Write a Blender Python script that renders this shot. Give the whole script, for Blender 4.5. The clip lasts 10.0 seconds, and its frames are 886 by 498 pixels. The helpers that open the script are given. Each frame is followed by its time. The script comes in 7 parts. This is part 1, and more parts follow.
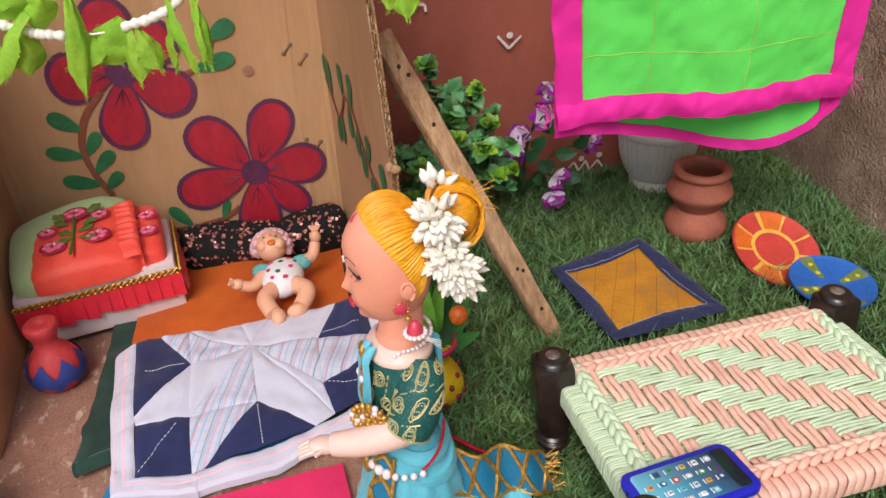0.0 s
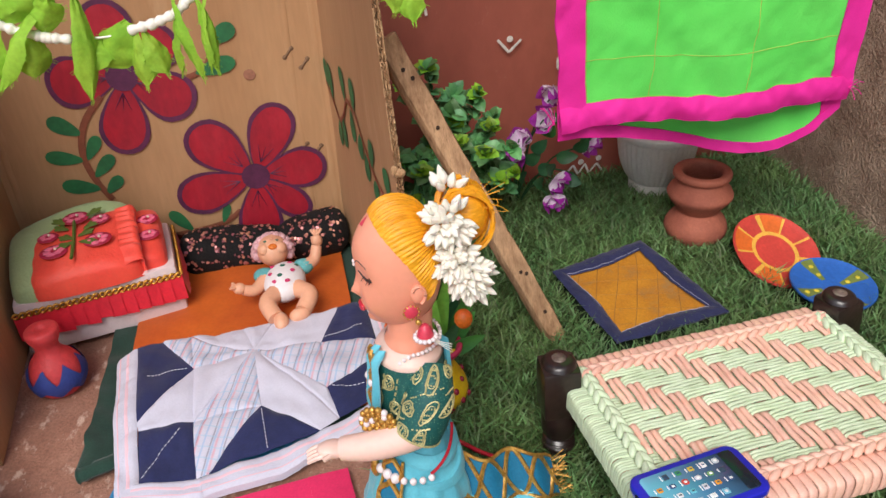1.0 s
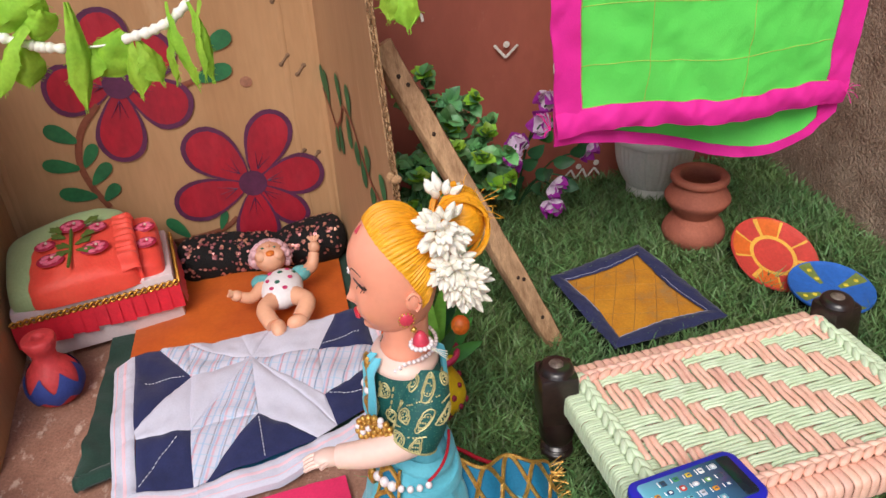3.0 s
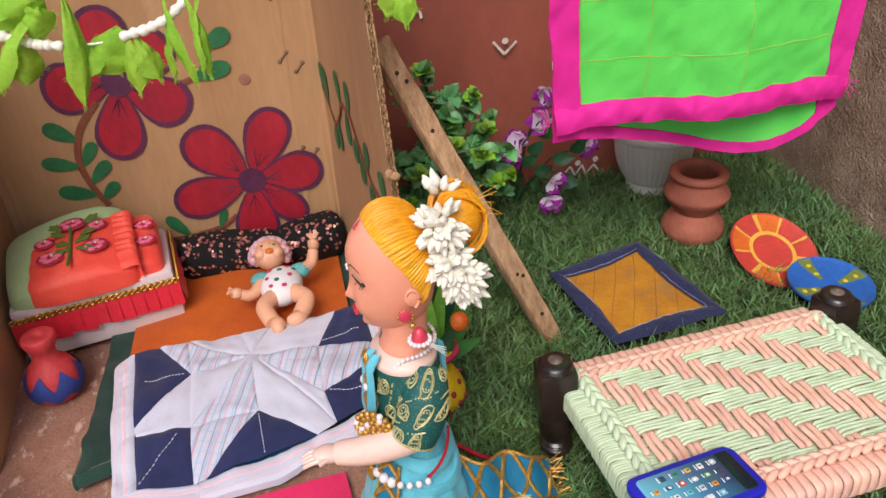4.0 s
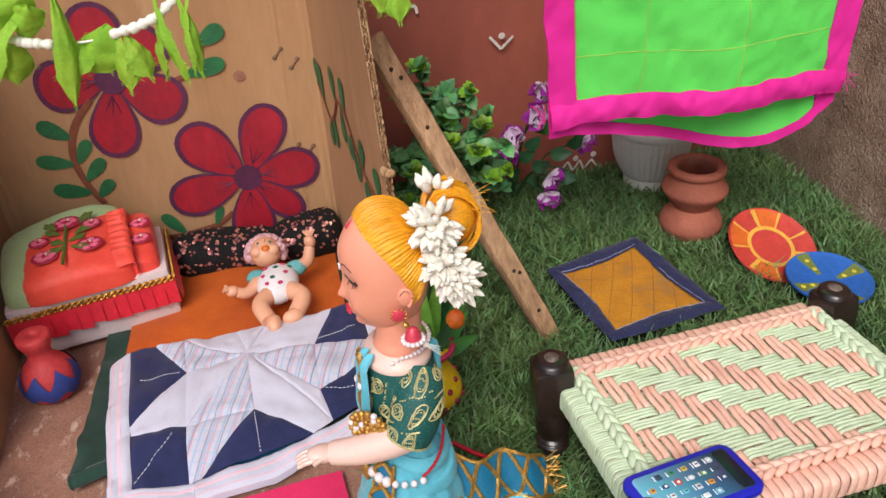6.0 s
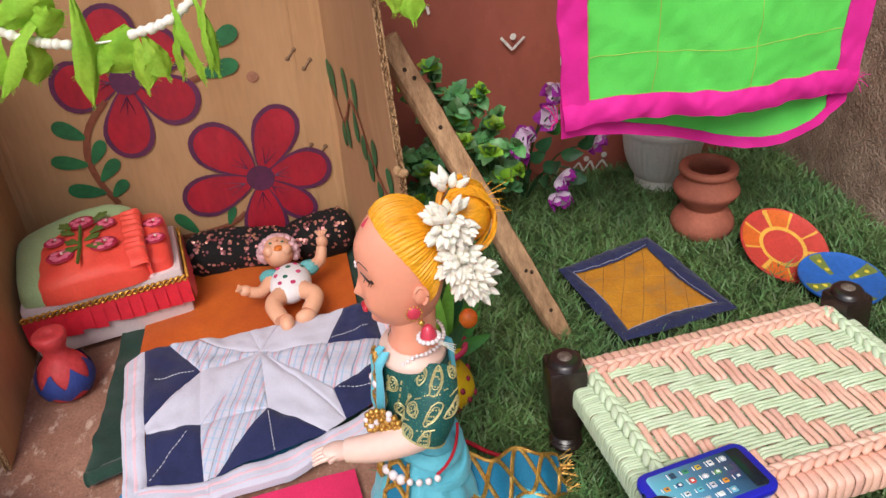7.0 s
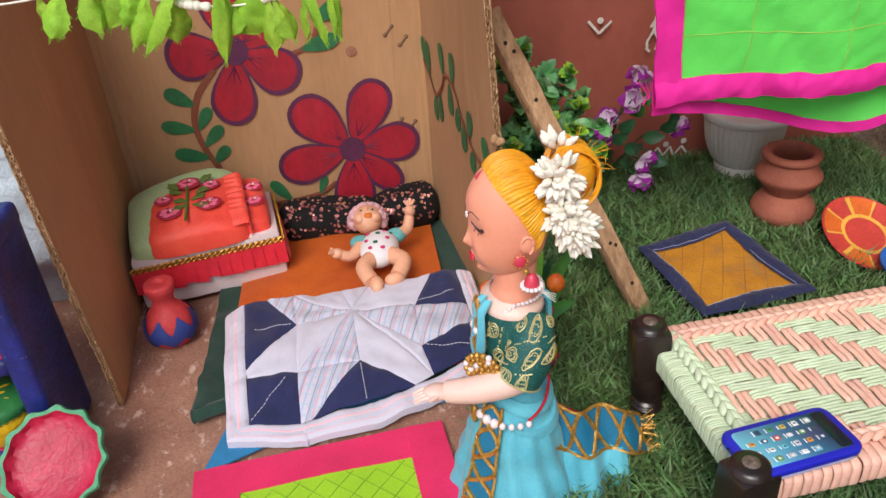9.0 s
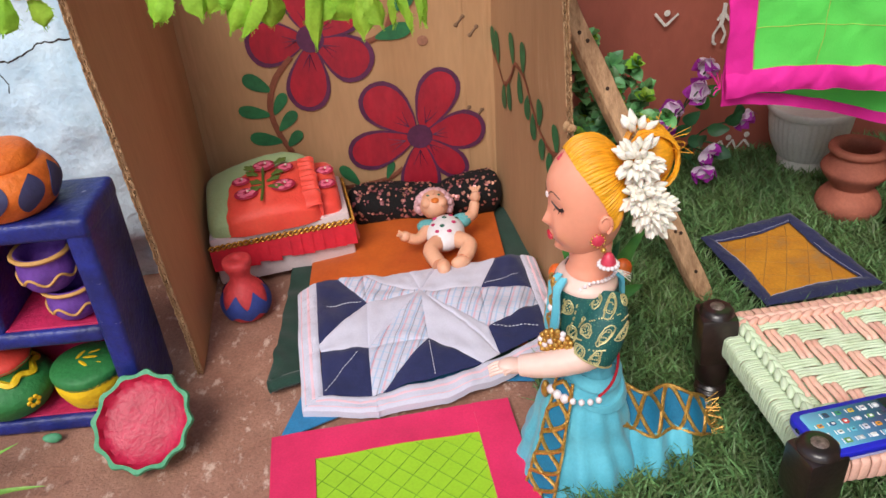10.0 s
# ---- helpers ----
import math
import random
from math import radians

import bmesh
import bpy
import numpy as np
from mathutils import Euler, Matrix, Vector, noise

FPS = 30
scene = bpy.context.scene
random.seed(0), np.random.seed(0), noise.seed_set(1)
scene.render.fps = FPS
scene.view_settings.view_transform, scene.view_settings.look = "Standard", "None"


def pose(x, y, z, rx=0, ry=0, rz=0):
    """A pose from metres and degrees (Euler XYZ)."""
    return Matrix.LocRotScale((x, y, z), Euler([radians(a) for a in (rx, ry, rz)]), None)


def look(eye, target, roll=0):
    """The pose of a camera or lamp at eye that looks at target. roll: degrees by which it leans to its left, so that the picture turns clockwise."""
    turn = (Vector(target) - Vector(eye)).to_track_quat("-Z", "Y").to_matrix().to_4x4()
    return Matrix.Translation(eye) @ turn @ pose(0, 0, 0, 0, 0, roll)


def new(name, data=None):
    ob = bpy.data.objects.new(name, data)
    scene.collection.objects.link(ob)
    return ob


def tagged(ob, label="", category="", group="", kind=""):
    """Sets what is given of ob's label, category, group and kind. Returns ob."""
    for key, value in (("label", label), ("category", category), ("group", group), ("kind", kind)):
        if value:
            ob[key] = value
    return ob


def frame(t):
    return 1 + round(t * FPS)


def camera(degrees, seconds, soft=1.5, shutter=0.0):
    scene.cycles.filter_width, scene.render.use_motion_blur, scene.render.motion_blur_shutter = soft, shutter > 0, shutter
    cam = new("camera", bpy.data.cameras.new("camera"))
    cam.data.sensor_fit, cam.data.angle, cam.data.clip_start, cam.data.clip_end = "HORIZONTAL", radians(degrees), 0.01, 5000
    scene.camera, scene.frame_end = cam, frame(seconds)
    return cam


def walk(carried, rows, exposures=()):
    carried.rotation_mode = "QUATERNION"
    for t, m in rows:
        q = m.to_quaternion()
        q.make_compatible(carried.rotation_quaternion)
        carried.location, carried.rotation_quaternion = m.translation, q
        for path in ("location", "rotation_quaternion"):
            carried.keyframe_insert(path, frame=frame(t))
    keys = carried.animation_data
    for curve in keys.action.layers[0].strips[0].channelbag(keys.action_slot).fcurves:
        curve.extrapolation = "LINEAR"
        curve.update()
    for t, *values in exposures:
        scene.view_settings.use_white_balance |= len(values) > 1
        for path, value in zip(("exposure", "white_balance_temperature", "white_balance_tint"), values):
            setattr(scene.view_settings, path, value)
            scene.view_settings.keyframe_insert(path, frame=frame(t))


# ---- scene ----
cam = camera(58.9, 10.0)
METRES, EYE, TILT, LEAN, TURN = 0.136, 0.45, -33.0, 0.0, 0.0
PATH = [
    (0, (-0.013, 0.048, 0.426), (0.279, 1.712, -0.643), -3.2),
    (0.5, (-0.02, 0.047, 0.427), (0.287, 1.712, -0.638), -3.0),
    (1, (-0.022, 0.05, 0.426), (0.292, 1.715, -0.636), -3.0),
    (1.5, (-0.022, 0.051, 0.425), (0.293, 1.72, -0.631), -3.0),
    (2, (-0.019, 0.051, 0.426), (0.295, 1.722, -0.629), -3.2),
    (2.5, (-0.019, 0.051, 0.427), (0.295, 1.722, -0.625), -3.3),
    (4, (-0.018, 0.05, 0.426), (0.294, 1.719, -0.632), -3.6),
    (4.5, (-0.016, 0.051, 0.427), (0.294, 1.717, -0.635), -3.7),
    (5, (-0.014, 0.056, 0.424), (0.297, 1.718, -0.645), -3.7),
    (5.5, (-0.013, 0.054, 0.426), (0.298, 1.714, -0.645), -3.8),
    (7, (-0.018, 0.051, 0.426), (0.272, 1.719, -0.639), -4.2),
    (7.5, (-0.022, 0.045, 0.427), (0.249, 1.717, -0.636), -4.2),
    (8, (-0.025, 0.038, 0.428), (0.217, 1.716, -0.634), -4.2),
    (8.5, (-0.033, 0.031, 0.426), (0.168, 1.714, -0.636), -4.2),
    (9, (-0.053, 0.02, 0.422), (0.104, 1.708, -0.64), -4.2),
    (9.5, (-0.065, 0.011, 0.423), (0.038, 1.702, -0.64), -4.5),
    (10, (-0.077, 0.0, 0.425), (-0.027, 1.693, -0.639), -4.7),
]
walk(cam, [(t, look(eye, target, roll)) for t, eye, target, roll in PATH])

# ---- light ----
world = bpy.data.worlds.new("world")
scene.world = world
world.use_nodes = True
wn = world.node_tree
bg = wn.nodes["Background"]
sky = wn.nodes.new("ShaderNodeTexSky")
sky.sky_type = "NISHITA"
sky.sun_disc = False
sky.sun_elevation = radians(52)
sky.sun_rotation = radians(202)
sky.air_density, sky.dust_density, sky.ozone_density = 1.0, 2.2, 0.8
wn.links.new(sky.outputs[0], bg.inputs[0])
bg.inputs[1].default_value = 0.138
sun_data = bpy.data.lights.new("sun", "SUN")
sun_data.energy, sun_data.angle, sun_data.color = 2.6, radians(30), (1.0, 0.97, 0.93)
sun = new("sun", sun_data)
sun.matrix_world = look((-0.85, -1.7, 2.6), (0.05, 0.55, 0))

# ---- materials ----
def hexa(r, g, b):
    f = lambda c: c / 12.92 if c <= 0.04045 else ((c + 0.055) / 1.055) ** 2.4
    return (f(r / 255), f(g / 255), f(b / 255), 1)


def mat(name, col, rough=0.7, vary=0.18, coarse=25.0, fine=400.0, bump=0.15, dist=0.0006, metal=0.0, col2=None, edge=(0.35, 0.7),
        sheen=0.0, coat=0.0, weave=0.0, island=0.0, obj_random=0.0, sub=0.0, trans=0.0, stretch=(1, 1, 1), brush=0.0):
    """A surface with variation at two scales: coarse patches towards col2 and fine grain, with relief."""
    m = bpy.data.materials.new(name)
    m.use_nodes = True
    nt = m.node_tree
    N, L = nt.nodes, nt.links
    b = N["Principled BSDF"]
    tc = N.new("ShaderNodeTexCoord")
    mp = N.new("ShaderNodeMapping")
    mp.inputs["Scale"].default_value = stretch
    L.new(tc.outputs["Object"], mp.inputs[0])
    n1 = N.new("ShaderNodeTexNoise")
    n1.inputs["Scale"].default_value, n1.inputs["Detail"].default_value, n1.inputs["Roughness"].default_value = coarse, 5, 0.6
    n2 = N.new("ShaderNodeTexNoise")
    n2.inputs["Scale"].default_value, n2.inputs["Detail"].default_value = fine, 4
    L.new(mp.outputs[0], n1.inputs["Vector"])
    L.new(mp.outputs[0], n2.inputs["Vector"])
    ramp = N.new("ShaderNodeValToRGB")
    c2 = col2 or tuple(c * (1 - vary * 1.6) for c in col[:3]) + (1,)
    ramp.color_ramp.elements[0].position, ramp.color_ramp.elements[1].position = edge
    ramp.color_ramp.elements[0].color, ramp.color_ramp.elements[1].color = col, c2
    L.new(n1.outputs[0], ramp.inputs[0])
    hsv = N.new("ShaderNodeHueSaturation")
    L.new(ramp.outputs[0], hsv.inputs["Color"])
    mr = N.new("ShaderNodeMapRange")
    mr.inputs[1].default_value, mr.inputs[2].default_value = 0.3, 0.7
    mr.inputs[3].default_value, mr.inputs[4].default_value = 1 - vary, 1 + vary
    L.new(n2.outputs[0], mr.inputs[0])
    val = mr.outputs[0]
    for source, amount in (("isl", island), ("obj", obj_random)):
        if amount:
            if source == "isl":
                s = N.new("ShaderNodeNewGeometry").outputs["Random Per Island"]
            else:
                s = N.new("ShaderNodeObjectInfo").outputs["Random"]
            r2 = N.new("ShaderNodeMapRange")
            r2.inputs[3].default_value, r2.inputs[4].default_value = 1 - amount, 1 + amount
            L.new(s, r2.inputs[0])
            mu = N.new("ShaderNodeMath")
            mu.operation = "MULTIPLY"
            L.new(val, mu.inputs[0])
            L.new(r2.outputs[0], mu.inputs[1])
            val = mu.outputs[0]
            r3 = N.new("ShaderNodeMapRange")
            r3.inputs[3].default_value, r3.inputs[4].default_value = 0.5 - amount * 0.06, 0.5 + amount * 0.06
            L.new(s, r3.inputs[0])
            L.new(r3.outputs[0], hsv.inputs["Hue"])
    L.new(val, hsv.inputs["Value"])
    L.new(hsv.outputs[0], b.inputs["Base Color"])
    rr = N.new("ShaderNodeMapRange")
    rr.inputs[3].default_value, rr.inputs[4].default_value = max(0.03, rough - 0.1), min(1, rough + 0.1)
    L.new(n1.outputs[0], rr.inputs[0])
    L.new(rr.outputs[0], b.inputs["Roughness"])
    b.inputs["Metallic"].default_value = metal
    if sheen:
        b.inputs["Sheen Weight"].default_value = sheen
    if coat:
        b.inputs["Coat Weight"].default_value, b.inputs["Coat Roughness"].default_value = coat, 0.15
    if sub:
        b.inputs["Subsurface Weight"].default_value, b.inputs["Subsurface Scale"].default_value = sub, 0.004
        b.inputs["Subsurface Radius"].default_value = (1.0, 0.4, 0.25)
    if trans:
        t = N.new("ShaderNodeBsdfTranslucent")
        L.new(hsv.outputs[0], t.inputs[0])
        mx = N.new("ShaderNodeMixShader")
        mx.inputs[0].default_value = trans
        L.new(b.outputs[0], mx.inputs[1])
        L.new(t.outputs[0], mx.inputs[2])
        L.new(mx.outputs[0], N["Material Output"].inputs[0])
    height = n2.outputs[0]
    if weave:
        w1, w2 = N.new("ShaderNodeTexWave"), N.new("ShaderNodeTexWave")
        w1.bands_direction, w2.bands_direction = "X", "Y"
        for w in (w1, w2):
            w.inputs["Scale"].default_value = weave
            L.new(tc.outputs["Object"], w.inputs["Vector"])
        mm = N.new("ShaderNodeMath")
        mm.operation = "MAXIMUM"
        L.new(w1.outputs[1], mm.inputs[0])
        L.new(w2.outputs[1], mm.inputs[1])
        ma = N.new("ShaderNodeMath")
        ma.operation = "MULTIPLY_ADD"
        ma.inputs[1].default_value = 0.6
        L.new(mm.outputs[0], ma.inputs[0])
        L.new(n2.outputs[0], ma.inputs[2])
        height = ma.outputs[0]
    if brush:
        w1 = N.new("ShaderNodeTexNoise")
        w1.inputs["Scale"].default_value, w1.inputs["Detail"].default_value = brush, 3
        L.new(mp.outputs[0], w1.inputs["Vector"])
        ma = N.new("ShaderNodeMath")
        ma.operation = "MULTIPLY_ADD"
        ma.inputs[1].default_value = 2.0
        L.new(w1.outputs[0], ma.inputs[0])
        L.new(n2.outputs[0], ma.inputs[2])
        height = ma.outputs[0]
    bp = N.new("ShaderNodeBump")
    bp.inputs["Strength"].default_value, bp.inputs["Distance"].default_value = min(1, bump * 2), dist
    L.new(height, bp.inputs["Height"])
    L.new(bp.outputs[0], b.inputs["Normal"])
    return m


cardboard = mat("cardboard", hexa(186, 146, 106), 0.85, 0.05, 9, 300, 0.12, 0.0004, col2=hexa(164, 122, 84), stretch=(1, 1, 0.15))
cardboard_edge = mat("cardboard_edge", hexa(196, 158, 118), 0.9, 0.25, 90, 900, 0.5, 0.001, col2=hexa(150, 108, 72))
paint_red = mat("paint_red", hexa(168, 24, 44), 0.55, 0.10, 60, 260, 0.25, 0.0004, col2=hexa(140, 22, 42), stretch=(1, 1, 0.4))
paint_purple = mat("paint_purple", hexa(92, 38, 74), 0.6, 0.10, 60, 300, 0.25, 0.0004, col2=hexa(74, 30, 62))
paint_green = mat("paint_green", hexa(40, 112, 66), 0.6, 0.1, 70, 300, 0.2, 0.0004, col2=hexa(32, 92, 56))
paint_brown = mat("paint_brown", hexa(130, 72, 50), 0.6, 0.12, 70, 300, 0.2, 0.0004)
wall_red_m = mat("painted_red_wall", hexa(164, 88, 72), 0.7, 0.06, 10, 160, 0.15, 0.001, col2=hexa(138, 70, 56), stretch=(1, 1, 0.5), brush=30)
mud = mat("mud_plaster", hexa(182, 157, 136), 0.95, 0.30, 26, 520, 0.5, 0.0022, col2=hexa(140, 114, 96), brush=260)
plaster = mat("limewashed_plaster", hexa(206, 226, 238), 0.9, 0.05, 14, 180, 0.3, 0.0025, col2=hexa(150, 184, 206), edge=(0.42, 0.75), brush=40)
stone_floor = mat("red_stone_floor", hexa(166, 122, 102), 0.8, 0.16, 34, 420, 0.45, 0.0012, col2=hexa(146, 102, 84), edge=(0.3, 0.7))
turf_back = mat("turf_backing", hexa(38, 58, 34), 0.95, 0.3, 60, 500, 0.4, 0.001)
blade_m = mat("turf_blade", hexa(116, 144, 86), 0.55, 0.1, 14, 300, 0.0, 0.0002, col2=hexa(92, 126, 78), island=0.5, trans=0.25)
navy = mat("navy_cotton", hexa(32, 38, 84), 0.9, 0.18, 40, 900, 0.25, 0.0003, sheen=0.15, weave=500)
white_cotton = mat("white_cotton", hexa(206, 203, 218), 0.9, 0.04, 30, 700, 0.25, 0.0004, sheen=0.1, weave=500)
dark_green = mat("dark_green_cotton", hexa(28, 62, 50), 0.9, 0.2, 40, 700, 0.3, 0.0004, sheen=0.15)
orange_satin = mat("orange_satin", hexa(202, 98, 28), 0.55, 0.06, 20, 300, 0.15, 0.0006, col2=hexa(182, 80, 24), sheen=0.05, brush=25)
blue_felt = mat("blue_felt", hexa(22, 124, 176), 0.95, 0.15, 50, 900, 0.4, 0.0004, sheen=0.3)
pink_cotton = mat("pink_cotton", hexa(226, 36, 96), 0.85, 0.06, 22, 600, 0.2, 0.0005, col2=hexa(206, 26, 84), sheen=0.15, brush=40)
lime_cotton = mat("lime_cotton", hexa(158, 206, 34), 0.85, 0.06, 25, 600, 0.2, 0.0004, sheen=0.1)
cloth_green = mat("bright_green_cloth", hexa(112, 240, 104), 0.75, 0.02, 14, 900, 0.2, 0.0014, col2=hexa(100, 234, 96), trans=0.15, brush=14)
cloth_pink = mat("hot_pink_cloth", hexa(250, 48, 172), 0.75, 0.03, 16, 900, 0.16, 0.0012, col2=hexa(236, 30, 156), trans=0.12, brush=12)
stitch_m = mat("orange_stitching", hexa(178, 206, 92), 0.8, 0.1, 50, 900, 0.1)
white_thread = mat("white_thread", hexa(214, 214, 224), 0.8, 0.1, 50, 900, 0.1)
mustard = mat("mustard_cloth", hexa(206, 142, 34), 0.85, 0.12, 40, 600, 0.3, 0.0006, col2=hexa(186, 120, 26), weave=300)
navy_border = mat("navy_border", hexa(36, 42, 84), 0.9, 0.2, 50, 800, 0.35, 0.0005, sheen=0.15)
terracotta = mat("terracotta", hexa(170, 98, 76), 0.8, 0.1, 32, 420, 0.35, 0.0007, col2=hexa(142, 78, 62))
pot_white = mat("white_plastic", hexa(226, 222, 214), 0.5, 0.05, 20, 300, 0.1)
soil = mat("dark_soil", hexa(30, 24, 20), 0.95, 0.4, 60, 300, 0.8, 0.003)
black_plastic = mat("black_plastic", hexa(22, 22, 24), 0.5, 0.1, 40, 300, 0.1)
wood_old = mat("weathered_wood", hexa(198, 158, 120), 0.85, 0.14, 30, 200, 0.4, 0.0008, col2=hexa(140, 102, 72), stretch=(5, 5, 0.8))
wood_hole = mat("nail_hole", hexa(58, 40, 28), 0.9, 0.2)
dark_wood = mat("black_lacquered_wood", hexa(46, 32, 28), 0.35, 0.25, 40, 300, 0.2, 0.0006, col2=hexa(24, 17, 16), coat=0.4)
worn_wood = mat("worn_post_top", hexa(128, 112, 102), 0.45, 0.3, 200, 900, 0.3, 0.0005, col2=hexa(60, 44, 38))
bare_wood = mat("bare_rail", hexa(190, 136, 104), 0.7, 0.15, 40, 300, 0.3)
rope_peach = mat("peach_nylon_rope", hexa(243, 196, 177), 0.55, 0.07, 90, 1100, 0.45, 0.0004, col2=hexa(232, 176, 154), obj_random=0.07)
rope_green = mat("mint_nylon_rope", hexa(212, 226, 196), 0.55, 0.07, 70, 1100, 0.45, 0.0004, col2=hexa(190, 206, 168), obj_random=0.07)
phone_blue = mat("blue_rubber", hexa(34, 38, 190), 0.35, 0.05, 40, 600, 0.05, coat=0.3)
phone_back = mat("lavender_plastic", hexa(196, 194, 240), 0.4, 0.04, 40, 500, 0.05)
phone_dark = mat("phone_bezel", hexa(24, 34, 46), 0.25, 0.05, 40, 500, 0.0)
gold = mat("gold_braid", hexa(206, 150, 62), 0.35, 0.3, 120, 900, 0.5, 0.0006, metal=0.75, col2=hexa(150, 100, 32))
shelf_blue = mat("blue_painted_clay", hexa(32, 46, 132), 0.42, 0.14, 40, 260, 0.4, 0.001, col2=hexa(24, 32, 88), brush=60)
shelf_pink = mat("pink_painted_clay", hexa(196, 40, 88), 0.6, 0.12, 40, 260, 0.4, 0.001, col2=hexa(166, 26, 72), brush=60)


def plain(name, r, g, b, rough=0.6, **k):
    return mat(name, hexa(r, g, b), rough, **k)


def flecks(m, col, scale, lo, hi, amount=0.7, stretch=(1, 1, 1)):
    """Adds small worn flecks of another colour to a material."""
    N, L = m.node_tree.nodes, m.node_tree.links
    b = N["Principled BSDF"]
    src = b.inputs["Base Color"].links[0].from_socket
    tc, mp, n, r, mx = N.new("ShaderNodeTexCoord"), N.new("ShaderNodeMapping"), N.new("ShaderNodeTexNoise"), N.new("ShaderNodeMapRange"), N.new("ShaderNodeMixRGB")
    mp.inputs["Scale"].default_value = stretch
    n.inputs["Scale"].default_value, n.inputs["Detail"].default_value, n.inputs["Roughness"].default_value = scale, 6, 0.65
    r.inputs[1].default_value, r.inputs[2].default_value, r.inputs[4].default_value = lo, hi, amount
    L.new(tc.outputs["Object"], mp.inputs[0])
    L.new(mp.outputs[0], n.inputs["Vector"])
    L.new(n.outputs[0], r.inputs[0])
    L.new(r.outputs[0], mx.inputs[0])
    L.new(src, mx.inputs[1])
    mx.inputs[2].default_value = col
    L.new(mx.outputs[0], b.inputs["Base Color"])


flecks(stone_floor, hexa(214, 186, 168), 95, 0.57, 0.66, 0.75, (1, 0.6, 1))
flecks(stone_floor, hexa(96, 62, 52), 70, 0.60, 0.70, 0.5)
flecks(shelf_blue, hexa(188, 190, 206), 150, 0.68, 0.74, 0.8)
flecks(wood_old, hexa(96, 66, 46), 60, 0.60, 0.72, 0.55, (3, 3, 0.6))
flecks(paint_red, hexa(188, 50, 64), 38, 0.50, 0.72, 0.45, (1, 1, 0.5))
flecks(paint_red, hexa(110, 18, 36), 55, 0.58, 0.72, 0.4)
flecks(mustard, hexa(150, 128, 88), 46, 0.54, 0.70, 0.55)
flecks(mud, hexa(214, 194, 172), 160, 0.60, 0.70, 0.5)
flecks(mud, hexa(104, 82, 68), 210, 0.62, 0.72, 0.6)
flecks(terracotta, hexa(206, 160, 142), 120, 0.66, 0.74, 0.5)
flecks(wall_red_m, hexa(188, 130, 112), 45, 0.66, 0.76, 0.4, (1.6, 1, 0.7))
flecks(plaster, hexa(124, 142, 150), 30, 0.60, 0.74, 0.6)
flecks(cardboard, hexa(206, 172, 132), 40, 0.62, 0.74, 0.35, (1, 1, 0.2))


# ---- mesh helpers ----
def part(name, bm, material, parent=None, label="", smooth=True):
    """Links a bmesh as one mesh object; its points are in world places, also under a parent."""
    me = bpy.data.meshes.new(name)
    bmesh.ops.recalc_face_normals(bm, faces=bm.faces[:])
    if parent is not None:
        o = parent
        off = Vector((0, 0, 0))
        while o is not None:
            off += o.location
            o = o.parent
        bmesh.ops.translate(bm, verts=bm.verts[:], vec=-off)
    if smooth:
        for f in bm.faces:
            f.smooth = True
    bm.to_mesh(me)
    bm.free()
    mats = material if isinstance(material, (list, tuple)) else [material]
    for m in mats:
        me.materials.append(m)
    if smooth:
        me.set_sharp_from_angle(angle=radians(48))
    ob = new(name, me)
    if parent is not None:
        ob.parent = parent
    if label:
        ob["label"] = label
    return ob


def thing(name, at, label, category, group="", kind=""):
    e = new(name)
    e.empty_display_size = 0.02
    e.location = at
    return tagged(e, label, category, group, kind)


def box(bm, lo, hi, bevel=0.0, m=None, mi=0, seg=2):
    g = bmesh.ops.create_cube(bm, size=1.0)
    vs = g["verts"]
    for v in vs:
        v.co = Vector([lo[i] + (hi[i] - lo[i]) * (v.co[i] + 0.5) for i in range(3)])
    fs = list({f for v in vs for f in v.link_faces})
    for f in fs:
        f.material_index = mi
    if bevel:
        r = bmesh.ops.bevel(bm, geom=list({e for v in vs for e in v.link_edges}), offset=bevel, segments=seg, profile=0.6, affect="EDGES")
        vs = list({v for f in r["faces"] for v in f.verts} | {v for v in vs if v.is_valid})
    if m is not None:
        bmesh.ops.transform(bm, matrix=m, verts=vs)
    return vs


def lathe(bm, profile, at=(0, 0, 0), seg=32, m=None, mi=0, flute=0, depth=0.0, wob=0.0):
    rows, at = [], Vector(at)
    for r, z in profile:
        row = []
        for i in range(seg):
            a = 2 * math.pi * i / seg
            rr = r * (1 + depth * math.cos(flute * a)) if flute else r
            if wob:
                rr *= 1 + wob * noise.noise(Vector((math.cos(a) * 2, math.sin(a) * 2, z * 60)) + at * 40)
            p = Vector((rr * math.cos(a), rr * math.sin(a), z))
            row.append(bm.verts.new(at + (m @ p if m is not None else p)))
        rows.append(row)
    made = []
    for k in range(len(rows) - 1):
        for i in range(seg):
            f = bm.faces.new((rows[k][i], rows[k][(i + 1) % seg], rows[k + 1][(i + 1) % seg], rows[k + 1][i]))
            f.material_index = mi
            made.append(f)
    for row, r in ((rows[0], profile[0][0]), (rows[-1], profile[-1][0])):
        if r > 1e-5:
            f = bm.faces.new(row)
            f.material_index = mi
            made.append(f)
    return made


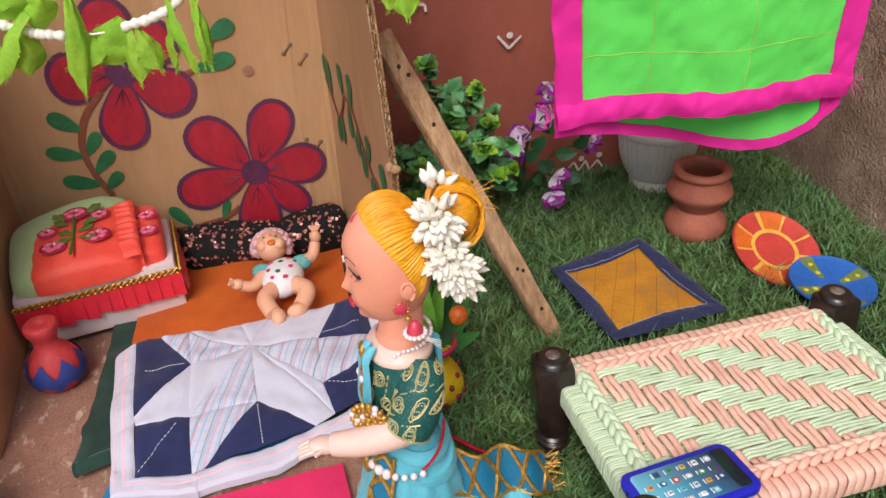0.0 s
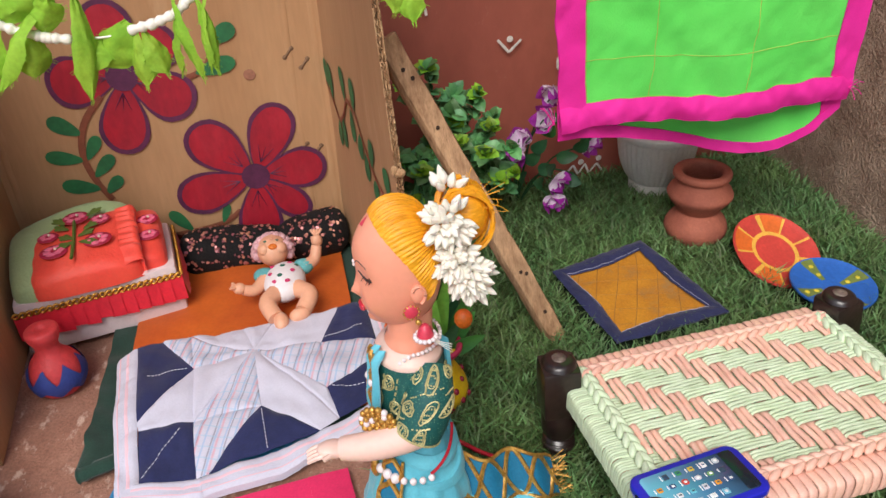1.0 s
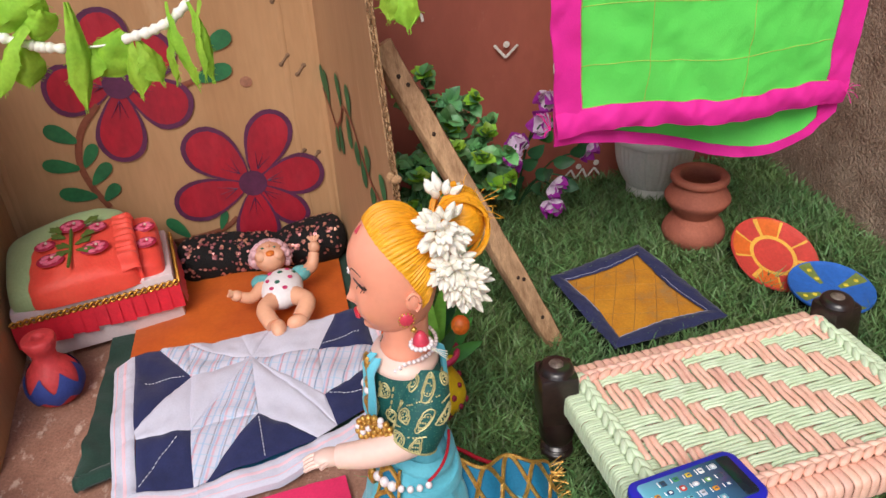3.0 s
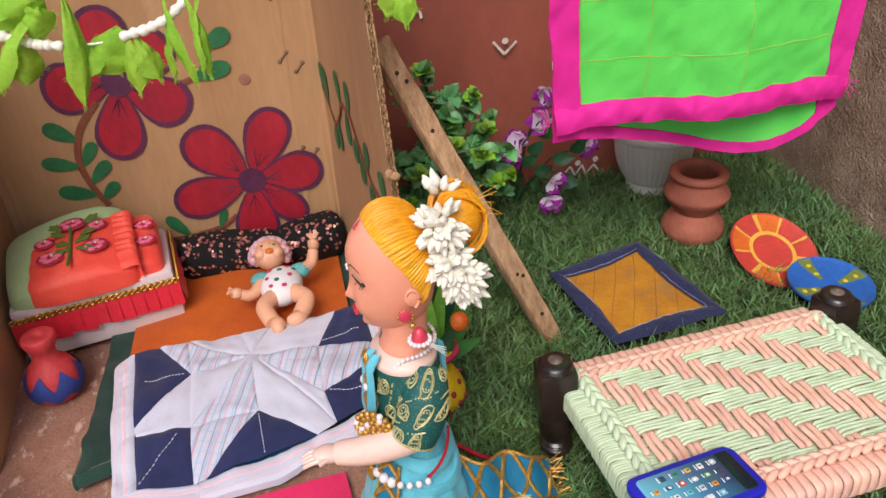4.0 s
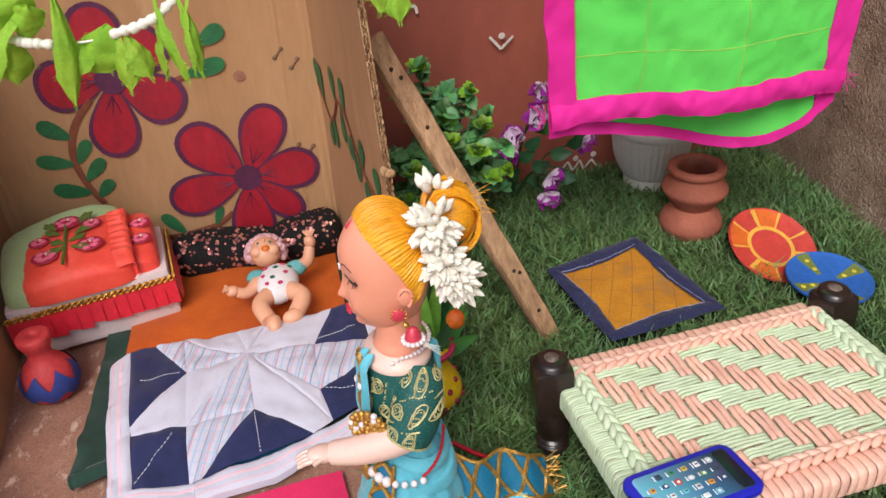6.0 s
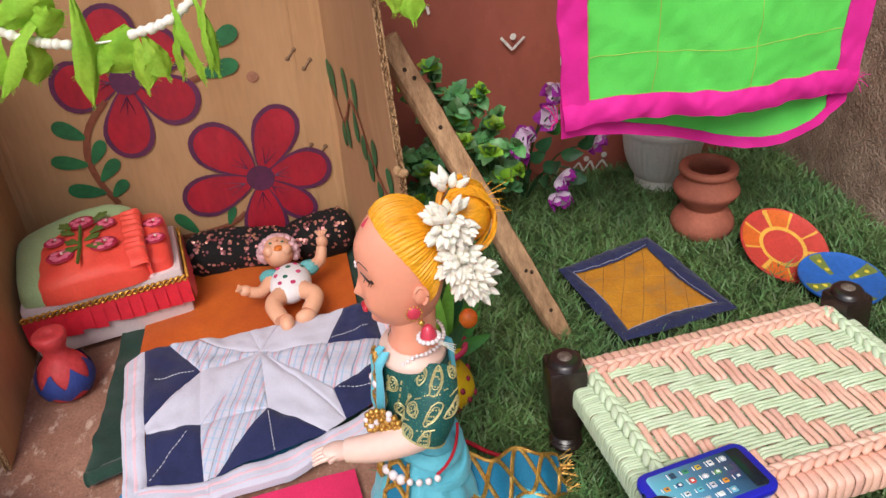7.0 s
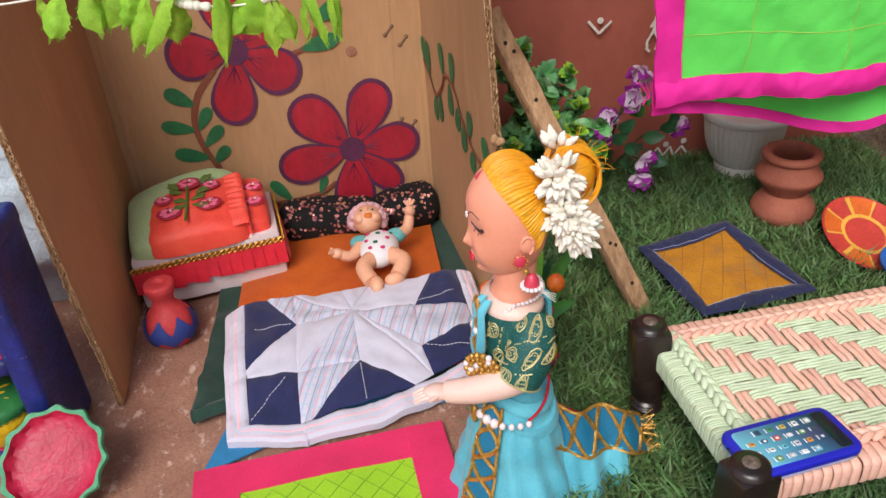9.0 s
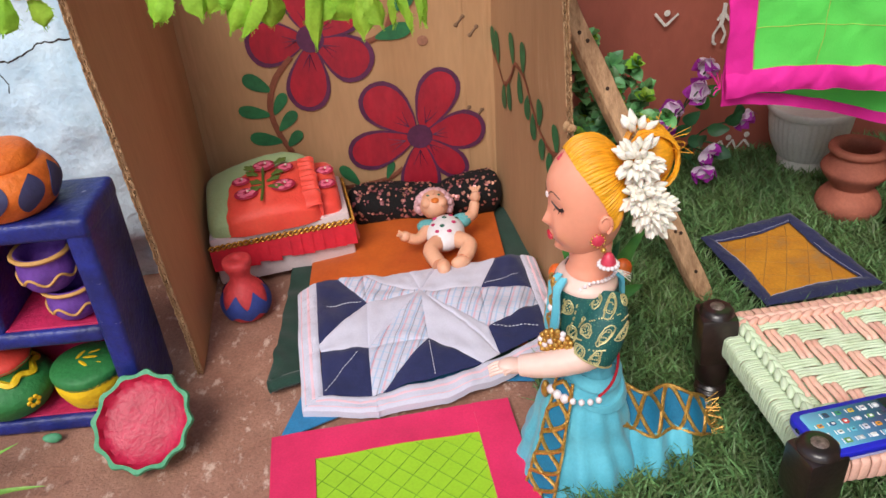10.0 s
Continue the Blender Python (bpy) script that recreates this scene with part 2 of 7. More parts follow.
def smooth_profile(points, n=6):
    """A Catmull-Rom curve through (r, z) pairs."""
    out = []
    p = [Vector((*q, 0)) for q in points]
    for i in range(len(p) - 1):
        a, b, c, d = p[max(0, i - 1)], p[i], p[i + 1], p[min(len(p) - 1, i + 2)]
        for k in range(n):
            t = k / n
            q = 0.5 * ((2 * b) + (c - a) * t + (2 * a - 5 * b + 4 * c - d) * t * t + (3 * b - a - 3 * c + d) * t ** 3)
            out.append((max(q.x, 0.0002), q.y))
    out.append(tuple(points[-1]))
    return out


def path(points, n=6):
    p = [Vector(q) for q in points]
    out = []
    for i in range(len(p) - 1):
        a, b, c, d = p[max(0, i - 1)], p[i], p[i + 1], p[min(len(p) - 1, i + 2)]
        for k in range(n):
            t = k / n
            out.append(0.5 * ((2 * b) + (c - a) * t + (2 * a - 5 * b + 4 * c - d) * t * t + (3 * b - a - 3 * c + d) * t ** 3))
    out.append(p[-1])
    return out


def tube(bm, pts, r, seg=8, mi=0, flat=1.0, up=(0, 0, 1)):
    """A tube along points; r may be a function of 0..1; flat squeezes it along up."""
    pts = [Vector(p) for p in pts]
    rows, n = [], len(pts)
    for k, p in enumerate(pts):
        d = (pts[min(n - 1, k + 1)] - pts[max(0, k - 1)])
        d = d.normalized() if d.length > 1e-9 else Vector((0, 0, 1))
        s = d.cross(Vector(up))
        s = s.normalized() if s.length > 1e-4 else d.orthogonal().normalized()
        u = s.cross(d).normalized()
        rr = r(k / (n - 1)) if callable(r) else r
        rows.append([bm.verts.new(p + s * rr * math.cos(2 * math.pi * i / seg) + u * rr * flat * math.sin(2 * math.pi * i / seg)) for i in range(seg)])
    for k in range(n - 1):
        for i in range(seg):
            f = bm.faces.new((rows[k][i], rows[k][(i + 1) % seg], rows[k + 1][(i + 1) % seg], rows[k + 1][i]))
            f.material_index = mi
    for row in (rows[0], rows[-1]):
        bm.faces.new(row).material_index = mi


def ball(bm, at, r, mi=0, seg=16, m=None):
    rr = r if isinstance(r, (tuple, list)) else (r, r, r)
    mm = Matrix.Translation(at) @ (m if m is not None else Matrix.Identity(4)) @ Matrix.Diagonal((*rr, 1))
    nv = max(5, seg * 2 // 3)
    top, low = bm.verts.new(mm @ Vector((0, 0, 1))), bm.verts.new(mm @ Vector((0, 0, -1)))
    rows = [[bm.verts.new(mm @ Vector((math.sin(math.pi * j / nv) * math.cos(2 * math.pi * i / seg), math.sin(math.pi * j / nv) * math.sin(2 * math.pi * i / seg), math.cos(math.pi * j / nv)))) for i in range(seg)] for j in range(1, nv)]
    for i in range(seg):
        k = (i + 1) % seg
        bm.faces.new((top, rows[0][i], rows[0][k])).material_index = mi
        bm.faces.new((low, rows[-1][k], rows[-1][i])).material_index = mi
        for a, b in zip(rows, rows[1:]):
            bm.faces.new((a[i], b[i], b[k], a[k])).material_index = mi
    return [top, low] + [v for row in rows for v in row]


def sheet(bm, fn, nu, nv, mi=0, thick=0.0, keep=None):
    """A surface from fn(u, v), with a back face where it has thickness."""
    def layer(off):
        vs = [[None] * (nv + 1) for _ in range(nu + 1)]
        for i in range(nu + 1):
            for j in range(nv + 1):
                u, v = i / nu, j / nv
                p = Vector(fn(u, v))
                if off:
                    du = Vector(fn(min(1, u + 0.01), v)) - Vector(fn(max(0, u - 0.01), v))
                    dv = Vector(fn(u, min(1, v + 0.01))) - Vector(fn(u, max(0, v - 0.01)))
                    nn = du.cross(dv)
                    p = p + (nn.normalized() if nn.length > 1e-12 else Vector((0, 0, 1))) * off
                vs[i][j] = bm.verts.new(p)
        for i in range(nu):
            for j in range(nv):
                if keep is None or keep((i + 0.5) / nu, (j + 0.5) / nv):
                    bm.faces.new((vs[i][j], vs[i + 1][j], vs[i + 1][j + 1], vs[i][j + 1])).material_index = mi
        return vs
    a = layer(0)
    if thick:
        b = layer(-thick)
        ring = [(i, 0) for i in range(nu)] + [(nu, j) for j in range(nv)] + [(i, nv) for i in range(nu, 0, -1)] + [(0, j) for j in range(nv, 0, -1)]
        for k in range(len(ring)):
            (i, j), (p, q) = ring[k], ring[(k + 1) % len(ring)]
            bm.faces.new((a[i][j], b[i][j], b[p][q], a[p][q])).material_index = mi
    return a


def nz(x, y, z=0.0):
    return noise.noise(Vector((x, y, z)))


def outline(bm, pts, y, mi=0):
    """A flat painted patch in the plane of a panel: (x, z) points at depth y."""
    f = bm.faces.new([bm.verts.new((x, y, z)) for x, z in pts])
    f.material_index = mi
    return f

# ---- setting ----
bm = bmesh.new()
sheet(bm, lambda u, v: (-0.62 + 0.75 * u, 0.15 + 0.7 * v, 0.0012 * nz(u * 14, v * 14) - 0.001), 60, 60)
sheet(bm, lambda u, v: (-40 + 80 * u, -40 + 80 * v, -0.004), 4, 4)
tagged(part("ground", bm, stone_floor), "worn red-brown stone floor with pale stains", "floor", kind="structure")

bm = bmesh.new()
sheet(bm, lambda u, v: (-0.7 + 1.24 * u, 0.815 + 0.0025 * nz(u * 9, v * 7), -0.01 + 1.1 * v), 60, 50)
box(bm, (-0.7, 0.83, -0.01), (0.54, 0.93, 1.09))
wall_back = tagged(part("wall_back", bm, wall_red_m), "red-brown painted mud wall with white folk motifs", "wall", kind="structure")

bm = bmesh.new()
sheet(bm, lambda u, v: (0.518 + 0.005 * nz(u * 16, v * 10) + 0.002 * nz(u * 64, v * 40) + 0.001 * nz(u * 200, v * 125), 0.815 - 1.6 * u, -0.01 + 1.0 * v), 140, 90)
box(bm, (0.54, -0.785, -0.01), (0.64, 0.93, 0.99))
tagged(part("wall_right", bm, mud), "rough brown mud-plastered wall", "wall", kind="structure")

def left_wall(u, v):
    x, z = -0.95 + 0.636 * u, -0.01 + 0.9 * v
    bulge = 0.03 * math.sin(min(1, z / 0.3) * 2.2) - 0.012
    foot = 0.03 * max(0, 1 - z / 0.07)
    return (x, 0.64 - bulge + foot + 0.010 * nz(x * 9, z * 9) + 0.004 * nz(x * 34, z * 34), z)
bm = bmesh.new()
sheet(bm, left_wall, 130, 150)
box(bm, (-0.95, 0.69, -0.01), (-0.32, 0.80, 0.89))
wall_left = tagged(part("wall_left", bm, plaster), "bulging limewashed pale blue plaster wall with cracks", "wall", kind="structure")

bm = bmesh.new()
crack = [(-0.45, 0.248), (-0.412, 0.243), (-0.400, 0.247), (-0.388, 0.244), (-0.376, 0.248), (-0.362, 0.256), (-0.345, 0.257), (-0.318, 0.259)]
def on_left_wall(x, z, off=0.0006):
    u, v = (x + 0.95) / 0.636, (z + 0.01) / 0.9
    p = left_wall(u, v)
    return Vector((p[0], p[1] - off, p[2]))
for line, w in ((crack, 0.0016), ([(-0.398, 0.236), (-0.393, 0.227), (-0.395, 0.219)], 0.0011)):
    pts = []
    for i in range(len(line) - 1):
        for k in range(6):
            t = k / 6
            x, z = line[i][0] * (1 - t) + line[i + 1][0] * t, line[i][1] * (1 - t) + line[i + 1][1] * t
            pts.append(on_left_wall(x, z + 0.002 * nz(x * 260, z * 90), 0.0))
    tube(bm, pts, lambda t: w * (0.35 + 0.5 * abs(nz(t * 14, 2.0))), 5)
part("crack", bm, plain("crack_shadow", 52, 44, 40, 0.95), wall_left, "thin dark crack in the plaster")

# white folk motifs on the red wall
motif_m = mat("white_motif", hexa(226, 216, 208), 0.8, 0.15, 90, 600, 0.3)
def stroke(bm, pts, w, y=0.8105):
    for i in range(len(pts) - 1):
        a, b = Vector(pts[i]), Vector(pts[i + 1])
        n = int(max(2, (b - a).length / 0.003))
        line = [(a.x + (b.x - a.x) * k / n, y, a.y + (b.y - a.y) * k / n) for k in range(n + 1)]
        tube(bm, line, lambda t: w * (0.8 + 0.35 * nz(t * 5 + a.x * 90, a.y * 50)), 6, flat=1.0, up=(0, 1, 0))
def motif(name, strokes, w, dots=()):
    bm = bmesh.new()
    for s in strokes:
        stroke(bm, s, w)
    for d in dots:
        ball(bm, (d[0], 0.8105, d[1]), (0.0035, 0.0015, 0.0035), seg=10)
    for v in bm.verts:
        v.co.y = 0.8102 + (v.co.y - 0.8105) * 0.15
    part(name, bm, motif_m, wall_back)
motif("painted_motif", [[(0.189, 0.180), (0.201, 0.166), (0.214, 0.178)]], 0.0018, [(0.202, 0.1795)])
motif("painted_motif", [[(0.268, 0.016), (0.277, 0.026), (0.283, 0.014), (0.291, 0.026), (0.296, 0.014), (0.305, 0.025), (0.312, 0.015)]], 0.0015, [(0.307, 0.031), (0.286, 0.029)])
motif("painted_motif", [[(0.104, 0.212), (0.109, 0.220), (0.116, 0.219), (0.117, 0.212)]], 0.0018)
motif("painted_motif", [[(0.263, 0.185), (0.262, 0.172), (0.260, 0.161)], [(0.2645, 0.184), (0.264, 0.172), (0.2615, 0.161)], [(0.260, 0.162), (0.254, 0.152), (0.2545, 0.143), (0.258, 0.141)], [(0.262, 0.162), (0.267, 0.152), (0.264, 0.142)], [(0.263, 0.176), (0.257, 0.167)], [(0.263, 0.176), (0.2695, 0.166)]], 0.0019)

# ---- artificial turf ----
turf = thing("artificial_turf", (0.26, 0.4, 0), "dark green artificial grass mat laid over the floor", "grass mat", kind="stuff")
def turf_edge(y):
    return 0.004 + 0.004 * nz(y * 25, 1.0) + 0.002 * nz(y * 90, 3.0)
bm = bmesh.new()
sheet(bm, lambda u, v: (turf_edge(-0.1 + 0.905 * v) * (1 - u) + 0.512 * u, -0.1 + 0.905 * v, 0.003), 30, 80, thick=0.002)
part("backing", bm, turf_back, turf)

MAT = [Vector(p) for p in ((0.288, 0.652), (0.187, 0.621), (0.2035, 0.509), (0.311, 0.524))]
def inside(p, poly, grow=0.0):
    c = sum(poly, Vector((0, 0))) / len(poly)
    for i in range(len(poly)):
        a, b = poly[i], poly[(i + 1) % len(poly)]
        n = Vector((b.y - a.y, a.x - b.x)).normalized()
        if n.dot(c - a) > 0:
            n = -n
        if n.dot(p - a) > grow:
            return False
    return True

rng = np.random.default_rng(4)
def blades(count, x0, x1, y0, y1, h0, h1, w):
    xs, ys = rng.uniform(x0, x1, count), rng.uniform(y0, y1, count)
    vs, fs = [], []
    for x, y in zip(xs, ys):
        if x < turf_edge(y) - 0.002:
            continue
        p = Vector((x, y))
        if inside(p, MAT, 0.003) or (x - 0.406) ** 2 + (y - 0.606) ** 2 < 0.044 ** 2 or (x - 0.414) ** 2 + (y - 0.540) ** 2 < 0.042 ** 2 or (x - 0.349) ** 2 + (y - 0.659) ** 2 < 0.024 ** 2 or (x < 0.040 and y > 0.492):
            continue
        a = rng.uniform(0, 6.283)
        h = rng.uniform(h0, h1)
        lean = h * rng.uniform(0.3, 1.3)
        dx, dy = math.cos(a) * lean, math.sin(a) * lean
        b = rng.uniform(0, 6.283)
        sx, sy = math.cos(b) * w, math.sin(b) * w
        k = len(vs)
        vs += [(x - sx, y - sy, 0.003), (x + sx, y + sy, 0.003),
               (x - sx * 0.9 + dx * 0.35, y - sy * 0.9 + dy * 0.35, 0.003 + h * 0.6), (x + sx * 0.9 + dx * 0.35, y + sy * 0.9 + dy * 0.35, 0.003 + h * 0.6),
               (x + dx, y + dy, 0.003 + h)]
        fs += [(k, k + 1, k + 3, k + 2), (k + 2, k + 3, k + 4)]
    me = bpy.data.meshes.new("blades")
    me.from_pydata(vs, [], fs)
    me.materials.append(blade_m)
    me.polygons.foreach_set("use_smooth", [True] * len(me.polygons))
    ob = new("blades", me)
    ob.parent = turf
    ob.location = -turf.location
    ob["kind"] = "stuff"
blades(66000, 0.0, 0.512, 0.27, 0.81, 0.008, 0.020, 0.00095)

# ---- cardboard house ----
house = thing("cardboard_house", (-0.13, 0.65, 0), "open corrugated cardboard box house painted with red flowers", "cardboard box")
TOP = 0.40
bm = bmesh.new()
sheet(bm, lambda u, v: (-0.298 + 0.326 * u, 0.760 + 0.0012 * nz(u * 6, v * 4), TOP * v), 40, 40, thick=0.006)
back_panel = part("back_panel", bm, cardboard, house)
def left_panel_at(u, v):
    x = -0.292 + (1 - u) * (0.021 * (1 - v) + 0.002 * v)
    return (x + 0.0012 * nz(u * 4, v * 5, 3.0), 0.519 + 0.241 * u, TOP * v)
bm = bmesh.new()
sheet(bm, left_panel_at, 30, 40, thick=0.0045)
left_panel = part("left_panel", bm, cardboard, house)
def right_panel_at(u, v):
    front = 0.0393 + 0.001 * math.sin(v * 6) - 0.0045 * max(0, (v - 0.45) / 0.3)
    return (front * (1 - u) + 0.0105 * u + 0.0012 * nz(u * 3, v * 5, 8.0), 0.542 + 0.218 * u, TOP * v)
bm = bmesh.new()
sheet(bm, right_panel_at, 30, 40, thick=-0.0045)
right_panel = part("right_panel", bm, cardboard, house)
# torn corrugated front edges: liners with a wavy core between them
def torn_edge(at, sign, parent, seed):
    bm = bmesh.new()
    n = 150
    for k, off in enumerate((0.0003, 0.0022, 0.0042)):
        pts = []
        for i in range(n + 1):
            v = i / n
            p = Vector(at(0, v))
            wob = 0.0012 * nz(v * 60, k * 5.0, seed) + 0.0008 * nz(v * 200, k * 3.0, seed)
            flute = 0.0008 * math.sin(v * 420) if k == 1 else 0.0004 * nz(v * 90, k, seed)
            pts.append(p + Vector((sign * off + flute, -0.0012 + wob - (0.0006 if k != 1 else -0.0006), 0)))
        tube(bm, pts, lambda t: 0.00075 * (1 + 0.5 * nz(t * 120, k, seed)), 5)
    part("torn_edge", bm, cardboard_edge, parent, "torn corrugated cardboard edge")
torn_edge(left_panel_at, -1, left_panel, 1.0)
torn_edge(right_panel_at, 1, right_panel, 6.0)
bm = bmesh.new()
ball(bm, (0.0425, 0.540, 0.181), (0.0045, 0.003, 0.0035), seg=10)
ball(bm, (0.039, 0.540, 0.183), (0.003, 0.002, 0.0045), seg=8)
part("frayed_knot", bm, cardboard_edge, right_panel)
# fold creases and staple slots
for x in (-0.283, 0.0045, -0.020):
    bm = bmesh.new()
    tube(bm, [(x + 0.001 * nz(k * 0.7, x * 50), 0.7597, TOP * k / 30) for k in range(31)], 0.0030, 8, up=(0, 1, 0), flat=0.16)
    part("crease", bm, cardboard, back_panel)
slot_m = plain("slot_dark", 128, 98, 74, 0.9)
for x, z in ((-0.021, 0.206), (-0.008, 0.195), (-0.006, 0.1085), (-0.019, 0.1125), (-0.02, 0.262)):
    bm = bmesh.new()
    for d in (-0.0035, 0.0035):
        ball(bm, (x + d * 0.95, 0.7595, z + d * 1.1), (0.0024, 0.0006, 0.0022), seg=8)
    tube(bm, [(x - 0.0028, 0.7595, z - 0.0035), (x + 0.0028, 0.7595, z + 0.0035)], 0.0013, 6)
    part("slot", bm, slot_m, back_panel, "small punched slot")
bm = bmesh.new()
ball(bm, (-0.058, 0.7594, 0.190), (0.0055, 0.0003, 0.0052), seg=10)
part("stain", bm, plain("red_smudge", 164, 112, 88, 0.8), back_panel)

def petal_pts(cx, cz, dx, dz, width, grow=0.0, n=26):
    L_ = math.hypot(dx, dz)
    ax, az = dx / L_, dz / L_
    out = []
    for k in range(n):
        t = 2 * math.pi * k / n
        s = 0.5 - 0.5 * math.cos(t)
        w = math.sin(t) * (0.34 + 0.66 * s ** 0.7) * width * 0.60
        l = 0.08 * L_ + s * 0.91 * L_
        w, l = w * (1 - grow * 0.9 / width * 1.6), l * (1 - grow / L_) + 0.2 * grow
        w *= 1 + 0.05 * nz(s * 5, cx * 30 + t)
        out.append((cx + ax * l - az * w, cz + az * l + ax * w))
    return out
def painted_flower(cx, cz, petals):
    bm = bmesh.new()
    for k, (dx, dz, w) in enumerate(petals):
        outline(bm, petal_pts(cx, cz, dx, dz, w), 0.7584 - 0.00015 * k, 1)
        outline(bm, petal_pts(cx, cz, dx, dz, w, 0.0058), 0.75832 - 0.00015 * k, 0)
        L_ = math.hypot(dx, dz)
        for s in (-0.16, 0.0, 0.16):
            a = Vector((cx + dx * 0.2, 0.7574, cz + dz * 0.2))
            b = Vector((cx + dx * 0.42 - dz * s * 0.6, 0.7574, cz + dz * 0.42 + dx * s * 0.6))
            tube(bm, [a, (a + b) / 2, b], lambda t: 0.00055 * (1 - 0.8 * t), 4, 1)
    outline(bm, [(cx + 0.0135 * math.cos(k * 0.35) * (1 + 0.05 * nz(k, 2.0)), cz + 0.0135 * math.sin(k * 0.35)) for k in range(18)], 0.7573, 1)
    part("painted_flower", bm, [paint_red, paint_purple], back_panel, "painted dark red flower with purple outlines", smooth=False)
painted_flower(-0.069, 0.090, [(0.034, 0.071, 0.046), (0.070, 0.004, 0.046), (0.046, -0.050, 0.034), (-0.005, -0.078, 0.046), (-0.077, -0.017, 0.046), (-0.052, 0.058, 0.050)])
painted_flower(-0.166, 0.202, [(-0.064, -0.002, 0.050), (-0.014, -0.074, 0.046), (0.056, -0.036, 0.050), (0.050, 0.036, 0.046), (-0.004, 0.068, 0.046)])
def ribbon(pts, w, y, m, name, parent, label=""):
    bm = bmesh.new()
    p = path([(x, y, z) for x, z in pts], 8)
    tube(bm, p, w, 6, flat=0.12, up=(0, 1, 0))
    return part(name, bm, m, parent, label)
ribbon([(-0.188, 0.186), (-0.208, 0.163), (-0.217, 0.135), (-0.213, 0.108), (-0.203, 0.085)], 0.0030, 0.7585, paint_brown, "painted_stem", back_panel)
ribbon([(-0.090, 0.055), (-0.105, 0.045), (-0.13, 0.040), (-0.155, 0.038)], 0.0026, 0.7585, paint_brown, "painted_stem", back_panel)
ribbon([(-0.125, 0.192), (-0.105, 0.196), (-0.092, 0.205), (-0.084, 0.225)], 0.0026, 0.7585, paint_brown, "painted_stem", back_panel)
def leaf_mark(x0, z0, x1, z1, w, parent=back_panel, plane=None, m=None):
    bm = bmesh.new()
    dx, dz = x1 - x0, z1 - z0
    pts = []
    for k in range(18):
        t = 2 * math.pi * k / 18
        s = 0.5 - 0.5 * math.cos(t)
        ww = math.sin(t) * w * 0.55 * (0.45 + 0.6 * s)
        L_ = math.hypot(dx, dz)
        pts.append((x0 + dx * s - dz / L_ * ww, z0 + dz * s + dx / L_ * ww))
    if plane is None:
        outline(bm, pts, 0.7582)
    else:
        bm.faces.new([bm.verts.new(plane(a, b)) for a, b in pts])
    part("painted_leaf", bm, m or paint_green, parent, smooth=False)
for a in ((-0.213, 0.153, -0.238, 0.170, 0.018), (-0.217, 0.128, -0.249, 0.136, 0.016), (-0.210, 0.098, -0.243, 0.106, 0.017), (-0.214, 0.128, -0.200, 0.150, 0.013),
          (-0.212, 0.110, -0.192, 0.130, 0.014), (-0.206, 0.092, -0.190, 0.108, 0.013), (-0.138, 0.040, -0.156, 0.064, 0.014), (-0.108, 0.044, -0.100, 0.064, 0.009),
          (-0.104, 0.197, -0.068, 0.205, 0.018), (-0.088, 0.222, -0.064, 0.236, 0.018)):
    leaf_mark(*a)
# vine on the side panel: (distance along the panel, height)
def on_right(y, z, off=0.0012):
    u = (y - 0.542) / 0.218
    p = right_panel_at(u, z / TOP)
    return Vector((p[0] - off, p[1], p[2]))
bm = bmesh.new()
tube(bm, path([on_right(y, z) for y, z in ((0.755, 0.177), (0.735, 0.166), (0.715, 0.155), (0.692, 0.170), (0.675, 0.187), (0.648, 0.184), (0.630, 0.168), (0.607, 0.152), (0.575, 0.146), (0.548, 0.155))], 6), 0.0022, 6, flat=0.2, up=(1, 0, 0))
part("painted_stem", bm, paint_brown, right_panel)
for y0, z0, y1, z1 in ((0.747, 0.174, 0.754, 0.200), (0.735, 0.167, 0.737, 0.200), (0.716, 0.154, 0.722, 0.128), (0.700, 0.163, 0.699, 0.134), (0.682, 0.184, 0.686, 0.213), (0.652, 0.186, 0.648, 0.215),
                       (0.664, 0.184, 0.661, 0.155), (0.636, 0.172, 0.645, 0.148), (0.622, 0.162, 0.628, 0.135), (0.610, 0.155, 0.602, 0.180), (0.594, 0.149, 0.607, 0.128), (0.575, 0.146, 0.584, 0.122), (0.562, 0.149, 0.566, 0.174)):
    leaf_mark(y0, z0, y1, z1, 0.019, right_panel, on_right)

# ---- bedding ----
def bed_z(x, y):
    """Height of the made-up bed under the quilt."""
    e = min(1, max(0, (y - 0.44) / 0.10))
    s = min(1, max(0, (x + 0.200) / 0.03))
    r = min(1, max(0, (0.03 - x) / 0.03))
    f = e * e * (3 - 2 * e)
    return 0.008 + 0.016 * f * (0.4 + 0.6 * s) * (0.45 + 0.55 * r)

bm = bmesh.new()
def pin(u, v):
    a, b = 2 * u - 1, 2 * v - 1
    s = 0.78 + 0.22 * (abs(a) * abs(b)) ** 2.2
    x, y = a * s, b * s
    return (-0.082 + 0.118 * x - 0.002 * y, 0.560 + 0.118 * y + 0.016 * x, 0.0035 + 0.0015 * nz(u * 5, v * 5))
sheet(bm, pin, 30, 30, thick=0.0015)
tagged(part("blue_mat", bm, blue_felt), "bright blue felt mat with pointed corners under the bedding", "mat")

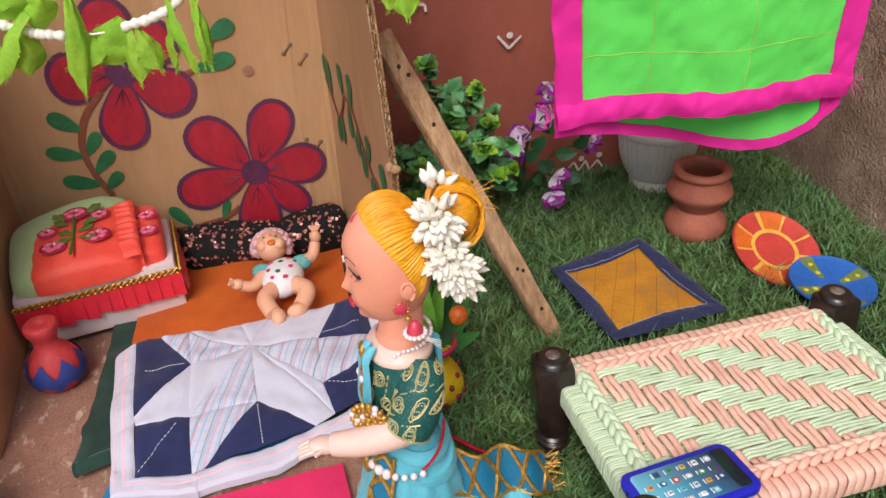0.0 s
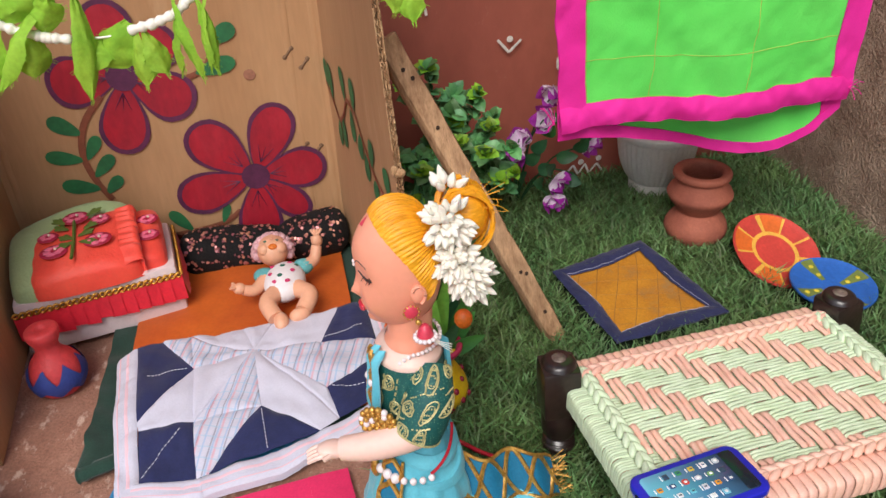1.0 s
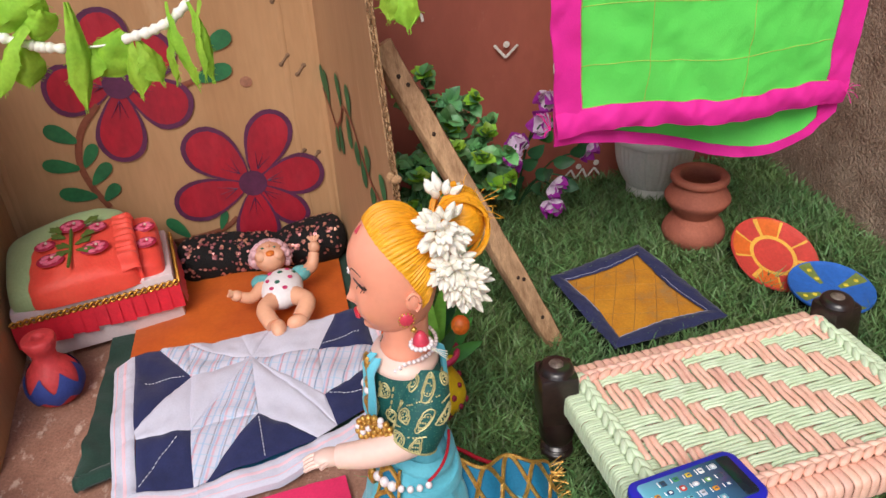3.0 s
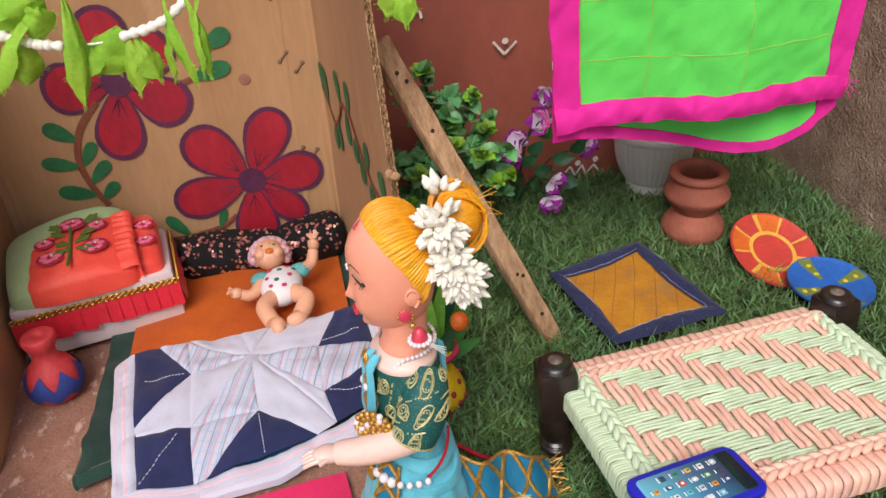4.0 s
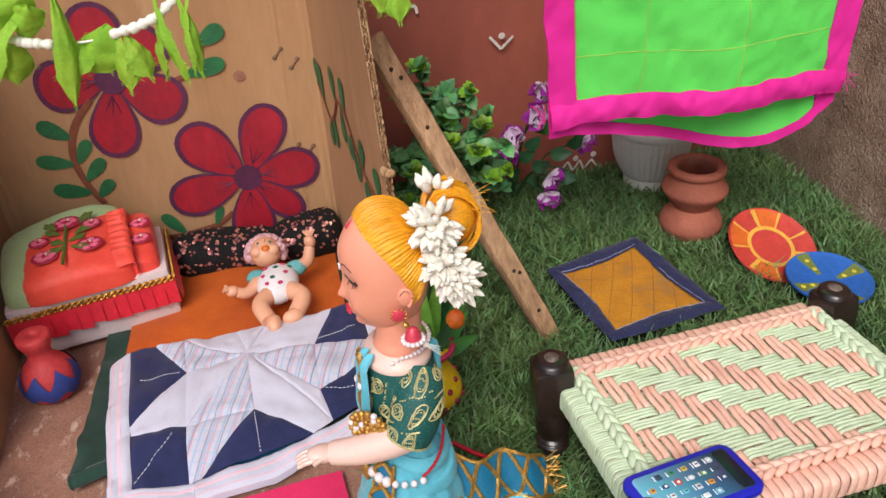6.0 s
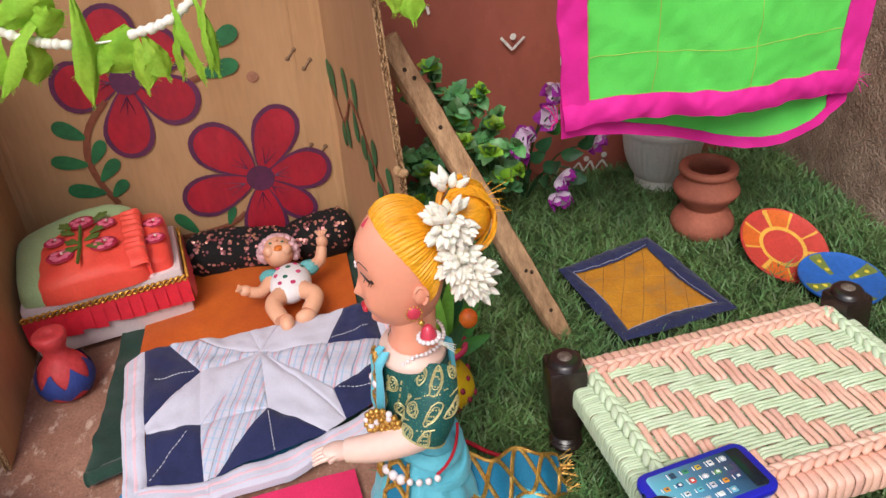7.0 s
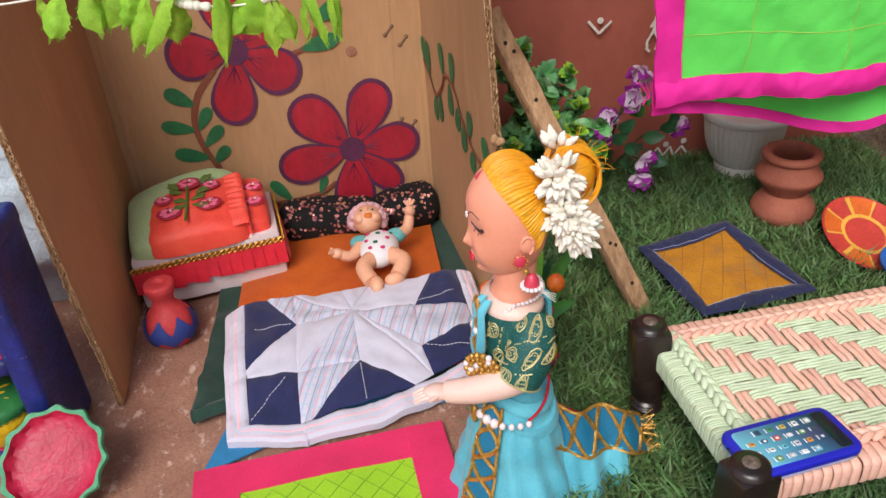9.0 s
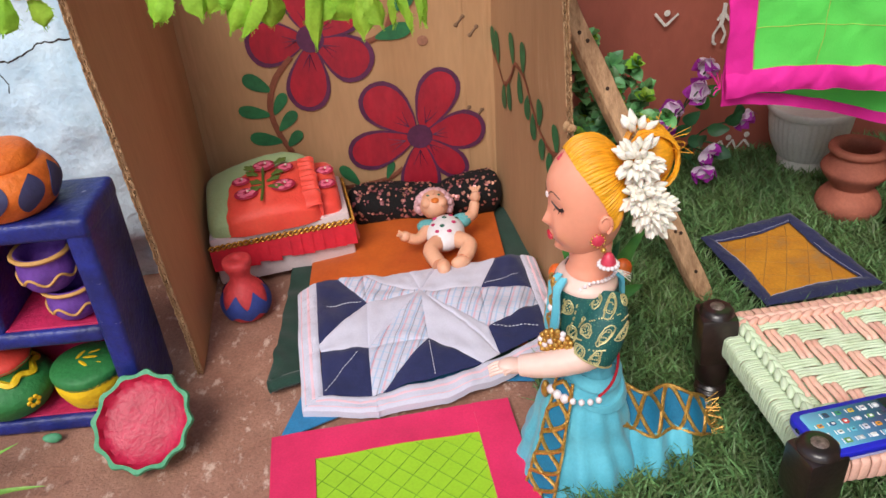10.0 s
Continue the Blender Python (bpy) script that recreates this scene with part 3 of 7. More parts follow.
def green_sheet(u, v):
    x = -0.206 + 0.232 * u - 0.003 * (1 - v) * (1 - u)
    y = 0.487 + 0.25 * v - 0.01 * u * (1 - v) * 0
    z = 0.0065 + 0.002 * nz(u * 9, v * 8) + 0.006 * max(0, 1 - u * 9) * (1 - v) * (1 + nz(u * 20, v * 12))
    return (x + 0.003 * nz(v * 12, 4.0) * (1 - u), y, z)
bm = bmesh.new()
sheet(bm, green_sheet, 60, 60, thick=0.0018)
tube(bm, path([(-0.211, 0.484, 0.007), (-0.200, 0.486, 0.009), (-0.185, 0.492, 0.008)], 8), lambda t: 0.0065 * (1 + 0.2 * nz(t * 9, 1.0)), 10, flat=0.7)
tube(bm, path([(-0.208, 0.49, 0.006), (-0.205, 0.54, 0.006), (-0.204, 0.60, 0.005), (-0.196, 0.66, 0.005)], 8), lambda t: 0.0045 * (1.3 - t), 10, flat=0.8)
tagged(part("bed_sheet", bm, dark_green), "dark green cotton bed sheet folded under the quilt", "bed sheet")

bm = bmesh.new()
sheet(bm, lambda u, v: (-0.187 + 0.188 * u, 0.50 + 0.235 * v, 0.0115 + 0.0015 * nz(u * 5, v * 7, 2.0) + 0.004 * math.sin(math.pi * u)), 50, 50, thick=0.002)
tagged(part("orange_sheet", bm, orange_satin), "orange satin sheet spread over the bed", "bed sheet")

# patchwork quilt: one eight-pointed star block with a border, turned under at the back
def quilt_pt(x, y, lift=0.0):
    """A point of the quilt's top over the plan."""
    z = bed_z(x, y) + 0.004 + 0.0030 * nz(x * 26, y * 26) + 0.0022 * nz(x * 66, y * 52, 4.0) + 0.0010 * nz(x * 150, y * 130, 8.0)
    return Vector((x, y, z + lift))
stripe_m = white_cotton.copy()
stripe_m.name = "striped_cotton"
def add_stripes(m, sc, ang, colors):
    nt = m.node_tree
    N, L = nt.nodes, nt.links
    b = N["Principled BSDF"]
    src = b.inputs["Base Color"].links[0].from_socket
    tc = N.new("ShaderNodeTexCoord")
    for k, (c, s, thr, turn) in enumerate(colors):
        mp = N.new("ShaderNodeMapping")
        mp.inputs["Rotation"].default_value = (0, 0, radians(ang + turn))
        L.new(tc.outputs["Object"], mp.inputs[0])
        w = N.new("ShaderNodeTexWave")
        w.inputs["Scale"].default_value, w.inputs["Phase Offset"].default_value, w.inputs["Distortion"].default_value = s, k * 1.9, 0.4
        L.new(mp.outputs[0], w.inputs["Vector"])
        gt = N.new("ShaderNodeMapRange")
        gt.inputs[1].default_value, gt.inputs[2].default_value = thr, min(1, thr + 0.1)
        gt.inputs[3].default_value, gt.inputs[4].default_value = 0, 0.5
        L.new(w.outputs[1], gt.inputs[0])
        mx = N.new("ShaderNodeMixRGB")
        L.new(gt.outputs[0], mx.inputs[0])
        L.new(src, mx.inputs[1])
        mx.inputs[2].default_value = c
        src = mx.outputs[0]
    L.new(src, b.inputs["Base Color"])
add_stripes(stripe_m, 60, 18, [(hexa(120, 170, 214), 46, 0.86, 0), (hexa(70, 70, 96), 30, 0.95, 0), (hexa(224, 130, 140), 23, 0.93, 0), (hexa(150, 190, 214), 38, 0.93, 90)])
border_m = white_cotton.copy()
border_m.name = "striped_border"
quilt = thing("patchwork_quilt", (-0.08, 0.53, 0.01), "patchwork quilt with a white and striped star on navy", "quilt")
def patch(name, corners, m, n=14, puff=0.0016):
    c = [Vector(q) for q in corners]
    bm = bmesh.new()
    vs = {}
    for i in range(n + 1):
        for j in range(n + 1):
            u, v = i / n, j / n
            q = c[0] * (1 - u) * (1 - v) + c[1] * u * (1 - v) + c[2] * u * v + c[3] * (1 - u) * v
            lift = puff * min(1, 6 * min(u, 1 - u, v, 1 - v)) ** 0.5
            vs[i, j] = bm.verts.new(quilt_pt(q.x, q.y, lift))
    for i in range(n):
        for j in range(n):
            bm.faces.new((vs[i, j], vs[i + 1, j], vs[i + 1, j + 1], vs[i, j + 1]))
    bmesh.ops.remove_doubles(bm, verts=bm.verts[:], dist=1e-6)
    return part(name, bm, m, quilt)
# seam corners of the star block: left side, foot side, right side, folded head side
SA_, SB_, SC_, SD_ = (-0.177, 0.595), (-0.170, 0.511), (-0.168, 0.503), (-0.165, 0.459)
F1, F2, F3, F4 = (-0.127, 0.456), (-0.119, 0.457), (-0.039, 0.475), (-0.002, 0.490)
G1, G2, G3, G4 = (-0.024, 0.484), (0.018, 0.500), (0.016, 0.536), (0.014, 0.560)
H1, H2, H3, H4, H5 = (0.012, 0.610), (-0.012, 0.606), (-0.068, 0.600), (-0.092, 0.599), (-0.157, 0.596)
C, N1, N2, N3, N4, N5 = (-0.083, 0.566), (-0.130, 0.555), (-0.129, 0.502), (-0.080, 0.506), (-0.030, 0.511), (-0.030, 0.564)
for q in ((SA_, SB_, N1, H5), (SC_, SD_, F1, N2), (N3, F2, F3, F3), (N4, G1, G2, G3), (N5, G4, H1, H2)):
    patch("navy_patch", q, navy)
for q in ((N1, SB_, SC_, N2), (C, N1, N2, N2), (C, N3, F3, G1), (C, G1, N4, N4), (C, N5, H2, H3), (C, H4, H3, H3), (C, H4, (-0.134, 0.598), (-0.118, 0.582))):
    patch("white_patch", q, white_cotton)
for q in ((N3, N2, F1, F2), (C, N2, N3, N3), (C, N4, N5, N5), (N4, G3, G4, N5), (C, (-0.118, 0.582), (-0.134, 0.597), N1), (N1, (-0.134, 0.597), H5, H5)):
    patch("striped_patch", q, stripe_m)
# white border round three sides
foot_in = path([SD_ + (0,), F1 + (0,), F2 + (0,), (-0.075, 0.464, 0), F3 + (0,), F4 + (0,), G2 + (0,)], 8)
foot_out = path([(-0.181, 0.449, 0), (-0.127, 0.440, 0), (-0.119, 0.441, 0), (-0.074, 0.446, 0), (-0.041, 0.457, 0), (-0.003, 0.473, 0), (0.033, 0.492, 0)], 8)
left_in = [Vector(SA_).lerp(Vector(SD_), k / 24) for k in range(25)]
left_out = [Vector((-0.195, 0.594)).lerp(Vector((-0.181, 0.449)), k / 24) for k in range(25)]
right_in = [Vector(H1).lerp(Vector(G2), k / 24) for k in range(25)]
right_out = [Vector((0.027, 0.612)).lerp(Vector((0.033, 0.492)), k / 24) for k in range(25)]
def border_pt(inner, outer, u, v, lift=0.0):
    k = u * (len(inner) - 1)
    i = min(len(inner) - 2, int(k))
    a, b = inner[i].lerp(inner[i + 1], k - i), outer[i].lerp(outer[i + 1], k - i)
    p = a.lerp(b, v)
    return quilt_pt(p.x, p.y, lift + 0.0022 * min(1, 5 * min(v, 1 - v)) ** 0.5 - 0.0015 * v + 0.0006 * nz(u * 30, v * 3, 2.0))
SIDES = ((foot_in, foot_out), (left_in, left_out), (right_in, right_out))
for inner, outer in SIDES:
    bm = bmesh.new()
    sheet(bm, lambda u, v: border_pt(inner, outer, u, v), 60, 8)
    sheet(bm, lambda u, v: border_pt(inner, outer, u, 1.0) - Vector((0, 0, 0.006 * v)), 60, 1)
    part("border", bm, border_m, quilt)
pink_line = plain("pale_pink_thread", 234, 196, 206, 0.9, vary=0.03)
for inner, outer in SIDES:
    for v, w in ((0.42, 0.0014), (0.80, 0.0006)):
        bm = bmesh.new()
        tube(bm, [border_pt(inner, outer, t, v, 0.0001) for t in np.linspace(0.01, 0.99, 60)], w, 5, flat=0.25)
        part("woven_line", bm, pink_line, quilt)
for a, b in (((-0.163, 0.462), (-0.137, 0.496)), ((-0.0795, 0.500), (-0.077, 0.466)), ((-0.165, 0.556), (-0.134, 0.555)), ((-0.026, 0.568), (0.006, 0.578)), ((-0.026, 0.510), (0.012, 0.506))):
    bm = bmesh.new()
    n = 12
    for k in range(n):
        t0, t1 = k / n, (k + 0.6) / n
        tube(bm, [quilt_pt(a[0] + (b[0] - a[0]) * t, a[1] + (b[1] - a[1]) * t, 0.0020) for t in (t0, t1)], 0.00035, 4)
    part("stitching", bm, white_thread, quilt, "white running stitches")

# ---- bolster, mattress and cushion in the house ----
sequin_cloth = mat("black_sequin_cloth", hexa(9, 6, 8), 0.9, 0.3, 60, 500, 0.5, 0.001)
sequin_m = mat("rose_sequins", hexa(186, 122, 118), 0.3, 0.2, 60, 300, 0.1, metal=0.4, island=0.5, col2=hexa(150, 84, 70))
bolster = thing("bolster_pillow", (-0.07, 0.735, 0), "black bolster pillow covered in rose and bronze sequins", "pillow")
bm = bmesh.new()
def bolster_r(t):
    e = min(1, 14 * t, 14 * (1 - t)) ** 0.5
    return (0.0225 + 0.0015 * math.sin(t * 9) - 0.004 * math.exp(-((t - 0.60) / 0.04) ** 2)) * (0.35 + 0.65 * e)
bol = [Vector((-0.153 + 0.165 * k / 40, 0.737 + 0.003 * math.sin(k * 0.2), 0.0245 + 0.005 * max(0, (k - 22) / 18))) for k in range(41)]
tube(bm, bol, bolster_r, 24)
for v in bm.verts:
    v.co += 0.0016 * Vector((0, nz(v.co.x * 90, v.co.z * 90), nz(v.co.x * 80, v.co.z * 80, 5.0)))
part("cover", bm, sequin_cloth, bolster)
bm = bmesh.new()
for k in range(900):
    t = random.uniform(0.04, 0.96)
    i = int(t * 40)
    a = random.uniform(-0.3, 3.0)
    r = bolster_r(t) + 0.0004
    nrm = Vector((0.0, -math.cos(a), math.sin(a)))
    c = bol[i].lerp(bol[min(40, i + 1)], t * 40 - i) + nrm * r
    q = (nrm + 0.4 * Vector((random.uniform(-1, 1), random.uniform(-1, 1), random.uniform(-1, 1)))).to_track_quat("Z", "Y").to_matrix().to_4x4()
    if nz(t * 34, a * 3.2) > -0.02:
        s = random.uniform(0.0009, 0.0019)
        bmesh.ops.create_circle(bm, cap_ends=True, segments=7, radius=s, matrix=Matrix.Translation(c) @ q)
ob = part("sequin_trim", bm, sequin_m, bolster, smooth=False)
ob["kind"] = "stuff"

mattress_white = plain("white_foam", 226, 206, 206, 0.85, vary=0.04, bump=0.2)
ruffle_red = mat("red_satin_ruffle", hexa(222, 34, 54), 0.45, 0.06, 40, 400, 0.2, col2=hexa(196, 20, 44), sheen=0.2)
MT = Matrix.Translation((-0.2156, 0.6954, 0.004)) @ pose(0, 0, 0, 0, -2.0, 9)
mattress = thing("doll_mattress", (-0.212, 0.70, 0), "white doll mattress with red pleated ruffle and gold braid", "mattress")
bm = bmesh.new()
box(bm, (-0.067, -0.043, 0.002), (0.067, 0.043, 0.054), 0.004)
bm.transform(MT)
part("block", bm, mattress_white, mattress)
ring = [(-0.0685, -0.0445), (0.0685, -0.0445), (0.0685, 0.0445)]
for s in range(2):
    a, b = Vector(ring[s]), Vector(ring[s + 1])
    n = 13 if s == 0 else 10
    out = Vector(((b - a).y, -(b - a).x)).normalized()
    for k in range(n):
        bm = bmesh.new()
        p, q = a.lerp(b, k / n), a.lerp(b, (k + 1.12) / n)
        def pleat(u, v, p=p, q=q, out=out, k=k):
            g = p.lerp(q, u) + out * (0.0004 + 0.0028 * (1 - v) + 0.002 * u * (1 - v * 0.6))
            return (g.x, g.y, 0.022 + 0.004 * nz(k * 3.1, 1.0) * (1 - v) + (0.023 - 0.001 * u) * v)
        sheet(bm, pleat, 4, 5)
        bm.transform(MT)
        part("pleat", bm, ruffle_red, mattress)
bm = bmesh.new()
for s in range(2):
    a, b = Vector((*ring[s], 0.0455)), Vector((*ring[s + 1], 0.0455))
    for ph in (0, math.pi):
        n = 90
        out = Vector(((b - a).y, -(b - a).x, 0)).normalized()
        tube(bm, [a.lerp(b, k / n) + Vector((0, 0, 0.0024 * math.sin(k * 0.9 + ph))) + out * (0.0010 + 0.0006 * math.cos(k * 0.9 + ph)) for k in range(n + 1)], 0.0012, 5)
bm.transform(MT)
part("gold_braid", bm, gold, mattress, "twisted gold braid")

sage = mat("sage_green_satin", hexa(168, 192, 138), 0.6, 0.05, 25, 400, 0.25, 0.0008, sheen=0.15, brush=35)
coral = mat("coral_satin", hexa(250, 88, 66), 0.55, 0.05, 25, 400, 0.25, 0.0008, col2=hexa(236, 66, 52), sheen=0.15, brush=35)
CM = Matrix.Translation((-0.2200, 0.6955, 0.064)) @ pose(0, 0, 0, 11, -1.5, 9) @ Matrix.Diagonal((0.98, 0.84, 1, 1))
cushion = thing("embroidered_cushion", (-0.216, 0.69, 0.058), "folded coral and sage green cushion with embroidered pink roses", "cushion")
def puffy(bm, x0, x1, y0, y1, h, n=26, power=0.35, seed=0.0, rise=0.0):
    def top(u, v):
        e = (16 * u * (1 - u) * v * (1 - v)) ** power
        x, y = x0 + (x1 - x0) * u, y0 + (y1 - y0) * v
        x = x + ((x0 + x1) / 2 - x) * 0.10 * abs(2 * v - 1) ** 5
        y = y + ((y0 + y1) / 2 - y) * 0.10 * abs(2 * u - 1) ** 5
        return (x, y, 0.001 + h * e * (0.9 + 0.1 * nz(x * 30, y * 30, seed) + 0.05 * nz(x * 75, y * 60, seed + 3)) + rise * e * u * v ** 4)
    sheet(bm, top, n, n)
    sheet(bm, lambda u, v: (x0 + (x1 - x0) * (0.04 + 0.92 * u), y0 + (y1 - y0) * (0.04 + 0.92 * v), 0.001), 2, 2)
bm = bmesh.new()
puffy(bm, -0.066, 0.046, -0.054, 0.056, 0.027, power=0.26, n=40, rise=0.024)
bm.transform(CM)
part("sage_cover", bm, sage, cushion, "sage green satin cover")
bm = bmesh.new()
puffy(bm, -0.050, 0.047, -0.0575, 0.040, 0.0315, power=0.24, n=40, seed=2.0, rise=0.010)
bm.transform(CM)
part("coral_panel", bm, coral, cushion, "coral satin front panel")
bm = bmesh.new()
puffy(bm, 0.030, 0.066, -0.048, 0.044, 0.019, power=0.28, n=30, seed=4.0)
bm.transform(CM)
part("coral_flap", bm, coral, cushion, "coral satin flap")
bm = bmesh.new()
def ruche(u, v):
    y = -0.052 + 0.086 * u
    f = math.sin(u * 60 + 2.4 * nz(u * 7, v * 1.5) + 1.5 * math.sin(v * 3))
    top = 0.0290 + 0.005 * u ** 3 - 0.012 * max(0, 0.12 - u) / 0.12 - 0.014 * (max(0, u - 0.80) / 0.20) ** 1.5
    drop = max(0, v - 0.45) / 0.55
    x = 0.031 + 0.017 * min(1, v / 0.6) + 0.0016 * nz(u * 9, v * 3) - 0.002 * drop
    return (x, y, top + 0.0012 * f * math.sin(math.pi * (0.08 + 0.84 * v)) + 0.0010 * math.sin(math.pi * v) - 0.016 * drop ** 1.3)
sheet(bm, ruche, 160, 14)
bm.transform(CM)
part("ruched_edge", bm, coral, cushion)
rose = [plain("rose_pink", 236, 112, 142, 0.6), plain("rose_dark", 178, 24, 62, 0.6), plain("moss_thread", 96, 116, 44, 0.7), plain("pearl_bead", 240, 214, 196, 0.25)]
def embroider(cx, cy, z, s, tilt=0):
    rnd = random.Random(int(cx * 9000 + cy * 500))
    bm = bmesh.new()
    ball(bm, (cx, cy, z - 0.0006), (s * 1.16, s * 1.02, 0.0010), 0, 16)
    bm.transform(CM)
    flower = part("embroidered_rose", bm, rose[1], cushion, "pink embroidered rose")
    for k in range(6):
        a = 2 * math.pi * k / 6 + tilt
        rr, w = s * rnd.uniform(0.50, 0.70), s * rnd.uniform(0.30, 0.40)
        c, n_ = math.cos(a), math.sin(a)
        def lobe(u, v):
            t = u * 2 * math.pi
            r = w * v * (1 + 0.12 * math.sin(5 * t + k))
            x, y = rr + r * math.cos(t) * 0.9, r * math.sin(t)
            return (cx + x * c - y * n_, cy + 0.85 * (x * n_ + y * c), z + 0.0004 + 0.0008 * (1 - v * v) + 0.0002 * math.sin(r * 9000))
        bm = bmesh.new()
        sheet(bm, lobe, 18, 5)
        bm.transform(CM)
        part("petal", bm, rose[0], flower)
    bm = bmesh.new()
    ball(bm, (cx + s * 0.2, cy + s * 0.1, z + 0.0016), 0.0014, 0, 8)
    bm.transform(CM)
    part("bead", bm, rose[3], flower, "shiny pearl bead")
for cx, cy, s in ((-0.022, -0.026, 0.0085), (0.014, -0.022, 0.0088), (-0.026, -0.002, 0.0065), (0.018, 0.008, 0.0065), (-0.002, 0.018, 0.0085)):
    embroider(cx, cy, 0.0312 + 0.010 * (cx + 0.05) / 0.097 * ((cy + 0.0575) / 0.0975) ** 4, s * 1.18, cx * 90)
embroider(0.0545, -0.016, 0.0192, 0.0085)
embroider(0.0555, 0.010, 0.0192, 0.0085)
bm = bmesh.new()
tube(bm, [(-0.008, -0.044, 0.0318), (-0.005, -0.02, 0.0322), (-0.003, 0.014, 0.0326)], 0.0015, 5)
for cx, cy, a in ((-0.008, -0.012, 2.6), (0.003, -0.010, 0.5), (-0.012, 0.004, 2.4), (0.008, 0.0, 0.6), (-0.014, 0.014, 2.2), (0.012, 0.018, 0.6), (-0.009, -0.02, 3.4), (0.004, -0.022, -0.3)):
    zl = 0.0316 + 0.010 * (cx + 0.05) / 0.097 * ((cy + 0.0575) / 0.0975) ** 4
    for da, kl in ((0, 1.15), (0.55, 0.8), (-0.55, 0.8)):
        ball(bm, (cx + 0.003 * math.cos(a + da), cy + 0.003 * math.sin(a + da), zl), (0.0074 * kl, 0.0027 * kl, 0.0008), 0, 8, pose(0, 0, 0, 0, 0, math.degrees(a + da)))
bm.transform(CM)
part("embroidered_leaves", bm, rose[2], cushion, "moss green embroidered leaves")

# ---- baby doll ----
baby_skin = mat("vinyl_skin", hexa(226, 168, 136), 0.5, 0.04, 30, 300, 0.05, sub=0.1)
baby_m = [baby_skin, plain("turquoise_knit", 104, 176, 178, 0.85), plain("white_knit", 232, 226, 228, 0.85, vary=0.04), plain("curly_pink_hair", 224, 178, 184, 0.9, bump=0.5),
          plain("dot_pink", 214, 60, 112, 0.8), plain("dot_green", 50, 110, 90, 0.8), plain("dummy_orange", 230, 122, 40, 0.5)]
bm = bmesh.new()
BZ = 0.019
hd = Vector((-0.062, 0.690, BZ + 0.026))
ball(bm, hd, (0.0145, 0.0165, 0.0145), 0, 20)
for k in range(150):
    a, e = random.uniform(-0.2, math.pi + 0.2), random.uniform(-0.9, 1.1)
    d = Vector((math.cos(a) * math.cos(e), math.sin(a) * 0.9 * math.cos(e), math.sin(e) * 0.8 - 0.05))
    if d.y > 0.30 or (abs(d.x) > 0.80 and d.y > -0.25):
        ball(bm, hd + Vector((d.x * 0.0165, d.y * 0.0185, d.z * 0.0160)), random.uniform(0.0032, 0.0048), 3, 6)
ball(bm, hd + Vector((0.001, -0.0105, 0.0100)), (0.0042, 0.0036, 0.0026), 6, 12)
ball(bm, hd + Vector((0.0004, -0.0045, 0.0150)), (0.0016, 0.0018, 0.0014), 0, 8)
for s in (-1, 1):
    ball(bm, hd + Vector((s * 0.0072, -0.0075, 0.0062)), (0.0062, 0.0066, 0.0058), 0, 14)
    for k in range(4):
        w = Vector((-0.095, 0.6385, BZ + 0.024)) if s < 0 else Vector((-0.0205, 0.684, BZ + 0.038))
        e = Vector((-0.005 + 0.0005 * k, -0.004 + 0.0028 * k, 0.003)) if s < 0 else Vector((-0.005 + 0.0034 * k, 0.003, 0.0055))
        tube(bm, [w, w + e * 0.6, w + e], lambda t: 0.0019 - 0.0006 * t, 6, 0)
for s in (-1, 1):
    ball(bm, hd + Vector((s * 0.0055, -0.005, 0.0132)), (0.0016, 0.0012, 0.0008), 5, 6)
ball(bm, (-0.054, 0.648, BZ + 0.0165), (0.0185, 0.0255, 0.0145), 2, 20, pose(0, 0, 0, 0, 0, -10))
for s, c in ((-1, 1), (1, 1)):
    ball(bm, (-0.058 + s * 0.017 + 0.004, 0.662 + s * 0.003, BZ + 0.019), (0.0105, 0.008, 0.0075), 1, 12, pose(0, 0, 0, 0, 0, s * 10))
tube(bm, path([(-0.070, 0.657, BZ + 0.019), (-0.080, 0.643, BZ + 0.016), (-0.090, 0.640, BZ + 0.020)], 5), lambda t: 0.0062 - 0.0015 * t, 10)
tube(bm, path([(-0.036, 0.664, BZ + 0.020), (-0.026, 0.671, BZ + 0.021), (-0.022, 0.679, BZ + 0.030)], 5), lambda t: 0.0062 - 0.0012 * t, 10)
ball(bm, (-0.093, 0.640, BZ + 0.022), (0.006, 0.0055, 0.005), 0, 10)
ball(bm, (-0.021, 0.682, BZ + 0.034), (0.0055, 0.005, 0.0065), 0, 10)
tube(bm, path([(-0.062, 0.632, BZ + 0.017), (-0.070, 0.617, BZ + 0.017), (-0.064, 0.600, BZ + 0.013)], 6), lambda t: 0.0085 - 0.0015 * t, 12)
tube(bm, path([(-0.044, 0.634, BZ + 0.017), (-0.034, 0.620, BZ + 0.018), (-0.041, 0.605, BZ + 0.013)], 6), lambda t: 0.0085 - 0.0015 * t, 12)
ball(bm, (-0.060, 0.595, BZ + 0.013), (0.0065, 0.0095, 0.0065), 0, 12)
ball(bm, (-0.044, 0.600, BZ + 0.013), (0.0095, 0.0062, 0.0062), 0, 12, pose(0, 0, 0, 0, 0, 15))
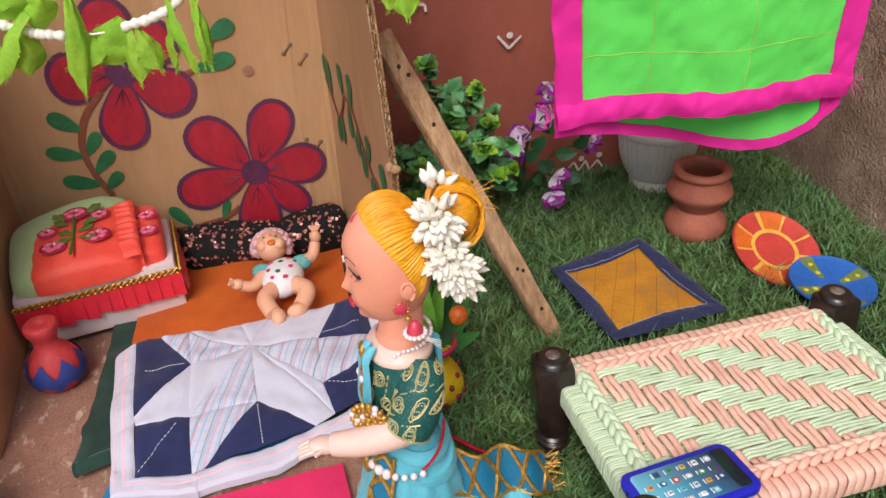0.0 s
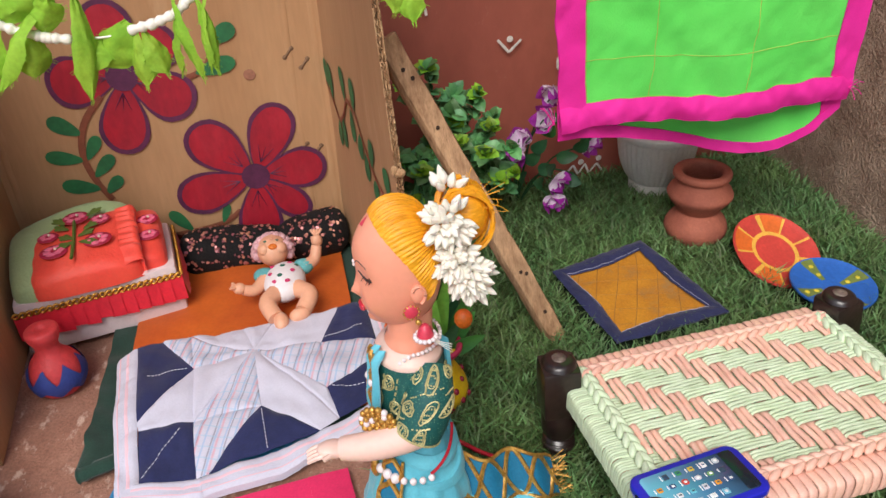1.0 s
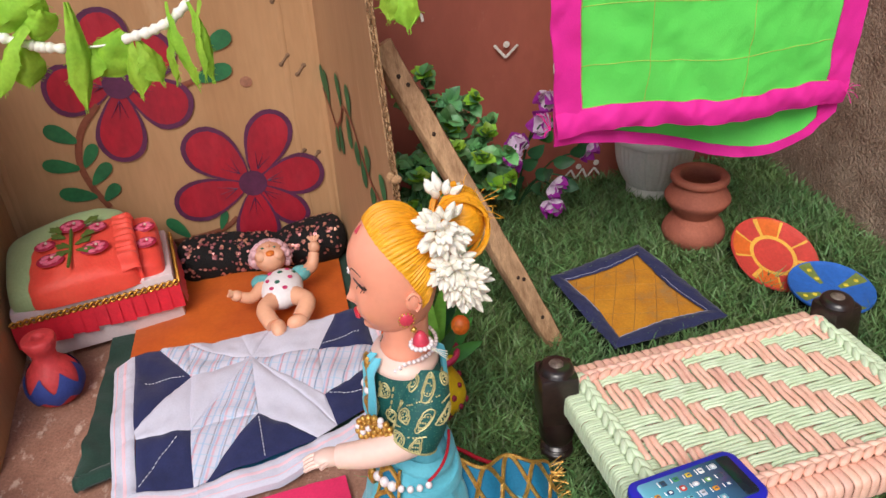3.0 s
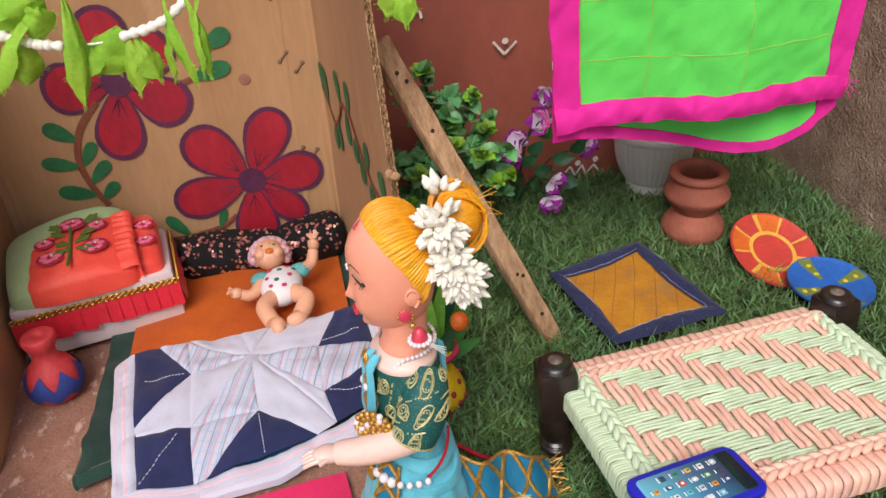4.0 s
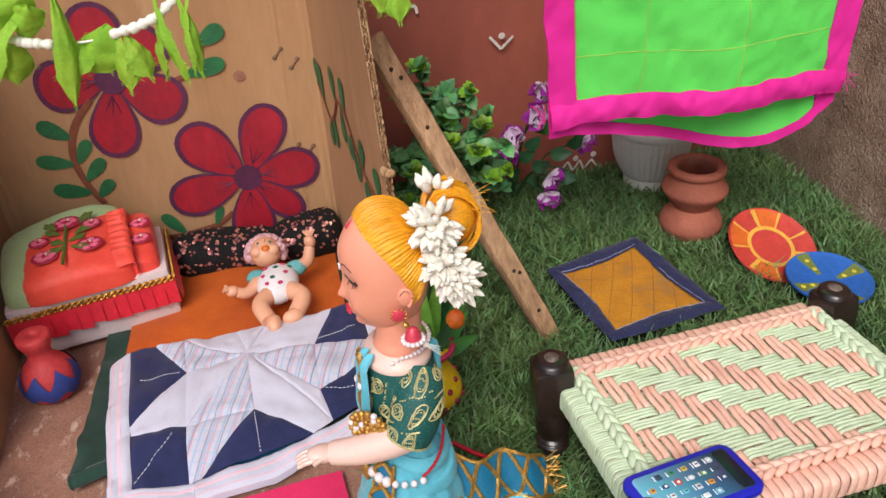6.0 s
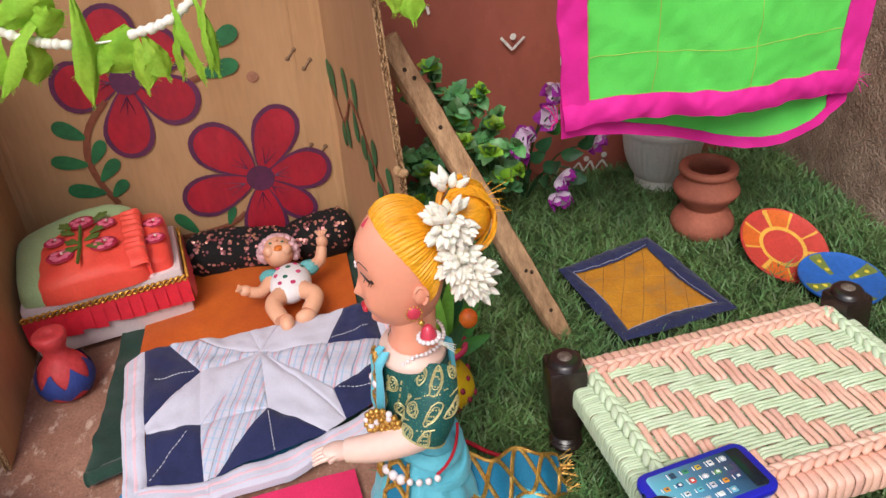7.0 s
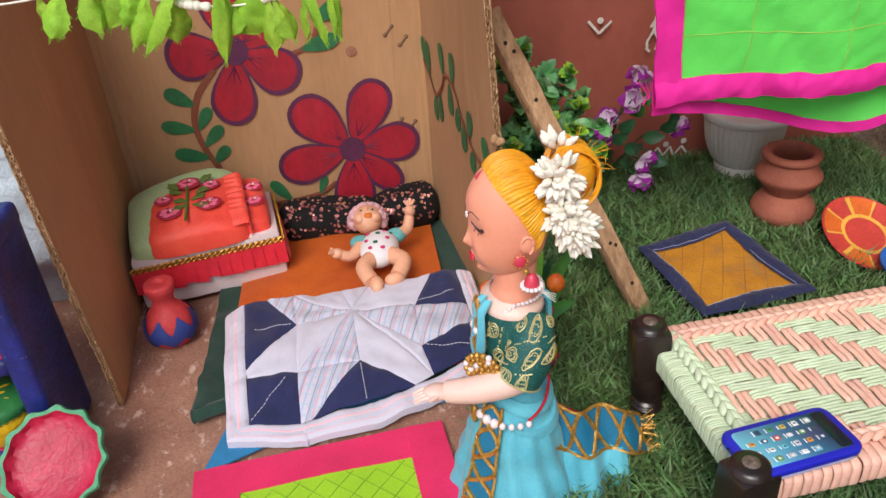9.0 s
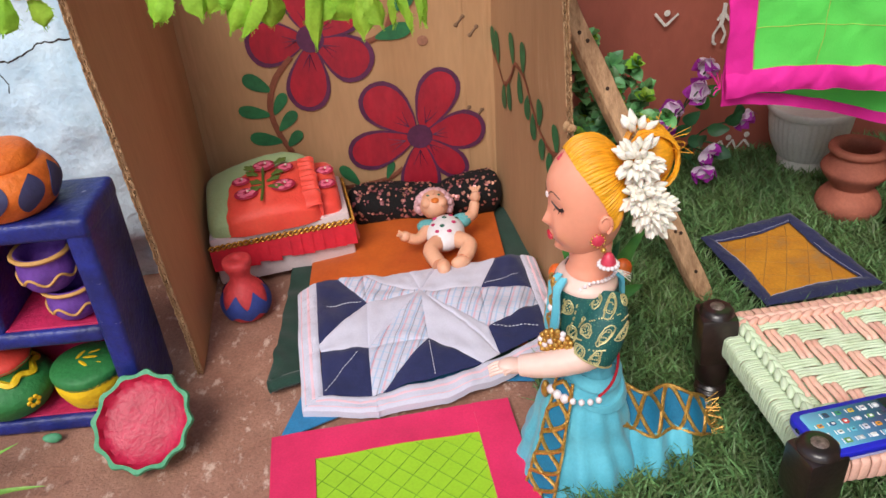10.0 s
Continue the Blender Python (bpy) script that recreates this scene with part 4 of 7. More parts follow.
for dx, dy, mi in ((0.0, 0.006, 5), (-0.009, 0.010, 4), (0.008, -0.002, 4), (-0.003, -0.008, 5), (0.006, 0.012, 4), (-0.011, -0.002, 4), (0.011, 0.009, 5), (0.003, -0.015, 4), (-0.008, -0.013, 4)):
    z = 0.0145 * math.sqrt(max(0.05, 1 - (dx / 0.0185) ** 2 - (dy / 0.0255) ** 2))
    ball(bm, (-0.054 + dx, 0.648 + dy, BZ + 0.0165 + z - 0.0003), (0.0026, 0.0026, 0.0012), mi, 8)
tagged(part("baby_doll", bm, baby_m), "small vinyl baby doll in spotted romper lying on the bed", "doll")

# ---- small painted vase ----
vase = thing("clay_vase", (-0.243, 0.597, 0), "small red clay vase with blue painted zigzag band", "vase")
clay_red = mat("red_painted_clay", hexa(206, 62, 66), 0.6, 0.1, 50, 300, 0.4, 0.0008, brush=60)
clay_blue = mat("blue_paint_band", hexa(48, 66, 140), 0.6, 0.1, 50, 300, 0.4, 0.0008)
vprof = smooth_profile([(0.012, 0.0), (0.018, 0.004), (0.0215, 0.016), (0.018, 0.029), (0.0105, 0.039), (0.0095, 0.046), (0.0115, 0.051), (0.0130, 0.056), (0.0122, 0.0605), (0.006, 0.061), (0.003, 0.059)], 4)
bm = bmesh.new()
lathe(bm, vprof, (-0.243, 0.597, 0), 32, wob=0.05)
part("body", bm, clay_red, vase)
bm = bmesh.new()
def vase_r(z):
    for (r0, z0), (r1, z1) in zip(vprof, vprof[1:]):
        if z0 <= z <= z1:
            return r0 + (r1 - r0) * (z - z0) / max(1e-6, z1 - z0)
    return 0.01
rows = []
for i in range(64):
    a = 2 * math.pi * i / 64
    zig = abs((i / 64 * 7) % 1 - 0.5) * 2
    rows.append([bm.verts.new((-0.243 + (vase_r(z) * 1.05 + 0.0007) * math.cos(a), 0.597 + (vase_r(z) * 1.05 + 0.0007) * math.sin(a), z)) for z in
                 [0.005 + 0.007 * zig + (0.018 + 0.015 * zig - 0.005 - 0.007 * zig) * k / 6 for k in range(7)]])
for i in range(64):
    for k in range(6):
        bm.faces.new((rows[i][k], rows[(i + 1) % 64][k], rows[(i + 1) % 64][k + 1], rows[i][k + 1]))
part("zigzag_band", bm, clay_blue, vase, "blue painted zigzag band")

# ---- pink and lime mat ----
PM = Matrix.Translation((-0.106, 0.352, 0.0)) @ pose(0, 0, 0, 0, 0, 5)
pmat = thing("floor_mat", (-0.106, 0.352, 0), "square pink cotton floor mat with lime green centre", "mat")
def pm_z(x, y):
    return 0.004 + 0.0012 * nz(x * 25, y * 25) + 0.0005 * nz(x * 90, y * 90)
for x0, x1, y0, y1, nm, m in ((-0.058, 0.062, -0.058, 0.058, "centre", lime_cotton), (-0.090, 0.090, 0.058, 0.086, "border", pink_cotton), (-0.090, 0.090, -0.086, -0.058, "border", pink_cotton),
                              (-0.090, -0.058, -0.058, 0.058, "border", pink_cotton), (0.062, 0.090, -0.058, 0.086, "border", pink_cotton)):
    bm = bmesh.new()
    up = 0.001 if m is pink_cotton else 0
    up += 0.0006 if x0 == 0.062 else 0
    sheet(bm, lambda u, v: (x0 + (x1 - x0) * u, y0 + (y1 - y0) * v, pm_z(x0 + (x1 - x0) * u, y0 + (y1 - y0) * v) + up), 20, 20, thick=0.0025)
    bm.transform(PM)
    part(nm, bm, m, pmat)
bm = bmesh.new()
for k in range(-6, 7):
    for s in (-1, 1):
        pts = [Vector((t, s * t + k * 0.018, 0)) for t in np.linspace(-0.058, 0.062, 24)]
        pts = [Vector((p.x, p.y, pm_z(p.x, p.y) + 0.0002)) for p in pts if abs(p.y) < 0.058]
        if len(pts) > 2:
            tube(bm, pts, 0.00035, 4)
bm.transform(PM)
part("quilting", bm, plain("dark_lime_thread", 128, 176, 40, 0.9), pmat)["kind"] = "stuff"

# ---- navy and mustard mat on the turf ----
ymat = thing("quilted_mat", (0.25, 0.585, 0.01), "small mustard quilted mat with navy border on the grass", "mat")
c4 = [Vector((*p, 0)) for p in MAT]
def on_mat(u, v, lift=0.0):
    p = c4[1] * (1 - u) * (1 - v) + c4[2] * u * (1 - v) + c4[3] * u * v + c4[0] * (1 - u) * v
    return Vector((p.x, p.y, 0.0155 + 0.0015 * nz(p.x * 30, p.y * 30) + lift))
bm = bmesh.new()
sheet(bm, lambda u, v: on_mat(0.09 + 0.82 * u, 0.09 + 0.82 * v), 24, 24, thick=0.002)
part("centre", bm, mustard, ymat)
pale_thread = plain("pale_thread", 170, 168, 190, 0.9)
for q in range(4):
    def strip(s, w, lift=0.0):
        d = w * (0.105 + 0.038 * math.sin(math.pi * s) + 0.006 * nz(s * 6, q * 3.0)) - 0.006 * math.sin(math.pi * s) * (1 - w)
        a = d + (1 - 2 * d) * s
        u, v = ((a, d), (1 - d, a), (1 - a, 1 - d), (d, 1 - a))[q]
        return on_mat(u, v, 0.0014 + 0.0036 * math.sin(math.pi * min(1, 0.08 + 0.9 * w)) ** 0.7 + 0.0008 * nz(s * 14, w * 3, q * 2.0) + lift)
    bm = bmesh.new()
    sheet(bm, strip, 40, 12, thick=0.003)
    part("border", bm, navy_border, ymat)
    bm = bmesh.new()
    tube(bm, [strip(s, 0.90 + 0.05 * nz(s * 5, q), 0.0003) for s in np.linspace(0.01, 0.99 if q % 2 else 0.6, 40)], 0.0003, 4)
    part("border_stitching", bm, pale_thread, ymat)
brown_thread = plain("brown_thread", 168, 118, 50, 0.9)
e_u, e_v = c4[2] - c4[1], c4[0] - c4[1]
det = e_u.x * e_v.y - e_u.y * e_v.x
mid_ = (c4[0] + c4[1] + c4[2] + c4[3]) / 4
for way, gap, rad in ((Vector((0.42, 0.9, 0)), 0.0165, 0.00036), (Vector((1, -0.12, 0)), 0.021, 0.00024)):
    way.normalize()
    across = Vector((-way.y, way.x, 0))
    for k in range(-6, 7):
        pts = []
        for s in np.linspace(-0.14, 0.14, 120):
            p = mid_ + across * (gap * k + 0.0012 * nz(k * 3.1, s * 20) + 0.0015 * nz(k * 1.7, 4.0)) + way * s - c4[1]
            u, v = (p.x * e_v.y - p.y * e_v.x) / det, (e_u.x * p.y - e_u.y * p.x) / det
            if 0.12 < u < 0.88 and 0.12 < v < 0.88:
                pts.append(on_mat(u, v, 0.0001))
        if len(pts) > 6:
            bm = bmesh.new()
            tube(bm, pts, rad, 4)
            part("quilting_line", bm, brown_thread, ymat)

# ---- string cot ----
CT = Matrix.Translation((0.236, 0.375, 0)) @ pose(0, 0, 0, 0, 0, 4)
cot = thing("string_cot", (0.236, 0.375, 0), "low wooden cot woven with peach and mint rope", "cot")
HX, HY, RZ = 0.109, 0.070, 0.0615
RX, RY = 0.1005, 0.0655
for sx in (-1, 1):
    for sy in (-1, 1):
        bm = bmesh.new()
        box(bm, (-0.0135, -0.0125, 0.046), (0.0135, 0.0125, 0.083), 0.003)
        lathe(bm, smooth_profile([(0.0128, 0.083), (0.0105, 0.0865), (0.004, 0.0875)], 3), (0, 0, 0), 20)
        for v in bm.verts:
            k = 1 + 0.04 * math.sin(min(1, max(0, (v.co.z - 0.046) / 0.037)) * math.pi)
            v.co.x, v.co.y = v.co.x * k, v.co.y * k
        lathe(bm, smooth_profile([(0.0095, 0.0), (0.0120, 0.003), (0.0125, 0.010), (0.0090, 0.0135), (0.0120, 0.017), (0.0120, 0.020), (0.0098, 0.0215), (0.0118, 0.024), (0.0098, 0.0262), (0.0122, 0.030), (0.0130, 0.040), (0.0125, 0.047)], 3), (0, 0, 0), 24)
        for v in bm.verts:
            v.co.y -= 0.010 * (1 - v.co.z / 0.088) * (sy > 0)
        LEG = Matrix.Translation((sx * HX, sy * (HY if sy < 0 else 0.0605), 0))
        bm.transform(CT @ LEG @ pose(0, 0, 0, 0, 0, 8 * sx * sy) @ Matrix.Diagonal((0.94, 0.94, 1, 1)))
        leg = part("leg", bm, dark_wood, cot, "black turned wooden leg")
        bm = bmesh.new()
        lathe(bm, [(0.0056, 0.0866), (0.0046, 0.0880), (0.0020, 0.0885), (0.0002, 0.0886)], (0, 0, 0), 14)
        bm.transform(CT @ LEG)
        part("worn_top", bm, worn_wood, leg, "pale worn spot on the post")
for sx, sy, ln in ((0, 1, HX), (0, -1, HX), (-1, 0, HY), (1, 0, HY)):
    bm = bmesh.new()
    if sx == 0:
        box(bm, (-ln, sy * RY - 0.006, RZ - 0.006), (ln, sy * RY + 0.006, RZ + 0.006), 0.002)
    else:
        box(bm, (sx * RX - 0.006, -ln, RZ - 0.006), (sx * RX + 0.006, ln, RZ + 0.006), 0.002)
    bm.transform(CT)
    part("rail", bm, bare_wood, cot)

def loop_mesh(w, h, r, flat, m, name):
    bm = bmesh.new()
    pts = []
    n = 28
    for k in range(n + 1):
        a = 2 * math.pi * k / n
        c, s = math.cos(a), math.sin(a)
        pts.append(Vector((0, w * abs(c) ** 0.5 * (1 if c > 0 else -1), h * abs(s) ** 0.5 * (1 if s > 0 else -1))))
    seg = 8
    rows = []
    for k in range(n):
        p = pts[k]
        out = Vector((0, p.y, p.z)).normalized()
        rows.append([bm.verts.new(p + Vector((1, 0, 0)) * flat * math.cos(2 * math.pi * i / seg) + out * r * math.sin(2 * math.pi * i / seg)) for i in range(seg)])
    for k in range(n):
        for i in range(seg):
            bm.faces.new((rows[k][i], rows[k][(i + 1) % seg], rows[(k + 1) % n][(i + 1) % seg], rows[(k + 1) % n][i]))
    me = bpy.data.meshes.new(name)
    bmesh.ops.recalc_face_normals(bm, faces=bm.faces[:])
    for f in bm.faces:
        f.smooth = True
    bm.to_mesh(me)
    bm.free()
    me.materials.append(m)
    return me
wrap_peach = loop_mesh(0.0080, 0.0088, 0.0010, 0.0031, rope_peach, "peach_wrap")
wrap_green = loop_mesh(0.0080, 0.0088, 0.0007, 0.0011, rope_green, "mint_wrap")
def wraps(me, n, start, step, turn, jig):
    for k in range(n):
        o = new("rope_wrap", me)
        o.parent = cot
        p = Vector(start) + Vector(step) * k
        o.matrix_basis = Matrix.Translation(-cot.location) @ CT @ Matrix.Translation(p + Vector((0, 0, random.uniform(-jig, jig)))) @ pose(0, 0, 0, random.uniform(-3, 3), 0, turn + random.uniform(-4, 4))
n = 31
for sy in (1, -1):
    wraps(wrap_peach, n, (-0.091, sy * RY, RZ), (0.182 / (n - 1), 0, 0), 0, 0.0004)
n = 58
for sx in (-1, 1):
    wraps(wrap_green, n, (sx * RX, -0.055, RZ), (0, 0.110 / (n - 1), 0), 90, 0.0004)
# braids along the inside of the rails
def braid_link(m, name):
    bm = bmesh.new()
    for s in (-1, 1):
        ball(bm, (0, s * 0.0021, 0), (0.0062, 0.0026, 0.0026), 0, 10, pose(0, 0, 0, 0, -8, -s * 26))
    me = bpy.data.meshes.new(name)
    for f in bm.faces:
        f.smooth = True
    bm.to_mesh(me)
    bm.free()
    me.materials.append(m)
    return me
link_p, link_g = braid_link(rope_peach, "peach_braid_link"), braid_link(rope_green, "mint_braid_link")
def braid(me, n, start, step, turn):
    for k in range(n):
        o = new("braid_link", me)
        o.parent = cot
        o.matrix_basis = Matrix.Translation(-cot.location) @ CT @ Matrix.Translation(Vector(start) + Vector(step) * k) @ pose(0, 0, 0, random.uniform(-4, 4), 0, turn)
for sy in (1, -1):
    braid(link_p, 24, (-0.092, sy * 0.0565, 0.0735), (0.184 / 23, 0, 0), 0)
for sx in (-1, 1):
    braid(link_g, 15, (sx * 0.0925, -0.056, 0.0735), (0, 0.112 / 14, 0), 90)
NC, NR, PC, PR = 18, 13, 0.0102, 0.0083
def over_peach(i, j):
    return ((j - i) % 6) < 3
def strand(offs, at, m, name):
    bm = bmesh.new()
    for c in offs:
        pts = at(c)
        tube(bm, pts, 0.00205 if m is rope_peach else 0.00134, 8, flat=0.8)
    bm.transform(CT)
    part(name, bm, m, cot)
def height(flags, t):
    k = min(len(flags) - 1, max(0, int(t)))
    a, f = flags[k], t - int(t)
    b = flags[min(len(flags) - 1, k + 1)] if f > 0.5 else flags[max(0, k - 1)]
    w = abs(f - 0.5)
    s = max(0, (w - 0.22) / 0.28)
    return a + (b - a) * 0.5 * s * s
for i in range(NC):
    x = (i - (NC - 1) / 2) * PC
    flags = [0.0021 if over_peach(i, j) else -0.0021 for j in range(NR)]
    strand((-0.62, 0.62), lambda c: [(x + c * 0.0037 + 0.0004 * math.sin(t * 2 + c + i), PR * NR / 2 - t * PR, 0.0700 + height(flags, t)) for t in np.linspace(0, NR, NR * 6 + 1)], rope_peach, "peach_strand")
for j in range(NR):
    y = PR * NR / 2 - (j + 0.5) * PR
    flags = [-0.0021 if over_peach(i, j) else 0.0021 for i in range(NC)]
    strand((-1, 0, 1), lambda c: [(-PC * NC / 2 + t * PC, y + c * 0.0027 + 0.0005 * math.sin(t * 1.7 + c + j), 0.0700 + height(flags, t)) for t in np.linspace(0, NC, NC * 6 + 1)], rope_green, "mint_strand")

# ---- toy phone ----
PH = Matrix.Translation((0.1630, 0.3115, 0.0755)) @ pose(0, 0, 0, -1, 1.5, 9)
phone = thing("toy_phone", (0.163, 0.3115, 0.0755), "toy smartphone in blue bumper case lying on the cot", "phone")
def round_slab(bm, w, h, z0, z1, r, bev, mi=0):
    pts = []
    for cx, cy, a0 in ((1, 1, 0), (-1, 1, 90), (-1, -1, 180), (1, -1, 270)):
        for k in range(7):
            a = radians(a0 + 15 * k)
            pts.append((cx * (w - r) + r * math.cos(a), cy * (h - r) + r * math.sin(a)))
    levels = [(z0, bev), (z0 + bev * 0.4, bev * 0.3), (z0 + bev, 0), (z1 - bev, 0), (z1 - bev * 0.4, bev * 0.3), (z1, bev)]
    rows = [[bm.verts.new((x * (1 - d / w), y * (1 - d / h), z)) for x, y in pts] for z, d in levels]
    for a, b in zip(rows, rows[1:]):
        for k in range(len(pts)):
            bm.faces.new((a[k], a[(k + 1) % len(pts)], b[(k + 1) % len(pts)], b[k])).material_index = mi
    for row in (rows[0], rows[-1]):
        bm.faces.new(row).material_index = mi
def phone_part(name, w, h, z0, z1, r, bev, m, label="", at=(0, 0), parent=phone):
    bm = bmesh.new()
    round_slab(bm, w, h, z0, z1, r, bev)
    bm.transform(PH @ Matrix.Translation((*at, 0)))
    return part(name, bm, m, parent, label)
phone_part("back_shell", 0.0345, 0.0175, 0.0, 0.0055, 0.007, 0.0012, phone_back, "pale lavender back shell")
bumper = phone_part("bumper", 0.0355, 0.0185, 0.0035, 0.0085, 0.007, 0.0010, phone_blue, "blue rubber bumper")
screen_m = mat("screen_blue", hexa(104, 168, 200), 0.18, 0.04, 40, 200, 0.0, col2=hexa(44, 92, 128), coat=0.6)
g_ = PH.to_3x3() @ Vector((1, 0, 0))
gn, gl = screen_m.node_tree.nodes, screen_m.node_tree.links
gt, gd, gr, gw = gn.new("ShaderNodeTexCoord"), gn.new("ShaderNodeVectorMath"), gn.new("ShaderNodeValToRGB"), gn.new("ShaderNodeTexWave")
gd.operation = "DOT_PRODUCT"
gd.inputs[1].default_value = (g_.x, g_.y, 0)
gl.new(gt.outputs["Generated"], gd.inputs[0])
lo_ = min(0, g_.x) + min(0, g_.y)
span = abs(g_.x) + abs(g_.y)
ga = gn.new("ShaderNodeMapRange")
ga.inputs[1].default_value, ga.inputs[2].default_value = lo_, lo_ + span
gl.new(gd.outputs["Value"], ga.inputs[0])
gr.color_ramp.elements[0].color, gr.color_ramp.elements[1].color = hexa(120, 196, 226), hexa(30, 44, 64)
gr.color_ramp.elements[0].position, gr.color_ramp.elements[1].position = 0.1, 0.9
ge = gr.color_ramp.elements.new(0.55)
ge.color = hexa(64, 116, 156)
gl.new(ga.outputs[0], gr.inputs[0])
gl.new(gr.outputs[0], gn["Principled BSDF"].inputs["Base Color"])
screen = phone_part("screen", 0.0305, 0.0145, 0.0082, 0.0089, 0.003, 0.0001, screen_m, "glossy printed blue home screen")
phone_part("status_bar", 0.0042, 0.0140, 0.0088, 0.0091, 0.001, 0.0001, phone_dark, "", (0.0258, 0), screen)
cols = [(216, 190, 70), (110, 160, 90), (60, 76, 96), (200, 66, 56), (214, 214, 226), (120, 190, 214), (236, 236, 236), (190, 200, 206), (70, 150, 96), (210, 210, 220), (232, 160, 50), (40, 72, 120), (110, 196, 214), (250, 250, 250)]
icon_mats = [plain("icon_ink", *c, 0.3, vary=0.03, bump=0) for c in cols]
k = 0
for a in range(6):
    for b in range(4):
        if (a, b) in ((0, 3), (5, 0)):
            continue
        px_, py_ = -0.0235 + 0.0082 * a, -0.0103 + 0.0068 * b
        icon = phone_part("icon", 0.0017 + 0.0003 * (k % 2), 0.0015 + 0.0004 * (k % 3 == 0), 0.0088, 0.0091, 0.0005 + 0.0008 * (k % 4 == 1), 0.00005, icon_mats[(k * 5) % len(icon_mats)], "", (px_, py_), screen)
        phone_part("glyph", 0.0009, 0.0004 + 0.0004 * (k % 2), 0.0089, 0.00925, 0.0003, 0.00005, icon_mats[(2, 13, 11, 6)[k % 4]], "", (px_ + 0.0001 * (k % 3), py_), screen)
        phone_part("caption_bar", 0.0003, 0.0019 - 0.0003 * (k % 3), 0.0088, 0.0091, 0.0001, 0.00002, icon_mats[13], "", (px_ - 0.0030, py_), screen)
        k += 1
bm = bmesh.new()
ball(bm, (-0.0357, 0.006, 0.006), (0.001, 0.002, 0.0012), 0, 8)
bm.transform(PH)
part("button", bm, phone_dark, bumper)

# ---- hanging quilted cloth ----
hung = thing("hanging_quilt", (0.285, 0.565, 0.14), "bright green quilted cloth with pink border hung on a line", "cloth")
LINE_Z = 0.43
def front_low(x):
    u = (x - 0.165) / 0.245
    return 0.180 - 0.002 * u + 0.003 * math.sin(u * 3.1) + 0.0025 * math.sin(u * 9)
def front_pt(x, d):
    """d: height above the front hem."""
    z = front_low(x) + d
    z = min(z, LINE_Z)
    k = (z - 0.17) / 0.25
    y = 0.566 - 0.010 * k + 0.006 * math.sin((x - 0.16) * 22 + z * 6) + 0.004 * nz(x * 18, z * 12) + 0.0026 * nz(x * 40 + z * 30, z * 26, 3.0) + 0.0012 * nz(x * 110 - z * 60, z * 70, 6.0)
    return Vector((x + 0.008 * max(-0.5, (0.28 - z) / 0.09) * max(0, 1 - (x - 0.163) / 0.16) + 0.0015 * nz(x * 20, z * 30), y, z))
def rear_low(x):
    u = (x - 0.165) / 0.245
    w = min(1, max(0, u)) ** 2.1
    return 0.171 - 0.001 * u - 0.038 * math.sin(math.pi * w)
def rear_pt(x, d):
    u = (x - 0.165) / 0.245
    z = rear_low(x) + d
    y = 0.574 + 0.020 * math.sin(math.pi * min(1, max(0, u))) + 0.004 * math.sin(x * 46) + 0.003 * nz(x * 30, z * 30) + 0.0022 * nz(x * 80 + z * 60, z * 50, 2.0)
    return Vector((x, y, z))
def cloth_piece(name, fn, x0, x1, d0, d1, m, nu=40, nv=40, top=None):
    bm = bmesh.new()
    sheet(bm, lambda u, v: fn(x0 + (x1 - x0) * u, d0 + (d1 - d0) * v), nu, nv, thick=0.0012)
    return part(name, bm, m, hung)
X0, X1, BW = 0.163, 0.411, 0.0215
cloth_piece("green_panel", front_pt, X0 + BW - 0.003, X1 - BW + 0.003, 0.016, 0.26, cloth_green, 60, 60)
def raised(fn, lift):
    return lambda x, d: fn(x, d) + Vector((0, -lift, 0))
cloth_piece("side_border", raised(front_pt, 0.0016), X0, X0 + BW, 0.0, 0.26, cloth_pink, 8, 60)
cloth_piece("side_border", raised(front_pt, 0.0016), X1 - BW, X1, 0.0, 0.26, cloth_pink, 8, 60)
def hem(x, d):
    p = front_pt(x, d)
    return p + Vector((0, -0.0018 - 0.0022 * math.sin(math.pi * min(1, d / 0.020)) - 0.0014 * math.sin(x * 190 + d * 120 + 3 * nz(x * 30, 1.0)), 0.0012 * nz(x * 60, 5.0)))
cloth_piece("hem_border", hem, X0 - 0.001, X1 + 0.001, 0.0, 0.020, cloth_pink, 90, 12)
cloth_piece("rear_green_panel", rear_pt, X0 + 0.012, X1 - 0.012, 0.006, 0.25, cloth_green, 50, 40)
cloth_piece("rear_hem", raised(rear_pt, 0.0016), X0 + 0.009, X1 - 0.001, 0.0, 0.0095, cloth_pink, 70, 8)
cloth_piece("rear_side_border", raised(rear_pt, 0.0012), X1 - 0.016, X1 - 0.001, 0.0, 0.25, cloth_pink, 8, 40)
cloth_piece("rear_side_border", raised(rear_pt, 0.0012), X0 + 0.009, X0 + 0.020, 0.0, 0.25, cloth_pink, 8, 40)
def stitch_run(pts):
    bm = bmesh.new()
    tube(bm, pts, 0.0003, 4)
    part("stitching", bm, stitch_m, hung)
for x in (0.236, 0.313):
    stitch_run([front_pt(x + 0.001 * nz(d * 50, x), d) + Vector((0, -0.0002, 0)) for d in np.linspace(0.02, 0.25, 60)])
for d in (0.052, 0.096):
    stitch_run([front_pt(x, d + 0.001 * nz(x * 50, d)) + Vector((0, -0.0002, 0)) for x in np.linspace(X0 + BW, X1 - BW, 60)])
stitch_run([front_pt(X0 + BW + 0.0004, d) + Vector((0, -0.0022, 0)) for d in np.linspace(0.02, 0.25, 50)])
stitch_run([hem(x, 0.0204) for x in np.linspace(X0 + BW, X1 - BW, 60)])
